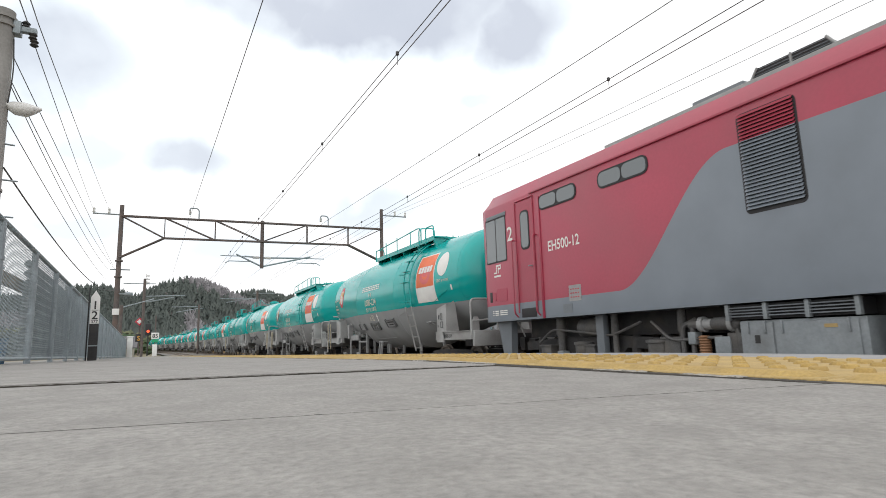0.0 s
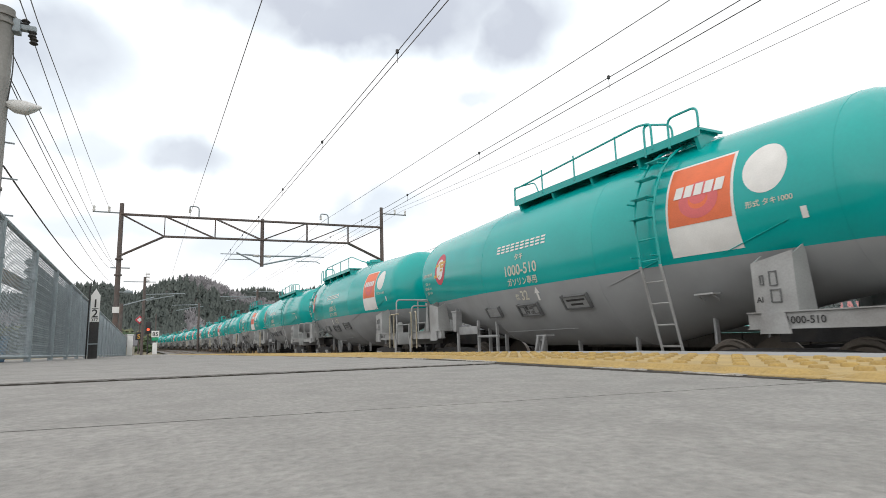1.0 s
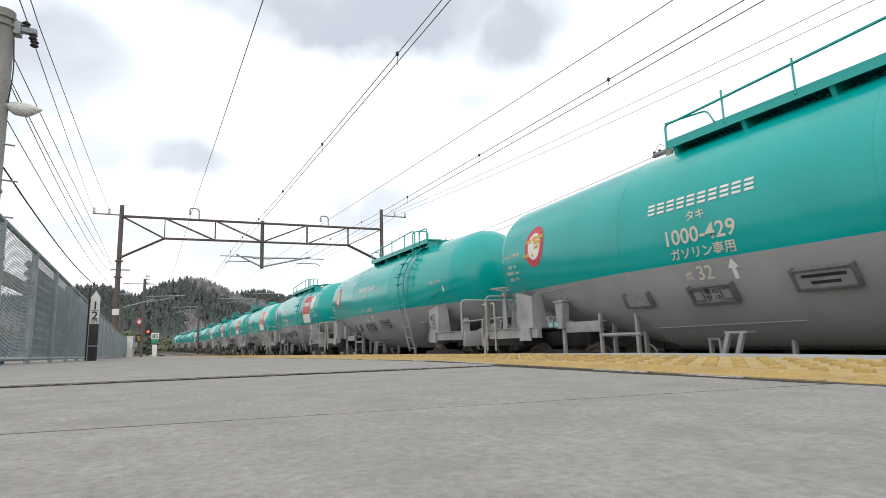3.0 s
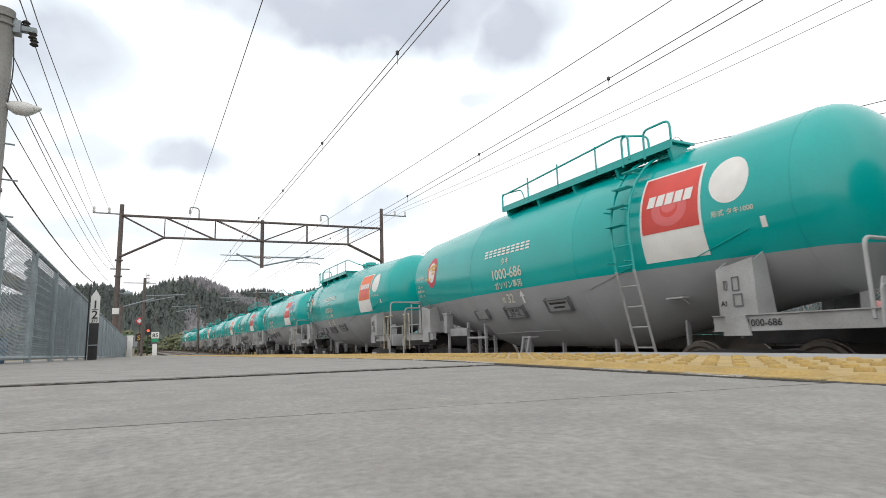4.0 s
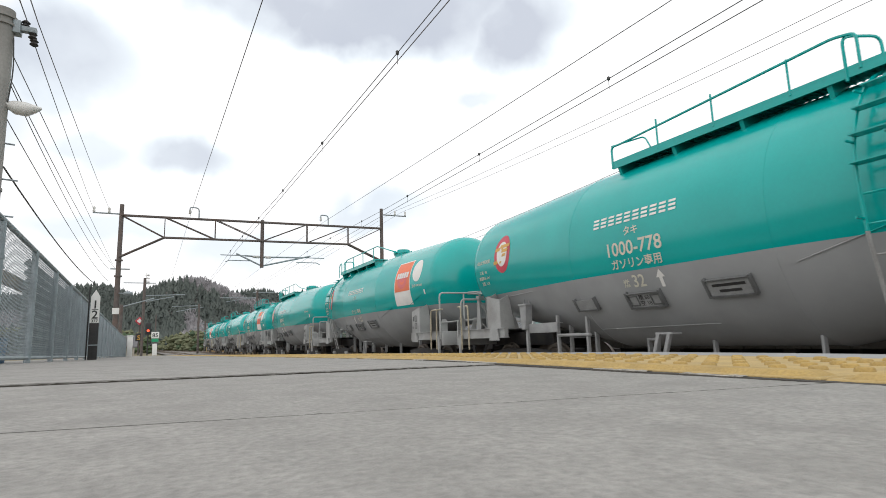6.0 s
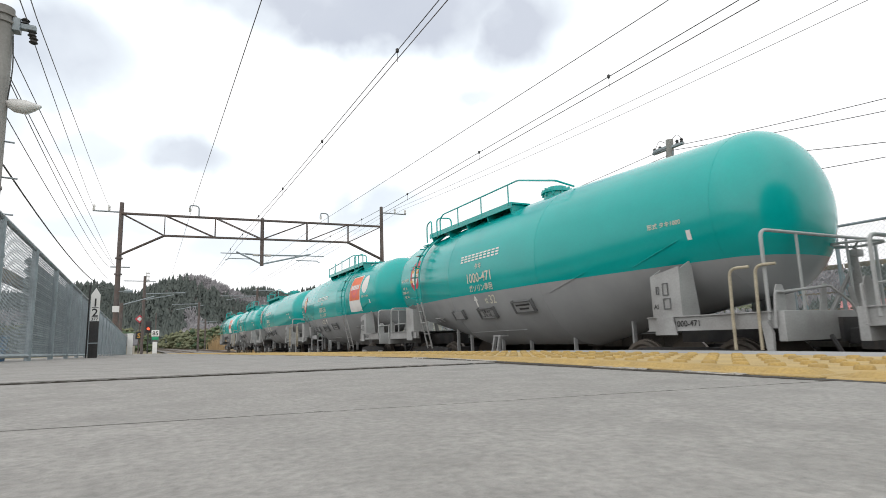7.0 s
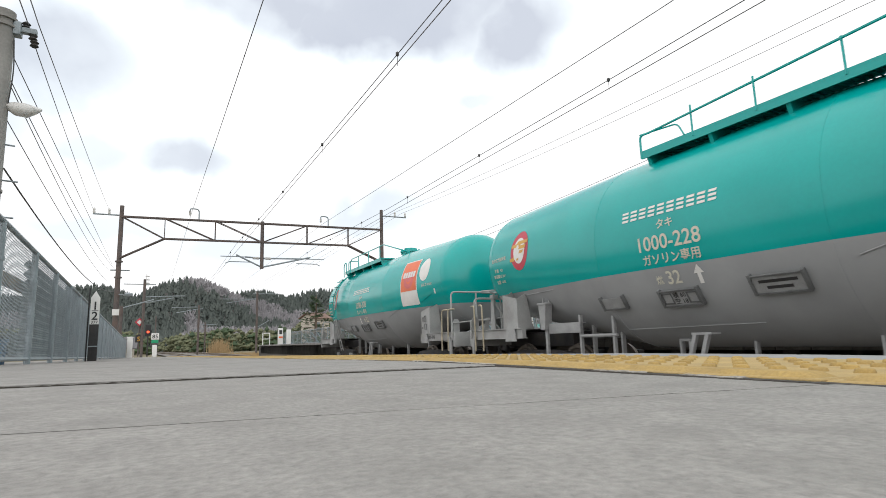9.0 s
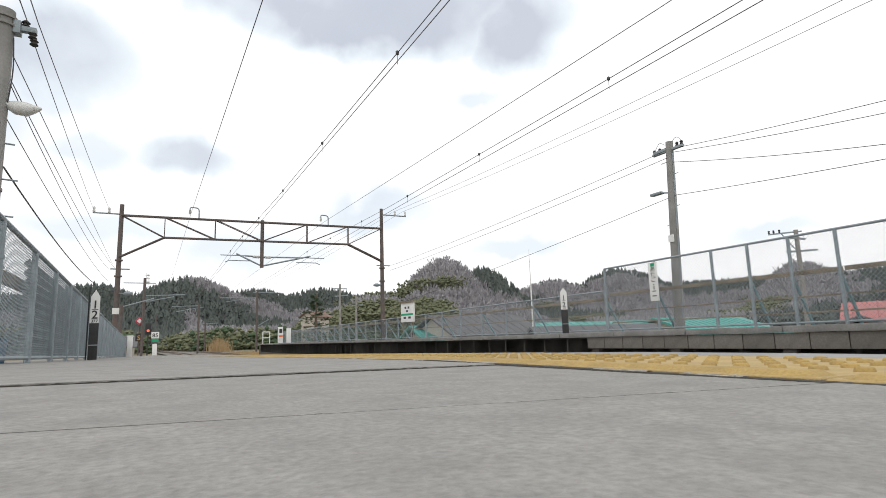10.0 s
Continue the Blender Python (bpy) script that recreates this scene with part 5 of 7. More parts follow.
def house(x, y, w, d, h, rh, rot, roof, label):
    t = thing("house", label, "house", at=pose(x, y, RAIL - 0.3, 0, 0, rot))
    bm = bmesh.new()
    box(bm, -w / 2, w / 2, -d / 2, d / 2, 0, h, 0.02)
    prism(bm, [(-d / 2, h), (d / 2, h), (0, h + rh - 0.1)], -w / 2 + 0.01, w / 2 - 0.01, "x")
    part("wall", bm, M_PLASTER, t)
    o = 0.5
    k = rh / (d / 2)
    bm = bmesh.new()
    prism(bm, [(-d / 2 - o, h - o * k), (0, h + rh), (d / 2 + o, h - o * k), (d / 2 + o, h - o * k + 0.16), (0, h + rh + 0.16), (-d / 2 - o, h - o * k + 0.16)], -w / 2 - o, w / 2 + o, "x")
    r = part("roof", bm, roof, t)
    n = int(w / 0.9)
    for q in range(n):
        for s in (-1, 1):
            bm = bmesh.new()
            xx = -w / 2 + 0.9 * q
            tube(bm, [(xx, 0, h + rh + 0.17), (xx, s * (d / 2 + o), h - o * k + 0.17)], 0.04, 4)
            part("roof_rib", bm, roof, r)
    for q in range(max(int(w / 3), 1)):
        bm = bmesh.new()
        xx = -w / 2 + 1.2 + 3 * q
        box(bm, xx - 0.5, xx + 0.5, -d / 2 - 0.03, -d / 2 + 0.02, h * 0.35, h * 0.85, 0.01)
        part("window", bm, M_GLASS, t)


def glow(name, color, strength):
    m = bpy.data.materials.new(name)
    m.use_nodes = True
    b = m.node_tree.nodes["Principled BSDF"]
    b.inputs["Base Color"].default_value = (*color, 1)
    b.inputs["Emission Color"].default_value = (*color, 1)
    b.inputs["Emission Strength"].default_value = strength
    return m


M_SIGNALRED = glow("signal_red", (1.0, 0.08, 0.03), 2.0)
build_left_pole()
build_lineside_wires()
build_far_pole()
build_signs()
build_crate()
build_distance()


# ---- the tank wagons ----
TANK = 5.47           # half length of the shell between its dished ends


def section(y):
    """Centre height, radius and lower stretch of the tank's fish-bellied shell at y."""
    k = min(max((TANK - abs(y)) / (TANK - 1.8), 0), 1)
    r = 1.22 + 0.28 * k
    return 3.90 + 0.10 * k - r, r, 1 + 0.15 * k


def shell_x(y, z, off=0.0):
    """Where the shell's side facing -x lies at that place."""
    zc, r, s = section(y)
    dz = z - zc
    if dz < 0:
        dz /= s
    return -math.sqrt(max(r * r - dz * dz, 0.02)) - off


def on_shell(yc, zc, off=0.007):
    return lambda u, v: Vector((shell_x(yc - u, zc + v, off), yc - u, zc + v))


def shell_patch(y0, y1, z0, z1, off, ny=4, nz=14):
    bm = bmesh.new()
    g = [[bm.verts.new((shell_x(y0 + (y1 - y0) * i / ny, z0 + (z1 - z0) * j / nz, off), y0 + (y1 - y0) * i / ny, z0 + (z1 - z0) * j / nz))
          for j in range(nz + 1)] for i in range(ny + 1)]
    for i in range(ny):
        for j in range(nz):
            bm.faces.new((g[i][j], g[i + 1][j], g[i + 1][j + 1], g[i][j + 1]))
    return bm


def shell_disc(yc, zc, ry, rz, off, r0=0.0, n=40):
    bm = bmesh.new()
    rings = []
    for f in (r0, r0 + (1 - r0) * 0.35, r0 + (1 - r0) * 0.7, 1.0):
        f = max(f, 0.02)
        rings.append([bm.verts.new((shell_x(yc + ry * f * math.cos(2 * math.pi * k / n), zc + rz * f * math.sin(2 * math.pi * k / n), off),
                                    yc + ry * f * math.cos(2 * math.pi * k / n), zc + rz * f * math.sin(2 * math.pi * k / n))) for k in range(n)])
    for a, b in zip(rings, rings[1:]):
        for k in range(n):
            bm.faces.new((a[k], a[(k + 1) % n], b[(k + 1) % n], b[k]))
    if r0 == 0:
        bm.faces.new(rings[0])
    return bm


def tank_shell():
    bm = bmesh.new()
    ys = [-TANK - 0.725 * math.sin(radians(a)) for a in (88.5, 85, 80, 74, 67, 59, 50, 40, 30, 20, 10)] + [-TANK, -5.2, -4.4, -3.5, -2.6, -1.8, -0.9]
    ys = ys + [0.0] + [-y for y in reversed(ys)]
    n, rings = 80, []
    for y in ys:
        zc, r, s = section(y)
        e = max(abs(y) - TANK, 0) / 0.725
        k = math.sqrt(max(1 - e ** 2.1, 0))
        rr = r * k
        rings.append([bm.verts.new((rr * math.cos(2 * math.pi * i / n), y, zc + rr * math.sin(2 * math.pi * i / n) * (s if math.sin(2 * math.pi * i / n) < 0 else 1)))
                      for i in range(n)])
    for a, b in zip(rings, rings[1:]):
        for i in range(n):
            bm.faces.new((a[i], a[(i + 1) % n], b[(i + 1) % n], b[i]))
    bm.faces.new(rings[0])
    bm.faces.new(rings[-1])
    return bm


def seam(y):
    """A weld bead round the shell."""
    zc, r, s = section(y)
    bm = bmesh.new()
    tube(bm, [((r + 0.001) * math.cos(a), y, zc + (r + 0.001) * math.sin(a) * (s if math.sin(a) < 0 else 1)) for a in [2 * math.pi * i / 60 for i in range(60)]], 0.003, 5, closed=True)
    return bm


def ladder(bm_rail, bm_step, yc, side):
    """A side ladder that follows the shell to the ground; the upper half is green, the lower half grey."""
    def line(y, lo, hi, n):
        return [(side * -(shell_x(y, z, 0.17)) if z > 2.2 else side * -(shell_x(y, 2.2, 0.17)) * (1 - 0.16 * max(2.0 - z, 0)), y, z) for z in [lo + (hi - lo) * i / n for i in range(n + 1)]]
    for dy in (-0.17, 0.17):
        tube(bm_rail, line(yc + dy, 1.97, 3.86, 14), 0.022, 6)
        tube(bm_step, line(yc + dy, 0.72, 1.97, 5), 0.022, 6)
    for k in range(10):
        z = 0.8 + 0.31 * k
        x = line(yc, z, z, 1)[0][0]
        tube(bm_step if z < 1.97 else bm_rail, [(x, yc - 0.17, z), (x, yc + 0.17, z)], 0.014, 6)
        if z > 2.6:
            box(bm_rail, min(x, x - side * -0.14), max(x, x - side * -0.14), yc - 0.17, yc + 0.17, z - 0.008, z + 0.008)
    for z in (2.1, 2.9, 3.5):
        for dy in (-0.17, 0.17):
            x = line(yc + dy, z, z, 1)[0][0]
            tube(bm_rail, [(x, yc + dy, z), (x + side * 0.17, yc + dy, z)], 0.014, 5)


def build_bogie(parent, y0):
    b = part("bogie", bogie_frame(), M_DARK, parent, "dark cast steel bogie frame", at=pose(0, y0, 0))
    for yy in (-0.875, 0.875):
        for xx in (-0.56, 0.56):
            bm = bmesh.new()
            s = 1 if xx > 0 else -1
            lathe(bm, [(s * -0.05, 0.1), (s * -0.05, 0.46), (s * -0.02, 0.45), (s * -0.018, 0.43), (s * 0.06, 0.425), (s * 0.06, 0.37), (s * 0.03, 0.34), (s * 0.03, 0.15), (s * 0.08, 0.12), (s * 0.08, 0.02)], "x", 32)
            part("wheel", bm, M_WHEEL, b, "worn steel wheel", at=pose(xx, yy, 0.43))
        for xx in (-0.8, 0.8):
            bm = bmesh.new()
            lathe(bm, [(-0.1, 0.02), (-0.1, 0.12), (0.09, 0.14), (0.1, 0.05)], "x", 14)
            box(bm, -0.1, 0.1, -0.2, 0.2, 0.1, 0.19, 0.02)
            part("axle_box", bm, M_GREY, b, at=pose(xx, yy, 0.43))
    return b


def bogie_frame():
    bm = bmesh.new()
    for x in (-0.8, 0.8):
        prism(bm, [(-1.15, 0.58), (-0.6, 0.6), (-0.35, 0.36), (0.35, 0.36), (0.6, 0.6), (1.15, 0.58), (1.15, 0.7), (0.5, 0.76), (-0.5, 0.76), (-1.15, 0.7)], x - 0.07, x + 0.07)
        for k in (-0.16, 0.0, 0.16):
            lathe(bm, [(0.38, 0.05), (0.42, 0.08), (0.58, 0.08), (0.62, 0.05)], "z", 10, (x, k, 0))
    box(bm, -0.8, 0.8, -0.2, 0.2, 0.5, 0.72, 0.02)
    for y in (-0.875, 0.875):
        tube(bm, [(-0.7, y, 0.43), (0.7, y, 0.43)], 0.075, 12)
    return bm


def build_wagon(kind):
    w = thing("tank_wagon", "green and grey tank wagon for petrol on bogies", "tank wagon", group="tank wagons of the train")
    tank = part("tank", tank_shell(), M_TANK, w, "glossy tank shell, green above and grey below", smooth=60)
    for e in tank.data.edges:          # the cones meet the middle barrel in a crisp line
        a, b = (tank.data.vertices[v].co.y for v in e.vertices)
        if abs(abs(a) - 1.8) < 0.01 and abs(a - b) < 0.01:
            e.use_edge_sharp = True
    for y in (-TANK, -1.8, 1.8, TANK):
        part("weld_seam", seam(y), M_TANK, tank, smooth=60)
    # Markings common to all wagons.
    part("roundel", shell_disc(4.27, 2.8, *((0.34, 0.41) if kind == "A" else (0.395, 0.44)), 0.004), M_ROUNDEL, tank, "round red company roundel")
    part("roundel_centre", shell_disc(4.27, 2.8, *((0.22, 0.27) if kind == "A" else (0.25, 0.285)), 0.008), M_WHITE, tank)
    bm = bmesh.new()
    f = on_shell(4.27, 2.8, 0.013)
    for u0, u1, v0, v1, lean in ((-0.1, 0.3, 0.13, 0.2, 0.03), (-0.02, 0.24, 0.03, 0.1, 0.03), (0.0, 0.15, -0.06, 0.0, 0.03), (-0.3, -0.12, 0.08, 0.15, 0.03), (-0.36, -0.2, -0.2, -0.13, 0.0)):
        bm.faces.new([bm.verts.new(f(u, v)) for u, v in ((u0, v0), (u1, v0), (u1 + lean, v1), (u0 + lean, v1))])
    for u in (-0.23, -0.07):
        bm.faces.new([bm.verts.new(f(a, b)) for a, b in ((u - 0.03, -0.2), (u + 0.05, -0.2), (u + 0.13, 0.13), (u + 0.05, 0.13))])
    part("roundel_wing", bm, M_GOLD, tank, "gold winged shape")
    for i in range(10):
        f = on_shell(0.33 + 0.172 * (4.5 - i), 2.81, 0.007)
        bm = bmesh.new()
        for v0, v1 in ((0.045, 0.08), (-0.018, 0.018), (-0.08, -0.045)):
            bm.faces.new([bm.verts.new(f(u, v)) for u, v in ((-0.065, v0), (0.06, v0), (0.068, v1), (-0.057, v1))])
        part("company_bar", bm, M_WHITE, tank, "white marking bars")
    shift = 0.38 if kind == "A" else -0.02
    for text, size, yc, zc, mat in (("タキ", 0.155, 0.35, 2.53, M_LETTER), ("ガソリン専用", 0.17, 0.33, 2.03, M_LETTER), ("32", 0.26, shift, 1.72, M_LETTER),
                                    ("燃", 0.13, shift + 0.25, 1.74, M_LETTER), ("形式 タキ1000", 0.092, -4.72, 2.53, M_LETTER), ("荷重   45t", 0.086, 5.17, 2.46, M_LETTER),
                                    ("実容積 61.6m³", 0.086, 5.17, 2.335, M_LETTER), ("仙台北港駅常備", 0.09, 5.14, 2.69, M_LETTER)):
        part("lettering", letters(text, size, on_shell(yc, zc)), mat, tank, smooth=None)
    f = on_shell(-0.05 if kind == "A" else 0.68, 1.8)
    bm = bmesh.new()
    bm.faces.new([bm.verts.new(f(u, v)) for u, v in ((-0.03, -0.12), (0.03, -0.12), (0.03, 0.02), (0.08, 0.02), (0, 0.14), (-0.08, 0.02), (-0.03, 0.02))])
    part("arrow", bm, M_WHITE, tank)
    part("inspection_tag", shell_patch(-5.13, -5.06, 2.28, 2.42, 0.006, 1, 3), M_WHITE, tank)
    for yc, zc, big in ((1.7, 1.53, 0), (0.38, 1.52, 1), (-1.08, 1.58, 2)):
        c = Vector((shell_x(yc, zc, 0.035), yc, zc))
        tilt = pose(c.x, c.y, c.z, 0, -30, 0)
        bm = bmesh.new()
        hw, hh = (0.25, 0.09) if not big else (0.33, 0.11)
        box(bm, -0.008, 0.0, -hw, hw, -hh, hh)
        card = part("card_holder", bm, M_CARD, w, "small grey card holder", at=tilt)
        bm = bmesh.new()
        for y in (-hw, hw):
            box(bm, -0.035, 0.03, y - 0.018, y + 0.018, -hh - 0.03, hh + 0.04, 0.006)
        box(bm, -0.028, 0.0, -hw, hw, -hh - 0.025, -hh)
        if big:
            box(bm, -0.028, 0.0, -hw, hw, hh, hh + 0.02)
        part("holder_frame", bm, M_CARDFRAME, card, "darker holder frame")
        if big == 1:
            bm = bmesh.new()
            for a, b_ in ((-0.3, -0.13), (0.13, 0.3)):
                for z in (-0.085, 0.07):
                    box(bm, -0.02, 0, a, b_, z, z + 0.015)
                for y in (a, b_ - 0.015):
                    box(bm, -0.02, 0, y, y + 0.015, -0.085, 0.085)
            part("card_slot", bm, M_CARDFRAME, card)
            for text, v in (("積 60", 0.015), ("空 18", -0.085)):
                part("card_lettering", letters(text, 0.095, lambda u, vv, v0=v: Vector((-0.011, -u, v0 + vv))), M_BLACK, card, smooth=None)
        elif big == 2:
            for v, a in ((0.04, 0.24), (-0.045, 0.16)):
                bm = bmesh.new()
                box(bm, -0.012, -0.008, -a, a, v - 0.02, v + 0.02)
                part("card_bar", bm, M_BLACK, card)
    for y0, y1, z0, z1 in ((-2.0, -3.0, 1.78, 2.05), (4.6, 3.3, 1.88, 1.9), (1.8, -0.6, 1.1, 1.12), (-4.0, -4.9, 2.02, 2.3)):
        bm = bmesh.new()
        tube(bm, [(shell_x(y0 + (y1 - y0) * i / 8, z0 + (z1 - z0) * i / 8, 0.008), y0 + (y1 - y0) * i / 8, z0 + (z1 - z0) * i / 8) for i in range(9)], 0.007, 5)
        part("drip_strip", bm, M_TANK, tank)
    # Ladders, walkway, rails and manhole.
    ly = -3.02 if kind == "A" else 3.64
    for side in (-1, 1):
        bm, bm2 = bmesh.new(), bmesh.new()
        ladder(bm, bm2, ly, side)
        upper = part("ladder", bm, M_GREEN, w, "green side ladder with grey foot")
        part("lower_ladder", bm2, M_GREY, upper, "grey lower rungs")
        bm = bmesh.new()
        x = side * -shell_x(ly - 0.4, 1.55, 0.0)
        box(bm, min(x, x + side * 0.16), max(x, x + side * 0.16), ly - 0.7, ly - 0.4, 1.5, 1.525)
        for y in (ly - 0.67, ly - 0.43):
            tube(bm, [(x, y, 1.42), (x + side * 0.14, y, 1.5)], 0.012, 5)
        part("side_step", bm, M_GREY, w)
    y0, y1 = (-3.62, 1.15) if kind == "A" else (-0.3, 3.95)
    for side in (-1,):
        xo, xi = side * 0.95, side * 0.42
        bm = bmesh.new()
        box(bm, min(xo, xi), max(xo, xi), y0, y1, 3.945, 3.965)
        box(bm, min(xo, xo - side * 0.02), max(xo, xo - side * 0.02), y0, y1, 3.84, 3.97)
        for k in range(int((y1 - y0) / 0.09)):
            box(bm, min(xo, xi), max(xo, xi), y0 + 0.09 * k, y0 + 0.09 * k + 0.03, 3.93, 3.945)
        deck = part("walkway", bm, M_GREEN, w, "green steel roof walkway")
        n = 4
        for k in range(n + 1):
            y = y0 + 0.1 + (y1 - y0 - 0.2) * k / n
            bm = bmesh.new()
            prism(bm, [(xo, 3.97), (xo - side * 0.5, 3.95), (xo - side * 0.12, 3.62)], y - 0.03, y + 0.03, "y")
            part("bracket", bm, M_GREEN, deck)
        bm = bmesh.new()
        h = 3.97 + 0.41
        if kind == "A":
            tube(bm, bent([(xo, y1, 3.85), (xo, y1, 4.24), (xo, y1 - 0.2, h - 0.15), (xo, -2.5, h), (xo, -2.75, h - 0.05), (xo, -2.75, 3.9)]), 0.02, 6)
            tube(bm, bent([(xo, y1, 4.25), (xo, y1 - 0.75, 4.18), (xo, y1 - 0.85, 3.97)]), 0.014, 5)
            posts = [y1 - 1.0, y1 - 2.0, y1 - 3.1]
            hoop = [(xo, -3.08, 3.8), (xo, -3.08, h - 0.1), (xo, -3.62, h - 0.1), (xo, -3.62, 3.97)]
            hoops = [hoop, [(xo, -2.6, 3.8), (xo, -2.6, h - 0.02), (xo * 0.55, -2.8, h - 0.02), (xo * 0.55, -2.8, 3.97)]]
        else:
            tube(bm, bent([(xo, 3.25, 3.85), (xo, 3.25, h - 0.1), (xo, 3.05, h), (xo, -0.6, h), (xo, -1.9, h - 0.35), (xo * 0.6, -2.0, 3.92)]), 0.02, 6)
            posts = [2.2, 1.0, -0.2]
            hoops = [[(xo, 4.12, 3.75), (xo, 4.12, h - 0.1), (xo, 3.8, h - 0.02), (xo, 3.8, 3.85)], [(xo, 3.46, 3.8), (xo, 3.46, h - 0.03), (xo * 0.6, 3.3, h - 0.03), (xo * 0.6, 3.3, 3.9)]]
        for y in posts:
            tube(bm, [(xo, y, 3.9), (xo, y, h)], 0.016, 6)
        part("walkway_rail", bm, M_GREEN, deck, "green tubular handrail")
        for p in hoops:
            bm = bmesh.new()
            tube(bm, bent(p, 0.12), 0.02, 6)
            part("hoop", bm, M_GREEN, deck)
    dy = -2.9 if kind == "A" else -0.75
    bm = bmesh.new()
    lathe(bm, [(3.85, 0.3), (4.12, 0.3), (4.12, 0.36), (4.17, 0.36), (4.17, 0.24), (4.26, 0.22)] if kind == "B" else [(3.85, 0.25), (4.0, 0.25), (4.0, 0.3), (4.05, 0.3), (4.07, 0.2)], "z", 24, (0.0, dy, 0))
    for k in range(10):
        a = 2 * math.pi * k / 10
        lathe(bm, [(4.05, 0.03), (4.22, 0.03)] if kind == "B" else [(4.0, 0.02), (4.09, 0.02)], "z", 6, (0.31 * math.cos(a), dy + 0.31 * math.sin(a), 0))
    part("manhole", bm, M_GREEN, w, "bolted green manhole cover")
    # Underframe.
    for e in (-1, 1):
        bm = bmesh.new()
        box(bm, -0.25, 0.25, e * 4.0, e * 6.45, 0.82, 1.12, 0.01)
        # The deep shade under the tank's belly is put into the sill's colour.
        part("centre_sill", bm, M_DARK, w, "centre sill, darkened for the shade under the belly")
    for e in (-1, 1):
        for s in (-1, 1):
            bm = bmesh.new()
            x0, x1 = s * 1.18, s * 1.33
            box(bm, min(x0, x1) + 0.03, max(x0, x1) - 0.03, min(e * 4.3, e * 6.35), max(e * 4.3, e * 6.35), 1.02, 1.2)
            box(bm, min(x0, x1), max(x0, x1), min(e * 4.3, e * 6.35), max(e * 4.3, e * 6.35), 1.2, 1.215)
            box(bm, min(x0, x1), max(x0, x1), min(e * 4.3, e * 6.35), max(e * 4.3, e * 6.35), 1.005, 1.02)
            part("side_sill", bm, M_GREY, w)
            # saddle gusset that carries the shell
            bm = bmesh.new()
            ya, yb = e * 4.42, e * 4.95
            prism(bm, [(s * 1.3, 1.2), (s * 1.3, 1.82), (s * 1.08, 1.94), (s * 0.95, 1.2)], ya, ya + e * 0.02, "y")
            prism(bm, [(s * 1.3, 1.2), (s * 1.3, 1.88), (s * 1.05, 2.02), (s * 0.95, 1.2)], yb, yb - e * 0.02, "y")
            prism(bm, [(ya, 1.2), (yb, 1.2), (yb, 1.92), (ya, 1.82)], s * 1.3, s * 1.32)
            prism(bm, [(ya + e * 0.05, 0.95), (yb - e * 0.1, 0.95), (yb - e * 0.16, 1.2), (ya + e * 0.1, 1.2)], s * 1.33, s * 1.36)
            g = part("saddle_gusset", bm, M_GREY, w, "grey saddle gusset plate")
            if s < 0 and e < 0:
                xs = s * 1.325
                for a, b_, c, d in ((4.64, 4.74, 1.52, 1.7), (4.52, 4.57, 1.54, 1.66), (4.64, 4.77, 1.32, 1.48)):
                    bm = bmesh.new()
                    for u0, u1, v0, v1 in ((a, b_, c, c + 0.012), (a, b_, d - 0.012, d), (a, a + 0.012, c, d), (b_ - 0.012, b_, c, d)):
                        box(bm, xs - 0.01, xs, min(e * u0, e * u1), max(e * u0, e * u1), v0, v1)
                    part("data_frame", bm, M_CARDFRAME, g)
                if e < 0:
                    part("axle_class", letters("AI", 0.1, lambda u, v: Vector((-1.326, -4.5 - u, 1.33 + v))), M_BLACK, g, smooth=None)
            if s > 0:
                continue
            # handrail across the end deck, with its posts and the uncoupling rod
            bm = bmesh.new()
            top = 2.22 if kind == "B" and e < 0 else 1.96
            tube(bm, bent([(-1.3, e * 6.2, 1.1), (-1.3, e * 6.2, top), (1.3, e * 6.2, top), (1.3, e * 6.2, 1.1)], 0.12), 0.023, 8)
            for x in (-0.57, 0.57):
                tube(bm, [(x, e * 6.2, 1.2), (x, e * 6.2, top)], 0.02, 6)
            rail = part("end_handrail", bm, M_RAILGREY, w, "grey tubular end handrail")
            bm = bmesh.new()
            tube(bm, bent([(-1.36, e * 6.3, 1.02), (-1.34, e * 6.32, 1.44), (-1.2, e * 6.34, 1.44), (-0.3, e * 6.38, 1.52), (-0.1, e * 6.5, 1.3), (-0.05, e * 6.6, 1.02)], 0.05), 0.018, 6)
            part("uncoupling_rod", bm, M_GREY, rail, "bent grey uncoupling rod")
            bm = bmesh.new()
            prism(bm, [(-1.32, 1.2), (-1.14, 1.2), (-1.14, 1.46), (-1.18, 1.53), (-1.28, 1.53), (-1.32, 1.46)], e * 6.3, e * 6.315, "y")
            prism(bm, [(-0.46, 1.2), (-0.3, 1.2), (-0.24, 1.56), (-0.34, 1.56)], e * 6.3, e * 6.315, "y")
            prism(bm, [(0.46, 1.2), (0.3, 1.2), (0.24, 1.52), (0.34, 1.52)], e * 6.3, e * 6.315, "y")
            part("rod_bracket", bm, M_GREY, rail)
            if e == (-1 if kind == "A" else 1):
                continue
            for y_ in (6.1, 5.75):
                bm = bmesh.new()
                tube(bm, bent([(s * 1.36, e * y_, 0.75), (s * 1.36, e * y_, 1.15), (s * 1.36, e * (y_ + 0.02), 1.78), (s * 1.3, e * (y_ + 0.25), 1.78)], 0.1), 0.02, 8)
                part("grab_rail", bm, M_CREAM, rail, "cream grab rail with worn paint")
            bm = bmesh.new()
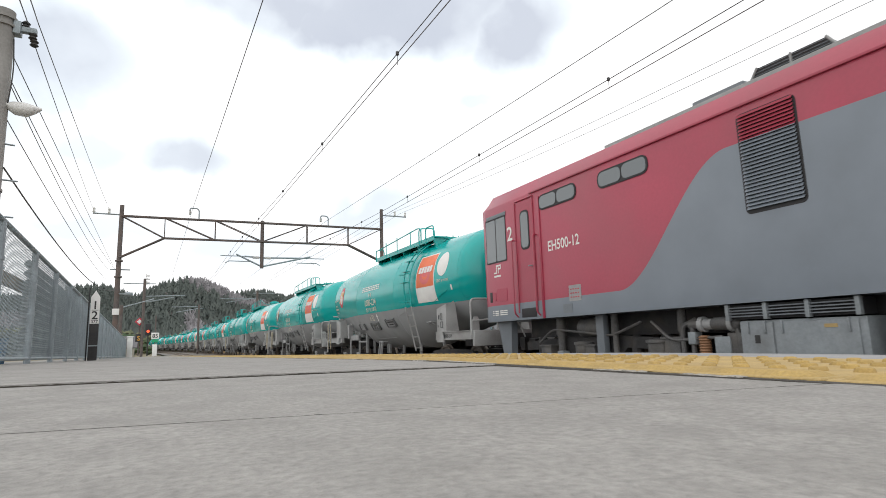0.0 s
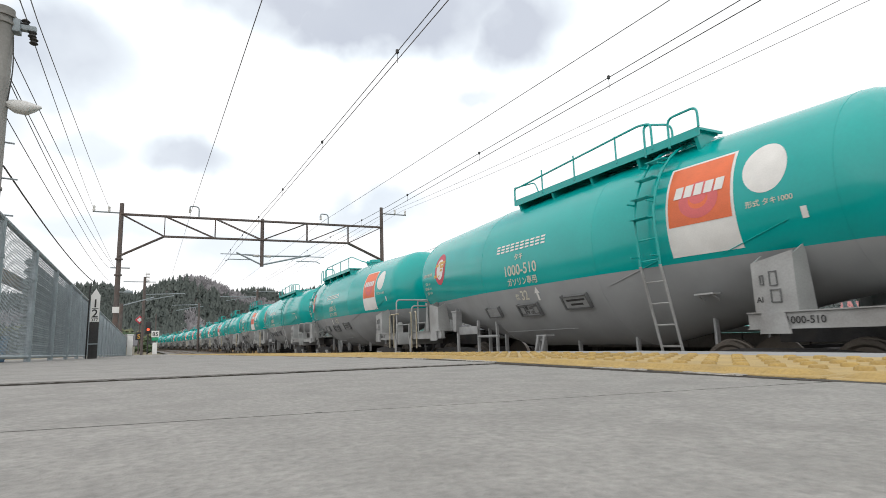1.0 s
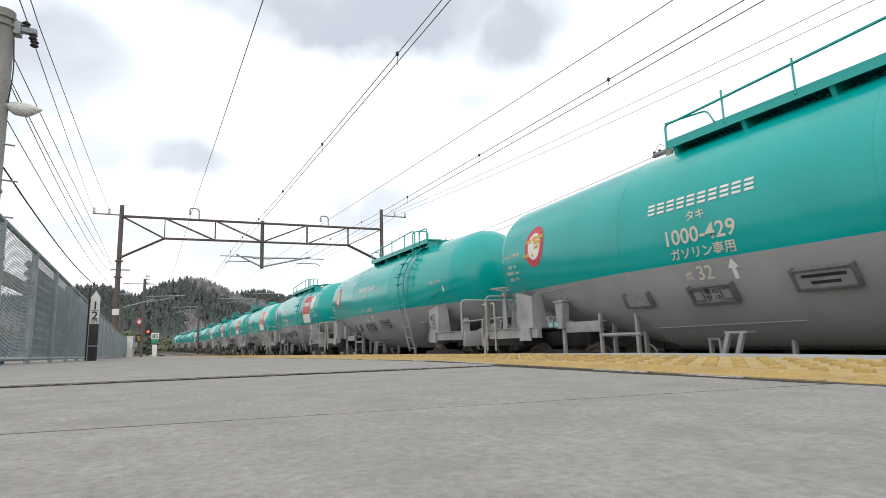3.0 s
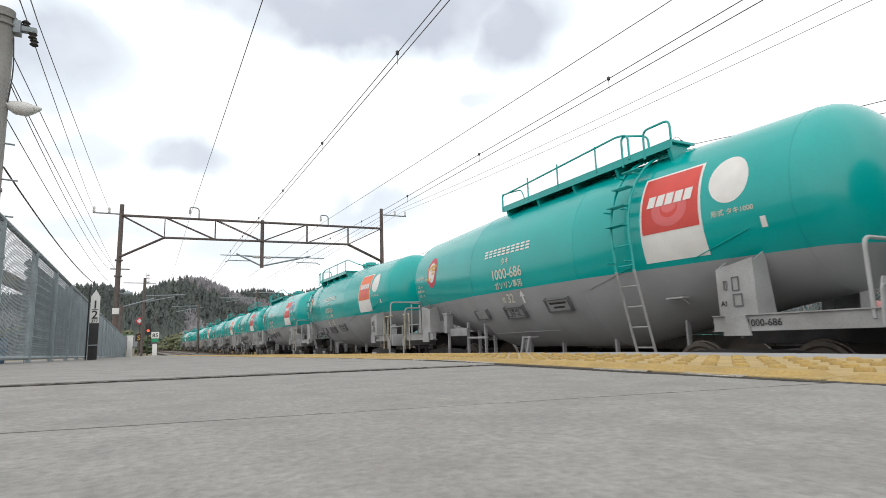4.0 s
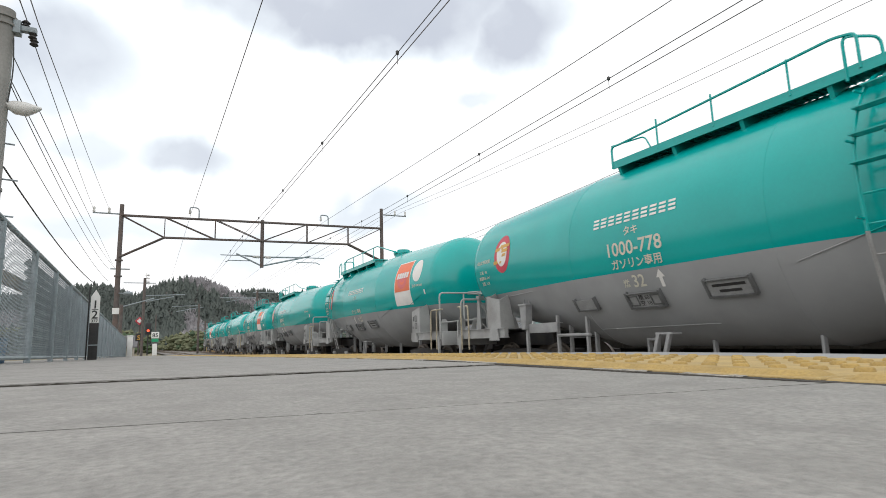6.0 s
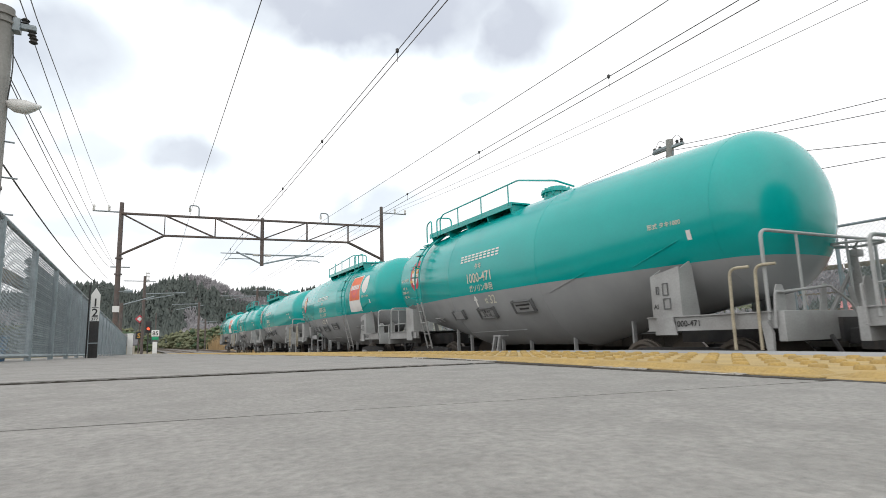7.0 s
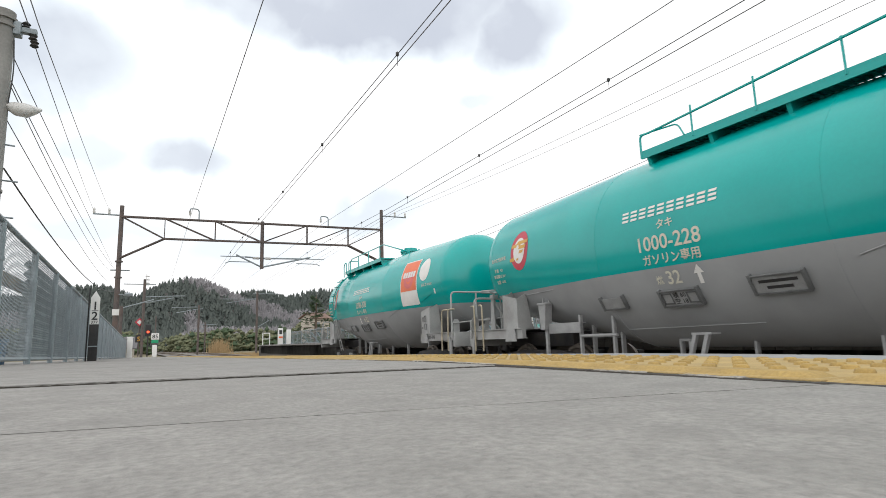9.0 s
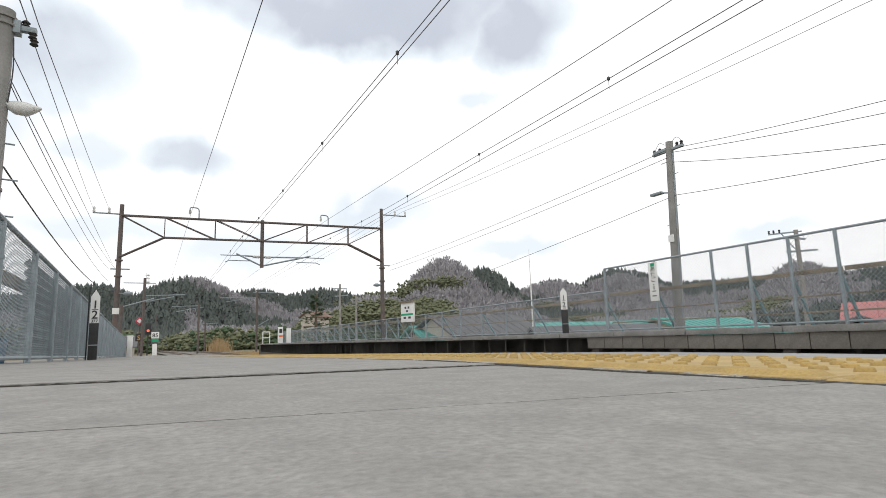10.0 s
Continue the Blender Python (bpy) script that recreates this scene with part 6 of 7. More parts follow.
            prism(bm, [(e * 6.18, 0.62), (e * 6.24, 0.62), (e * 6.26, 0.95), (e * 6.2, 1.1), (e * 6.12, 1.1)], s * 1.33, s * 1.37)
            part("step_hanger", bm, M_GREY, rail)
        bm = bmesh.new()
        box(bm, -1.33, 1.33, min(e * 6.3, e * 6.4), max(e * 6.3, e * 6.4), 0.85, 1.21, 0.01)
        box(bm, -1.25, 1.25, min(e * 5.3, e * 6.35), max(e * 5.3, e * 6.35), 1.19, 1.21)
        part("end_sill", bm, M_GREY, w, "grey end sill with deck")
        bm = bmesh.new()
        box(bm, -0.12, 0.12, min(e * 6.4, e * 6.62), max(e * 6.4, e * 6.62), 0.78, 0.98, 0.03)
        prism(bm, [(-0.2, e * 6.6), (0.16, e * 6.6), (0.2, e * 6.78), (0.05, e * 6.74), (-0.05, e * 6.84), (-0.22, e * 6.82)], 0.72, 1.02, "z")
        part("coupler", bm, M_DARK, w, "dark knuckle coupler")
        bm = bmesh.new()
        for s in (-1, 1):
            tube(bm, [(s * 0.45, e * 6.4, 0.9), (s * 0.5, e * 6.6, 0.55), (s * 0.35, e * 6.76, 0.6)], 0.03, 6)
        part("brake_hose", bm, M_DARK, w)
        build_bogie(w, e * 4.35)
    # brake wheel and stand at the end away from the ladder
    k_ = 1 if kind == "A" else -1
    wx, wy = -0.75 * k_, 6.2 * k_
    bm = bmesh.new()
    tube(bm, [(wx, wy, 1.2), (wx, wy, 2.1)], 0.026, 8)
    prism(bm, [(wy - 0.1, 1.2), (wy + 0.1, 1.2), (wy + 0.05, 2.0), (wy - 0.05, 2.0)], wx - 0.06, wx - 0.045)
    tube(bm, [(wx * 0.6, wy - 0.25 * k_, 1.2), (wx, wy, 1.9)], 0.03, 6)
    box(bm, wx - 0.08, wx + 0.08, wy - 0.07, wy + 0.07, 1.95, 2.05, 0.01)
    stand = part("brake_stand", bm, M_GREY, w)
    bm = bmesh.new()
    tube(bm, [(wx + 0.33 * math.cos(a), wy + 0.33 * math.sin(a), 2.13) for a in [2 * math.pi * i / 28 for i in range(28)]], 0.02, 6, closed=True)
    for k in range(5):
        a = 2 * math.pi / 5 * k
        tube(bm, [(wx, wy, 2.09), (wx + 0.33 * math.cos(a), wy + 0.33 * math.sin(a), 2.13)], 0.014, 5)
    part("brake_wheel", bm, M_RAILGREY, stand, "spoked grey hand brake wheel")
    # brackets and pipes under the belly
    for y, zz in ((2.9, 1.25), (2.2, 1.1), (0.9, 0.95), (-0.1, 0.9), (-1.7, 0.95), (-3.2, 1.2)):
        bm = bmesh.new()
        x = shell_x(y, zz, -0.06)
        box(bm, x - 0.02, x + 0.06, y - 0.07, y - 0.03, 0.6, zz, 0.004)
        if int(y * 10) % 3 == 0:
            box(bm, x - 0.02, x + 0.06, y + 0.1, y + 0.14, 0.6, zz, 0.004)
            box(bm, x - 0.02, x + 0.06, y - 0.07, y + 0.14, zz - 0.06, zz, 0.004)
        part("belly_bracket", bm, M_CARD, w)
    bm = bmesh.new()
    for dy in (0.0, -0.2):
        prism(bm, [(0.42 + dy, 0.55), (0.48 + dy, 0.55), (0.32 + dy, 1.0), (0.26 + dy, 1.0)], -1.18, -1.12)
    box(bm, -1.18, -0.98, 0.02, 0.34, 0.99, 1.02)
    part("valve_step", bm, M_CARD, w)
    if kind == "A":
        bm = bmesh.new()
        prism(bm, [(3.62, 1.66), (3.86, 1.66), (3.83, 1.4), (3.8, 1.16), (3.68, 1.16), (3.65, 1.4)], -1.2, -1.04)
        box(bm, -1.22, -1.02, 3.6, 3.88, 1.64, 1.68, 0.008)
        part("valve_box", bm, M_CARD, w, "grey funnel-shaped valve box")
        bm = bmesh.new()
        box(bm, -1.13, -1.07, 3.71, 3.77, 0.55, 1.18, 0.006)
        part("valve_post", bm, M_CARD, w)
        bm = bmesh.new()
        tube(bm, bent([(-1.1, 3.84, 1.68), (-1.1, 3.8, 1.82), (-1.1, 3.66, 1.8), (-1.1, 3.64, 1.68)], 0.04), 0.012, 6)
        part("valve_handle", bm, M_CARD, w)
        bm = bmesh.new()
        box(bm, -1.12, -1.1, 2.75, 3.66, 1.08, 1.26, 0.005)
        box(bm, -1.12, -0.98, 2.75, 3.66, 1.25, 1.27, 0.005)
        part("pipe_shelf", bm, M_CARD, w, "grey channel shelf")
        for y in (2.78, 1.95):
            bm = bmesh.new()
            box(bm, -1.08, -1.02, y, y + 0.05, 0.6, 1.4, 0.005)
            part("pipe_bracket", bm, M_CARD, w)
        bm = bmesh.new()
        tube(bm, [(-1.06, 1.9, 1.02), (-1.06, 2.8, 1.02)], 0.03, 8)
        part("drain_pipe", bm, M_CARD, w)
    return w


def brand_panel(w, red=False, emblem=False, c=-3.78):
    """Square advertising panel with a white foot, and a round plate beside it."""
    panel = part("panel_border", shell_patch(c - 0.51, c + 0.52, 2.05, 3.37, 0.004, 4, 16), M_WHITE, w, "pale panel border")
    face = part("brand_panel", shell_patch(c - 0.47, c + 0.48, 2.47, 3.34, 0.009, 4, 12), M_RED_PANEL if red else M_ORANGE, w, "orange advertising panel with plain white mark" if not red else "red advertising panel with plain white mark")
    part("panel_swirl", shell_disc(c, 2.8, 0.3, 0.26, 0.012, 0.5), M_ORANGE_DEEP, face)
    part("panel_swirl_core", shell_disc(c, 2.84, 0.13, 0.1, 0.012), M_ORANGE_DEEP, face)
    bm = bmesh.new()
    f = on_shell(c, 2.95, 0.018)
    for k in range(5):
        u = -0.38 + 0.155 * k
        for v0, v1 in ((-0.085, 0.085),):
            bm.faces.new([bm.verts.new(f(a, b)) for a, b in ((u, v0), (u + 0.125, v0), (u + 0.155, v1), (u + 0.03, v1))])
    part("panel_mark", bm, M_WHITE, face, "plain white slanted blocks")
    disc = part("round_plate", shell_disc(c - 0.91, 3.0, 0.28, 0.32, 0.004), M_WHITE, w, "round white plate")
    if emblem:
        part("plate_ring", shell_disc(c - 0.91, 3.0, 0.26, 0.3, 0.008, 0.82), M_BLUE, disc)
        part("plate_emblem", shell_disc(c - 0.91, 3.0, 0.16, 0.18, 0.008), M_BLUE, disc)
        part("plate_leaf", shell_disc(c - 0.93, 2.95, 0.09, 0.09, 0.012), M_SIGNGREEN, disc)
    return panel


# Order of the train behind the locomotive: ladder end, running number, panel (0 none, 1 orange, 2 red), emblem, tare.
TRAIN = (("A", "234", 1, 0, "16.6"), ("A", "510", 1, 0, "16.7"), ("B", "15", 1, 0, "17.2"), ("A", "16", 0, 0, "17.0"), ("A", "429", 1, 0, "16.7"), ("A", "", 0, 0, "16.7"),
         ("A", "686", 2, 0, "16.7"), ("B", "361", 1, 0, "16.8"), ("B", "294", 2, 1, "17.1"), ("A", "778", 2, 1, "16.7"), ("B", "", 1, 0, "16.8"), ("B", "471", 0, 0, "16.6"),
         ("A", "236", 1, 0, "16.6"), ("B", "871", 0, 0, "16.6"), ("A", "228", 0, 0, "16.8"), ("B", "308", 1, 0, "16.6"))


def build_train():
    templates = {k: build_wagon(k) for k in "AB"}
    used, wagons = set(), []
    for kind, number, panel, emblem, tare in TRAIN:
        w = copy_thing(templates[kind], pose(0, 0, 0)) if kind in used else templates[kind]
        used.add(kind)
        wagons.append((w, kind, number, panel, emblem, tare))
    for w, kind, number, panel, emblem, tare in wagons:
        part("tare_lettering", letters("自重  " + tare + "t", 0.086, on_shell(5.17, 2.21)), M_LETTER, w, smooth=None)
        if number:
            part("running_number", letters("1000-" + number, 0.3, on_shell(0.35, 2.23)), M_LETTER, w, "pale running number", smooth=None)
            part("sill_number", letters("1000-" + number, 0.12, lambda u, v: Vector((-1.312, -5.0 - u, 1.065 + v))), M_BLACK, w, smooth=None)
        if panel:
            brand_panel(w, panel == 2, emblem, -3.64 if number == "308" else -3.78)
        if panel == 2:
            w["label"] = "green and grey petrol tank wagon with a red panel"
        elif not panel:
            w["label"] = "green and grey petrol tank wagon without a panel"
        else:
            w["label"] = "green and grey petrol tank wagon with an orange panel"
    return [w for w, *_ in wagons]


# ---- the locomotive ----
def build_loco():
    """One half of a two-part electric locomotive; its cab end is at y = 12.6, its inner end at y = 0."""
    loco = thing("electric_locomotive", "dusty red and grey electric freight locomotive", "locomotive")
    END, E, DOOR = 12.68, 12.3, 12.1
    half = [(-1.4, 1.36), (-1.4, 3.84), (-1.385, 3.875), (-1.18, 4.17), (-0.7, 4.22), (0.7, 4.22), (1.18, 4.17), (1.385, 3.875), (1.4, 3.84), (1.4, 1.36)]
    bm = bmesh.new()
    rows = [(0.0, 0.97), (0.05, 1.0), (END - 1.45, 1.0), (END - 0.45, 1.0), (END - 0.07, 0.97), (END, 0.93)]
    rings = []
    for y, k in rows:
        ring = []
        for x, z in half:
            yy = y
            if y > END - 0.3:
                yy = y - max(z - 2.6, 0) * 0.16 - (0.22 if z < 1.6 else 0.0)
            ring.append(bm.verts.new((x * k, yy, z - (0.06 if (y > END - 0.3 and z > 3.9) else 0))))
        rings.append(ring)
    for a, b in zip(rings, rings[1:]):
        for k in range(len(half)):
            bm.faces.new((a[k], a[(k + 1) % len(half)], b[(k + 1) % len(half)], b[k]))
    bm.faces.new(rings[0])
    bm.faces.new(rings[-1])
    body = part("body", bm, M_LOCO, loco, "dusty red body with a grey sweep", smooth=25)
    for s in (-1, 1):
        def plate(name, y0, y1, z0, z1, depth, mat, label="", r=0.0, parent=body, lift=0.0):
            bm = bmesh.new()
            x0, x1 = s * (1.398 + lift), s * (1.398 + lift + depth)
            if r:
                pts = []
                for cy, cz, a0 in ((y1 - r, z1 - r, 0), (y0 + r, z1 - r, 90), (y0 + r, z0 + r, 180), (y1 - r, z0 + r, 270)):
                    pts += [(cy + r * math.cos(radians(a0 + q)), cz + r * math.sin(radians(a0 + q))) for q in (0, 22, 45, 67, 90)]
                prism(bm, pts, x0, x1)
            else:
                box(bm, min(x0, x1), max(x0, x1), y0, y1, z0, z1, 0.003)
            return part(name, bm, mat, parent, label)

        def bars(name, pts, r, mat, parent=body):
            bm = bmesh.new()
            tube(bm, bent([(s * x, y, z) for x, y, z in pts], 0.06), r, 6)
            return part(name, bm, mat, parent)
        # eave gutter along the side
        bm = bmesh.new()
        box(bm, min(s * 1.395, s * 1.425), max(s * 1.395, s * 1.425), 0.05, E - 1.75, 3.835, 3.87, 0.008)
        part("gutter", bm, M_LOCORED, body)
        # side windows in rubber frames
        for y0 in (9.15, 7.5):
            wf = plate("side_window", y0, y0 + 1.1, 3.42, 3.72, 0.012, M_RUBBER, "long dark side window", 0.12)
            for a, b_ in ((y0 + 0.035, y0 + 0.535), (y0 + 0.565, y0 + 1.065)):
                plate("pane", a, b_, 3.45, 3.69, 0.008, M_GLASS, "", 0.09, wf, 0.01)
        # cab side window
        cw = plate("cab_window", E - 0.86, E - 0.05, 2.62, 3.62, 0.004, M_RUBBER, "dark sliding cab window", 0.04, body, 0.003)
        plate("pane", E - 0.45, E - 0.075, 2.65, 3.57, 0.004, M_GLASS, "", 0.03, cw, 0.006)
        plate("pane", E - 0.835, E - 0.48, 2.65, 3.57, 0.004, M_GLASS, "", 0.03, cw, 0.006)
        plate("window_hood", E - 0.88, E - 0.1, 3.6, 3.68, 0.012, M_LOCOGREY, "", 0, cw)
        # cab door
        door = plate("cab_door", DOOR - 1.62, DOOR - 1.06, 1.72, 3.74, 0.006, M_LOCORED, "red cab door", 0.1)
        dw = plate("door_window", DOOR - 1.5, DOOR - 1.2, 2.75, 3.55, 0.008, M_RUBBER, "", 0.1, door, 0.006)
        plate("pane", DOOR - 1.47, DOOR - 1.23, 2.79, 3.51, 0.005, M_GLASS, "", 0.08, dw, 0.013)
        bm = bmesh.new()
        for y in (DOOR - 1.02, DOOR - 1.64):
            tube(bm, bent([(s * 1.41, y, 3.76), (s * 1.41, y, 1.5)], 0.05), 0.014, 6)
        tube(bm, [(s * 1.41, DOOR - 1.04, 3.78), (s * 1.41, DOOR - 1.66, 3.78)], 0.014, 6)
        part("door_frame", bm, M_LOCORED, door)
        for y in (DOOR - 0.98, DOOR - 1.72):
            bars("grab_rail", [(1.41, y, 2.98), (1.49, y, 2.98), (1.49, y, 1.5), (1.41, y, 1.42)], 0.016, M_LOCORED, door)
        plate("door_step", DOOR - 1.6, DOOR - 1.1, 1.4, 1.58, 0.004, M_RUBBER, "", 0, door, 0.002)
        bars("door_handle", [(1.4, DOOR - 1.55, 2.4), (1.45, DOOR - 1.55, 2.4), (1.45, DOOR - 1.47, 2.4)], 0.012, M_GALV, door)
        plate("pillar", DOOR - 1.86, DOOR - 1.8, 1.36, 3.72, 0.02, M_LOCORED)
        # hatches, boards and their frames
        plate("hatch", E - 0.8, E - 0.4, 1.78, 2.05, 0.008, M_LOCORED, "", 0.02)
        plate("hatch", E - 0.36, E - 0.25, 1.8, 1.98, 0.008, M_LOCORED, "", 0.01)
        plate("data_board", E - 0.22, E - 0.12, 1.78, 2.0, 0.006, M_BLACK, "small black data board", 0)
        plate("maker_plate", E - 3.1, E - 2.78, 1.62, 1.9, 0.006, M_CARD, "small pale maker's plate", 0.01)
        plate("jack_cover", E - 2.85, E - 2.6, 1.42, 1.58, 0.008, M_LOCOGREY, "", 0.01)
        bm = bmesh.new()
        for k in range(3):
            for j in range(4):
                box(bm, min(s * 1.4, s * 1.408), max(s * 1.4, s * 1.408), E - 3.05 + 0.065 * j, E - 3.015 + 0.065 * j, 1.68 + 0.07 * k, 1.7 + 0.07 * k)
        part("plate_bars", bm, M_ROUNDEL, body, "pale bars")
        bm = bmesh.new()
        for k, (a, b_) in enumerate(((0.0, 0.04), (0.09, 0.22), (0.28, 0.41), (0.43, 0.56))):
            for z in (1.49, 1.53, 1.57):
                box(bm, min(s * 1.4, s * 1.406), max(s * 1.4, s * 1.406), E - 0.78 + 0.56 - b_, E - 0.78 + 0.56 - a, z, z + 0.022)
        part("equipment_bars", bm, M_WHITE, body, "pale marking bars")
        # louvre
        lv = plate("louvre", 5.27, 6.03, 2.44, 3.74, 0.004, M_RUBBER, "ventilation louvre with slats", 0.07, body, 0.0)
        for k in range(27):
            bm = bmesh.new()
            z = 2.49 + 0.046 * k
            prism(bm, [(s * 1.404, z + 0.034), (s * 1.43, z), (s * 1.432, z + 0.006), (s * 1.404, z + 0.044)], 5.3, 6.0, "y")
            part("slat", bm, M_LOCO, lv, smooth=None)
        # lettering
        on = (lambda y0, z0: (lambda u, v: Vector((-1.4045, y0 - u, z0 + v)))) if s < 0 else (lambda y0, z0: (lambda u, v: Vector((1.4045, y0 + u, z0 + v))))
        part("running_number", letters("EH500-12", 0.27, lambda u, v: on(9.6, 2.6)(u * 0.82, v)), M_WHITE, body, "white running number", smooth=None)
        part("end_number", letters("2", 0.42, on(E - 1.0, 3.02)), M_WHITE, body, smooth=None)
        bm = bmesh.new()
        f = on(E - 0.46, 2.47)
        for a, b_, c, d in ((-0.14, -0.02, -0.08, -0.05), (-0.05, -0.02, -0.08, 0.1), (0.02, 0.05, -0.08, 0.1), (0.02, 0.14, 0.07, 0.1), (0.11, 0.14, 0.0, 0.1), (0.02, 0.14, 0.0, 0.03), (-0.05, 0.05, 0.07, 0.1), (-0.13, 0.13, -0.16, -0.12)):
            bm.faces.new([bm.verts.new(f(u, v)) for u, v in ((a, c), (b_, c), (b_, d), (a, d))])
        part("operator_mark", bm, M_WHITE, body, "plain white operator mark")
        # skirt, cowcatcher and underframe boxes
        bm = bmesh.new()
        prism(bm, [(E - 0.62, 0.35), (E - 0.42, 0.35), (E - 0.16, 1.36), (E - 0.68, 1.36)], s * 1.1, s * 1.25)
        part("end_skirt", bm, M_LOCOGREY, loco)
        bm = bmesh.new()
        box(bm, min(s * 1.1, s * 1.22), max(s * 1.1, s * 1.22), E - 3.38, E - 3.2, 0.5, 1.36, 0.01)
        part("hanger", bm, M_LOCOGREY, loco)
        bm = bmesh.new()
        box(bm, min(s * 0.9, s * 1.3), max(s * 0.9, s * 1.3), 4.91, 6.37, 0.4, 1.14, 0.02)
        box(bm, min(s * 0.9, s * 1.3), max(s * 0.9, s * 1.3), 2.2, 4.3, 0.4, 1.14, 0.02)
        tbox = part("equipment_box", bm, M_EQUIP, loco, "grey underfloor equipment box")
        lo, hi = min(s * 1.3, s * 1.318), max(s * 1.3, s * 1.318)
        for y0, y1 in ((4.99, 5.9), (5.93, 6.33), (2.24, 3.2), (3.24, 4.26)):
            bm = bmesh.new()
            box(bm, lo, hi, y0, y1, 0.44, 1.11, 0.006)
            lid = part("box_lid", bm, M_EQUIP, tbox)
            for y in (y0 + 0.08, y1 - 0.1):
                for z, h, m_ in ((0.55, 0.1, M_DARK), (0.98, 0.15, M_EQUIP)):
                    bm = bmesh.new()
                    box(bm, min(s * 1.318, s * 1.34), max(s * 1.318, s * 1.34), y, y + 0.025, z, z + h, 0.004)
                    part("latch", bm, m_, lid)
        bm = bmesh.new()
        box(bm, min(s * 1.318, s * 1.321), max(s * 1.318, s * 1.321), 5.2, 5.34, 1.03, 1.07)
        part("warning_label", bm, M_TACTILE, tbox, "small yellow label")
        bm = bmesh.new()
        box(bm, min(s * 1.318, s * 1.321), max(s * 1.318, s * 1.321), 6.1, 6.17, 0.86, 0.96)
        part("data_label", bm, M_BLACK, tbox, "small dark label")
        bm = bmesh.new()
        box(bm, min(s * 1.0, s * 1.3), max(s * 1.0, s * 1.3), 4.95, 6.5, 1.16, 1.34)
        gb = part("grille_box", bm, M_RUBBER, tbox)
        for k in range(4):
            bm = bmesh.new()
            box(bm, min(s * 1.3, s * 1.35), max(s * 1.3, s * 1.35), 4.98, 6.47, 1.19 + 0.036 * k, 1.204 + 0.036 * k)
            part("slat", bm, M_LOCOGREY, gb)
        for y in (4.93, 5.45, 5.95, 6.46):
            bm = bmesh.new()
            box(bm, min(s * 1.3, s * 1.37), max(s * 1.3, s * 1.37), y, y + 0.05, 1.15, 1.35, 0.006)
            part("grille_post", bm, M_EQUIP, gb)
        # air gear beside the box: flanged pipe, coil, valve box and risers
        bm = bmesh.new()
        lathe(bm, [(6.5, 0.05), (6.5, 0.11), (6.56, 0.11), (6.56, 0.075), (6.95, 0.075), (6.95, 0.105), (7.02, 0.105), (7.02, 0.05)], "y", 16, (s * 1.2, 0, 1.12))
        part("flanged_pipe", bm, M_CARD, loco, "pale flanged air pipe")
        bm = bmesh.new()
        lathe(bm, [(0.62, 0.05), (0.62, 0.08)] + [(0.64 + 0.018 * k, 0.085 if k % 2 else 0.07) for k in range(18)] + [(0.97, 0.05)], "z", 14, (s * 1.2, 6.98, 0))
        part("spring", bm, M_SPRING, loco, "brown coil spring")
        for y0, y1, z0, z1 in ((6.55, 6.78, 0.62, 0.95), (7.08, 7.2, 0.85, 1.02), (9.95, 10.12, 0.55, 0.75)):
            bm = bmesh.new()
            box(bm, min(s * 1.12, s * 1.27), max(s * 1.12, s * 1.27), y0, y1, z0, z1, 0.012)
            part("valve_box", bm, M_EQUIP, loco)
        for y in (7.15, 7.32, 6.46):
            bm = bmesh.new()
            tube(bm, bent([(s * 1.15, y, 0.5), (s * 1.22, y, 0.7), (s * 1.22, y, 1.1), (s * 1.1, y - 0.15, 1.2)], 0.06), 0.035, 8)
            part("riser_pipe", bm, M_GEAR, loco)
        for y, r, z1 in ((7.85, 0.17, 0.92), (9.55, 0.15, 0.9)):
            bm = bmesh.new()
            lathe(bm, [(0.5, r * 0.8), (0.56, r), (z1 - 0.05, r), (z1 - 0.04, r * 1.15), (z1, r * 1.15), (z1 + 0.02, r * 0.4)], "z", 18, (s * 1.12, y, 0))
            part("axle_spring_cap", bm, M_GEAR, loco)
    # roof equipment
    for y0, y1, h, w_ in ((E - 1.1, E - 0.75, 0.05, 0.95), (0.4, 8.65, 0.065, 1.14), (6.05, 6.85, 0.12, 1.12), (2.9, 3.8, 0.17, 1.1), (8.7, 9.4, 0.02, 1.12)):
        bm = bmesh.new()
        box(bm, -w_, w_, y0, y1, 4.05, 4.18 + h, 0.015)
        part("roof_box", bm, M_LOCOGREY if h > 0.1 else M_ROOFPALE, loco, "grey roof equipment box")
    bm = bmesh.new()
    prism(bm, [(4.85, 4.16), (6.0, 4.16), (5.85, 4.37), (5.0, 4.37)], -1.1, 1.1)
    gr = part("roof_grille", bm, M_RUBBER, loco, "dark slatted roof grille")
    for x in (-1.105, 1.105):
        for y0, y1 in ((4.85, 5.0), (5.42, 5.42), (6.0, 5.85)):
            bm = bmesh.new()
            tube(bm, [(x, y0, 4.16), (x, y1, 4.38)], 0.018, 6)
            part("grille_bar", bm, M_ROOFPALE, gr)
        for k in range(5):
            bm = bmesh.new()
            z = 4.19 + 0.04 * k
            tube(bm, [(x, 4.87 + 0.03 * k, z), (x, 5.98 - 0.03 * k, z)], 0.006, 4)
            part("slat", bm, M_LOCOGREY, gr)
    # bogies
    for y0 in (3.0 + 6.4, 1.6):
        b = part("bogie", bogie_frame_loco(), M_DARK, loco, "dark locomotive bogie frame", at=pose(0, y0, 0))
        for yy in (-1.25, 1.25):
            for xx in (-0.56, 0.56):
                bm = bmesh.new()
                s = 1 if xx > 0 else -1
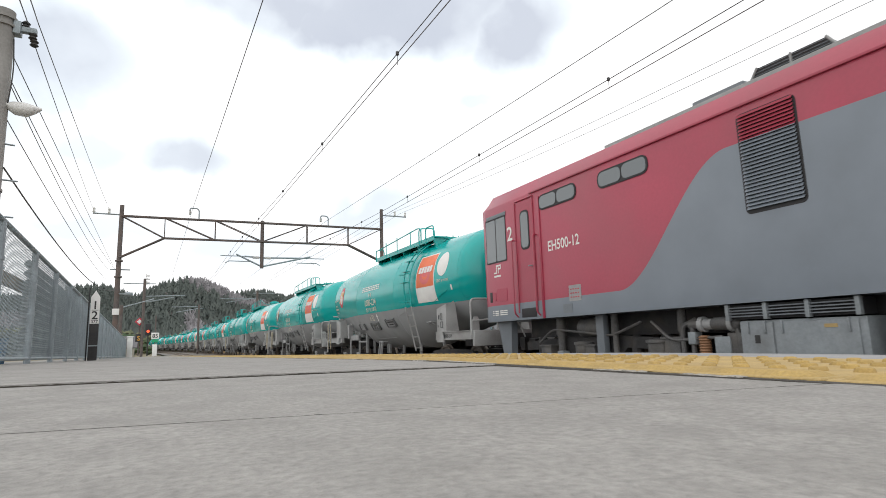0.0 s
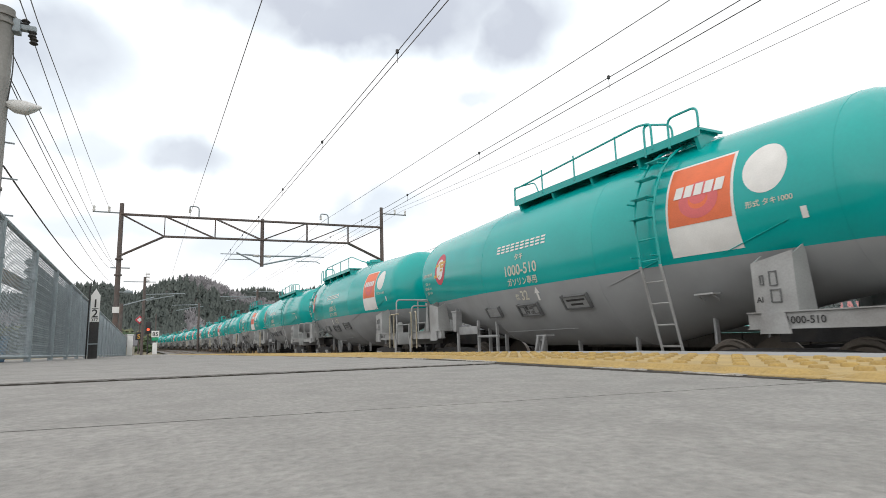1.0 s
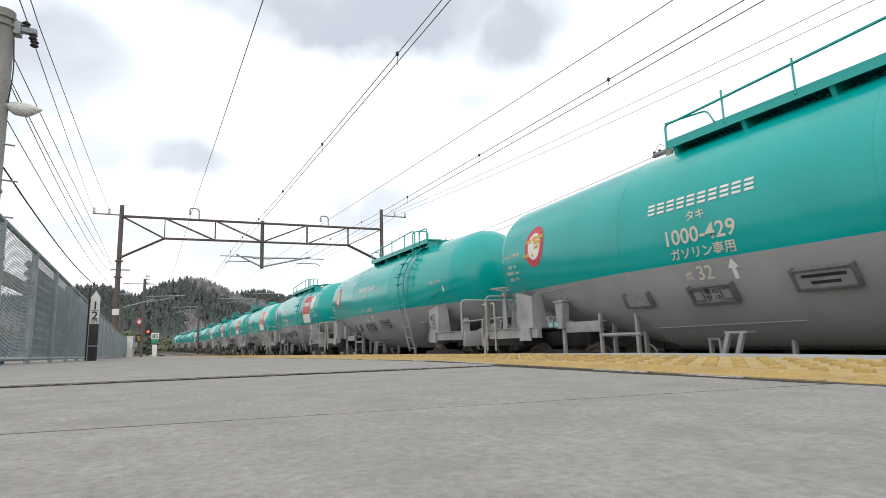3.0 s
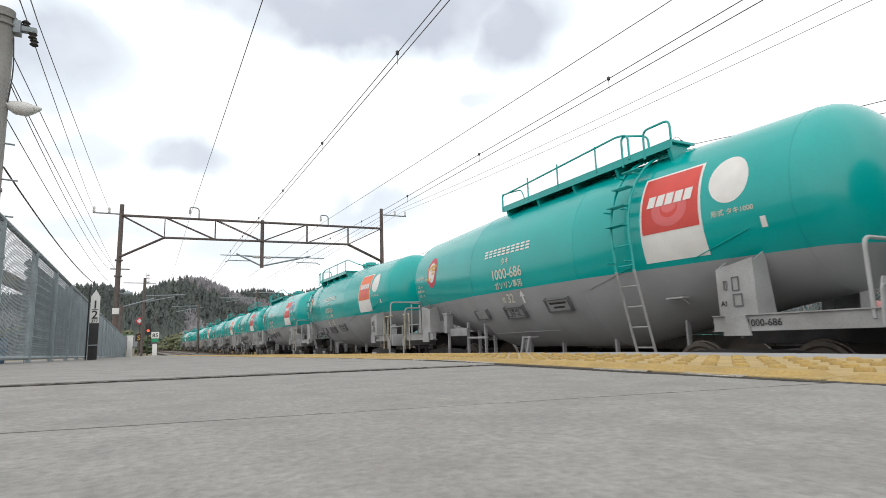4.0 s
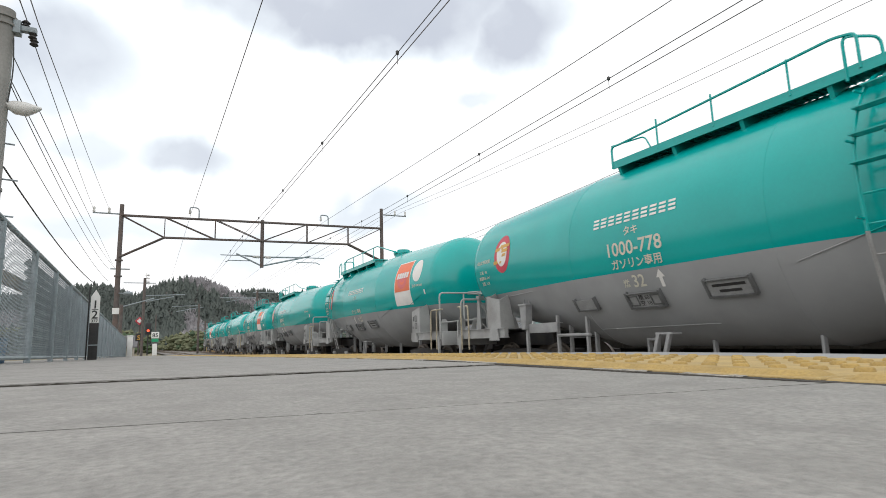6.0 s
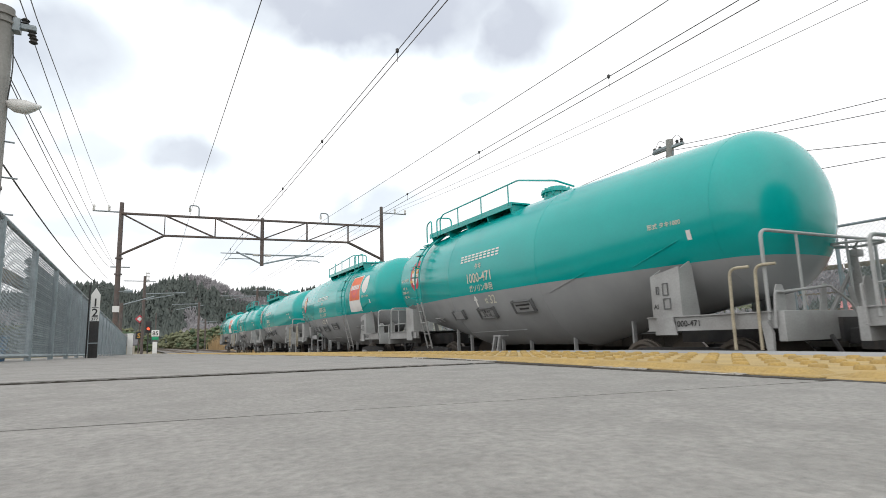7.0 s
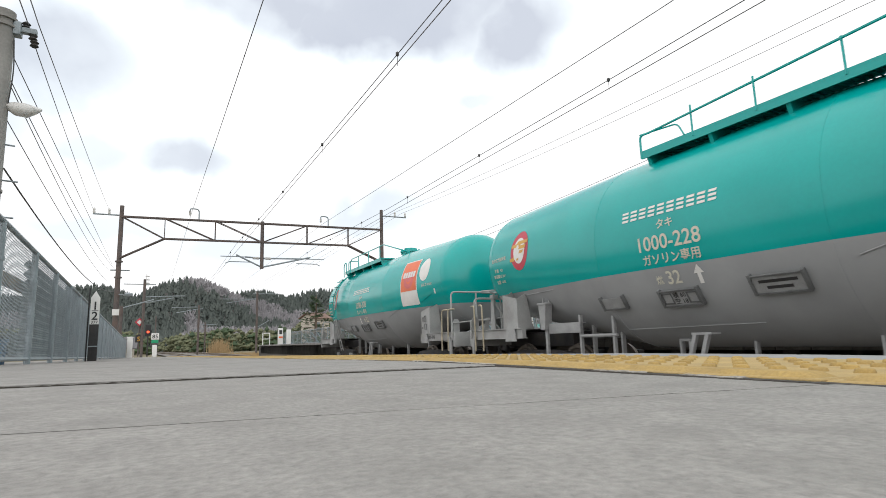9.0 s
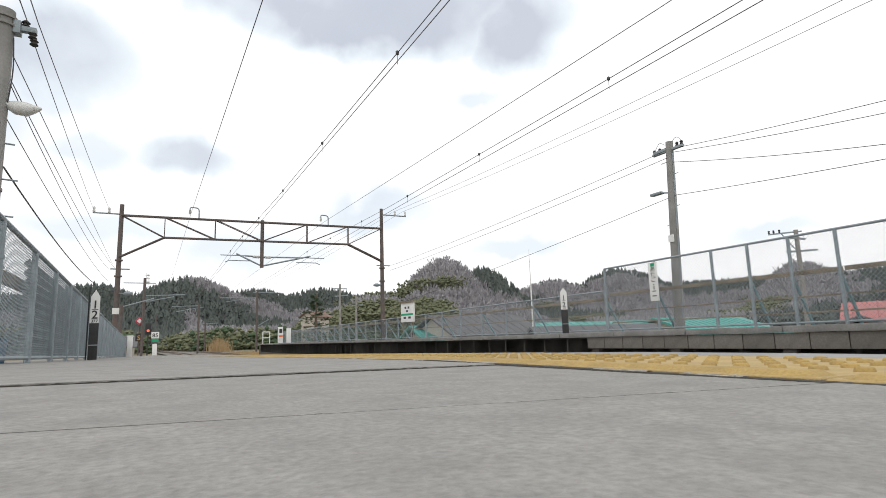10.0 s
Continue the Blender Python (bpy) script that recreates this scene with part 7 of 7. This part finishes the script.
                lathe(bm, [(s * -0.05, 0.1), (s * -0.05, 0.6), (s * -0.02, 0.57), (s * 0.06, 0.56), (s * 0.06, 0.48), (s * 0.02, 0.46), (s * 0.06, 0.1)], "x", 32)
                part("wheel", bm, M_WHEEL, b, at=pose(xx, yy, 0.56))
        # Added dark blocks close the view through and fill the shaded void between wheels.
        for yy in (-1.25, 1.25):
            bm = bmesh.new()
            box(bm, -0.48, 0.48, yy - 0.52, yy + 0.52, 0.2, 0.98, 0.06)
            part("void_block", bm, M_DARK, b)
    bm = bmesh.new()
    box(bm, -0.9, 0.9, 0.3, E - 0.9, 1.0, 1.36)
    part("underframe", bm, M_DARK, loco)
    for y, r in ((E - 2.15, 0.07), (E - 3.55, 0.05), (E - 4.9, 0.05)):
        bm = bmesh.new()
        lathe(bm, [(0.5, r), (0.62, r * 1.5), (0.7, r), (1.0, r), (1.05, r * 1.4), (1.36, r * 1.2)], "z", 12, (-1.12, y, 0))
        part("damper", bm, M_GEAR, loco)
    bm = bmesh.new()
    lathe(bm, [(E - 3.3, 0.1), (E - 3.25, 0.17), (E - 2.65, 0.17), (E - 2.6, 0.1)], "y", 16, (-1.0, 0, 1.15))
    part("air_reservoir", bm, M_GEAR, loco)
    bm = bmesh.new()
    lathe(bm, [(E - 5.9, 0.04), (E - 5.85, 0.09), (E - 5.5, 0.09), (E - 5.45, 0.06), (E - 5.1, 0.06)], "y", 14, (-1.2, 0, 1.12))
    box(bm, -1.25, -1.0, E - 5.95, E - 5.7, 0.7, 1.0, 0.02)
    part("brake_cylinder", bm, M_GEAR, loco)
    for y0, y1, z0, z1 in ((E - 1.9, E - 1.6, 0.55, 0.85), (E - 3.1, E - 2.7, 0.6, 0.85), (E - 4.9, E - 4.6, 0.55, 0.95)):
        bm = bmesh.new()
        box(bm, -1.2, -0.95, y0, y1, z0, z1, 0.02)
        box(bm, -1.22, -0.93, y0 - 0.04, y1 + 0.04, z1 - 0.02, z1 + 0.01)
        part("sand_box", bm, M_GEAR, loco)
    bm = bmesh.new()
    for pts in ([(-1.15, E - 1.5, 0.9), (-1.2, E - 2.0, 1.15), (-1.15, E - 3.5, 1.0), (-1.2, E - 4.2, 1.2)], [(-1.2, E - 4.4, 1.2), (-1.25, E - 4.8, 0.9), (-1.2, E - 5.6, 0.95)], [(-1.1, E - 2.0, 0.62), (-1.1, E - 4.8, 0.62)]):
        tube(bm, bent(pts, 0.15), 0.022, 6)
    part("brake_pipe", bm, M_GEAR, loco)
    # windscreen and rear face
    bm = bmesh.new()
    box(bm, -1.1, 1.1, END - 0.32, END - 0.1, 2.75, 3.4)
    part("windscreen", bm, M_GLASS, loco, "dark windscreen")
    bm = bmesh.new()
    box(bm, -0.12, 0.12, END - 0.3, END + 0.2, 0.78, 0.98, 0.03)
    part("coupler", bm, M_DARK, loco)
    return loco


def bogie_frame_loco():
    bm = bmesh.new()
    for x in (-0.95, 0.95):
        prism(bm, [(-2.0, 0.75), (-0.8, 0.8), (-0.6, 0.6), (0.6, 0.6), (0.8, 0.8), (2.0, 0.75), (2.0, 0.92), (0.6, 1.0), (-0.6, 1.0), (-2.0, 0.92)], x - 0.08, x + 0.08)
        for y in (-1.25, 1.25):
            box(bm, x - 0.12, x + 0.12, y - 0.16, y + 0.16, 0.4, 0.72, 0.03)
            for k in (-0.3, 0.3):
                lathe(bm, [(0.62, 0.07), (0.66, 0.1), (0.95, 0.1), (1.0, 0.06)], "z", 10, (x, y + k, 0))
    for y in (-1.25, 1.25):
        tube(bm, [(-0.7, y, 0.56), (0.7, y, 0.56)], 0.1, 12)
    box(bm, -0.9, 0.9, -0.4, 0.4, 0.6, 1.0)
    return bm


# ---- movement ----
def vehicle_pose(s, half):
    xa, ya, _ = track_point(s - half)
    xb, yb, _ = track_point(s + half)
    return pose((xa + xb) / 2, (ya + yb) / 2, RAIL, 0, 0, math.degrees(math.atan2(-(xb - xa), yb - ya)))


# Small leads and lags of the train, in metres, against its steady speed.
LAG = ((0.0, 0.0), (1.2, 0.0), (2.0, 0.06), (2.7, 0.07), (3.8, 0.11), (4.5, 0.14), (5.0, 0.12), (5.4, 0.1), (5.5, 0.85), (5.7, 0.88), (6.8, 0.86), (7.0, 0.86), (7.2, 0.05), (8.0, 0.05), (8.5, -0.06),
       (9.0, -0.16), (9.5, -0.2), (10.0, -0.2))


def lag(t):
    for (a, va), (b, vb) in zip(LAG, LAG[1:]):
        if t <= b:
            return va + (vb - va) * (t - a) / (b - a)
    return LAG[-1][1]


def motions():
    steps = sorted({round(0.5 * k, 2) for k in range(21)} | {t for t, _ in LAG} | {5.3, 5.6, 7.1, 7.3})
    for i, w in enumerate(wagons):
        walk(w, [(t, vehicle_pose(17.8 + WAGON * i - SPEED * t + lag(t), 4.35)) for t in steps])
    walk(loco, [(t, pose(FAR_TRACK, 10.64 - 12.3 - SPEED * t + lag(t), RAIL)) for t in steps])


wagons = build_train()
loco = build_loco()
motions()
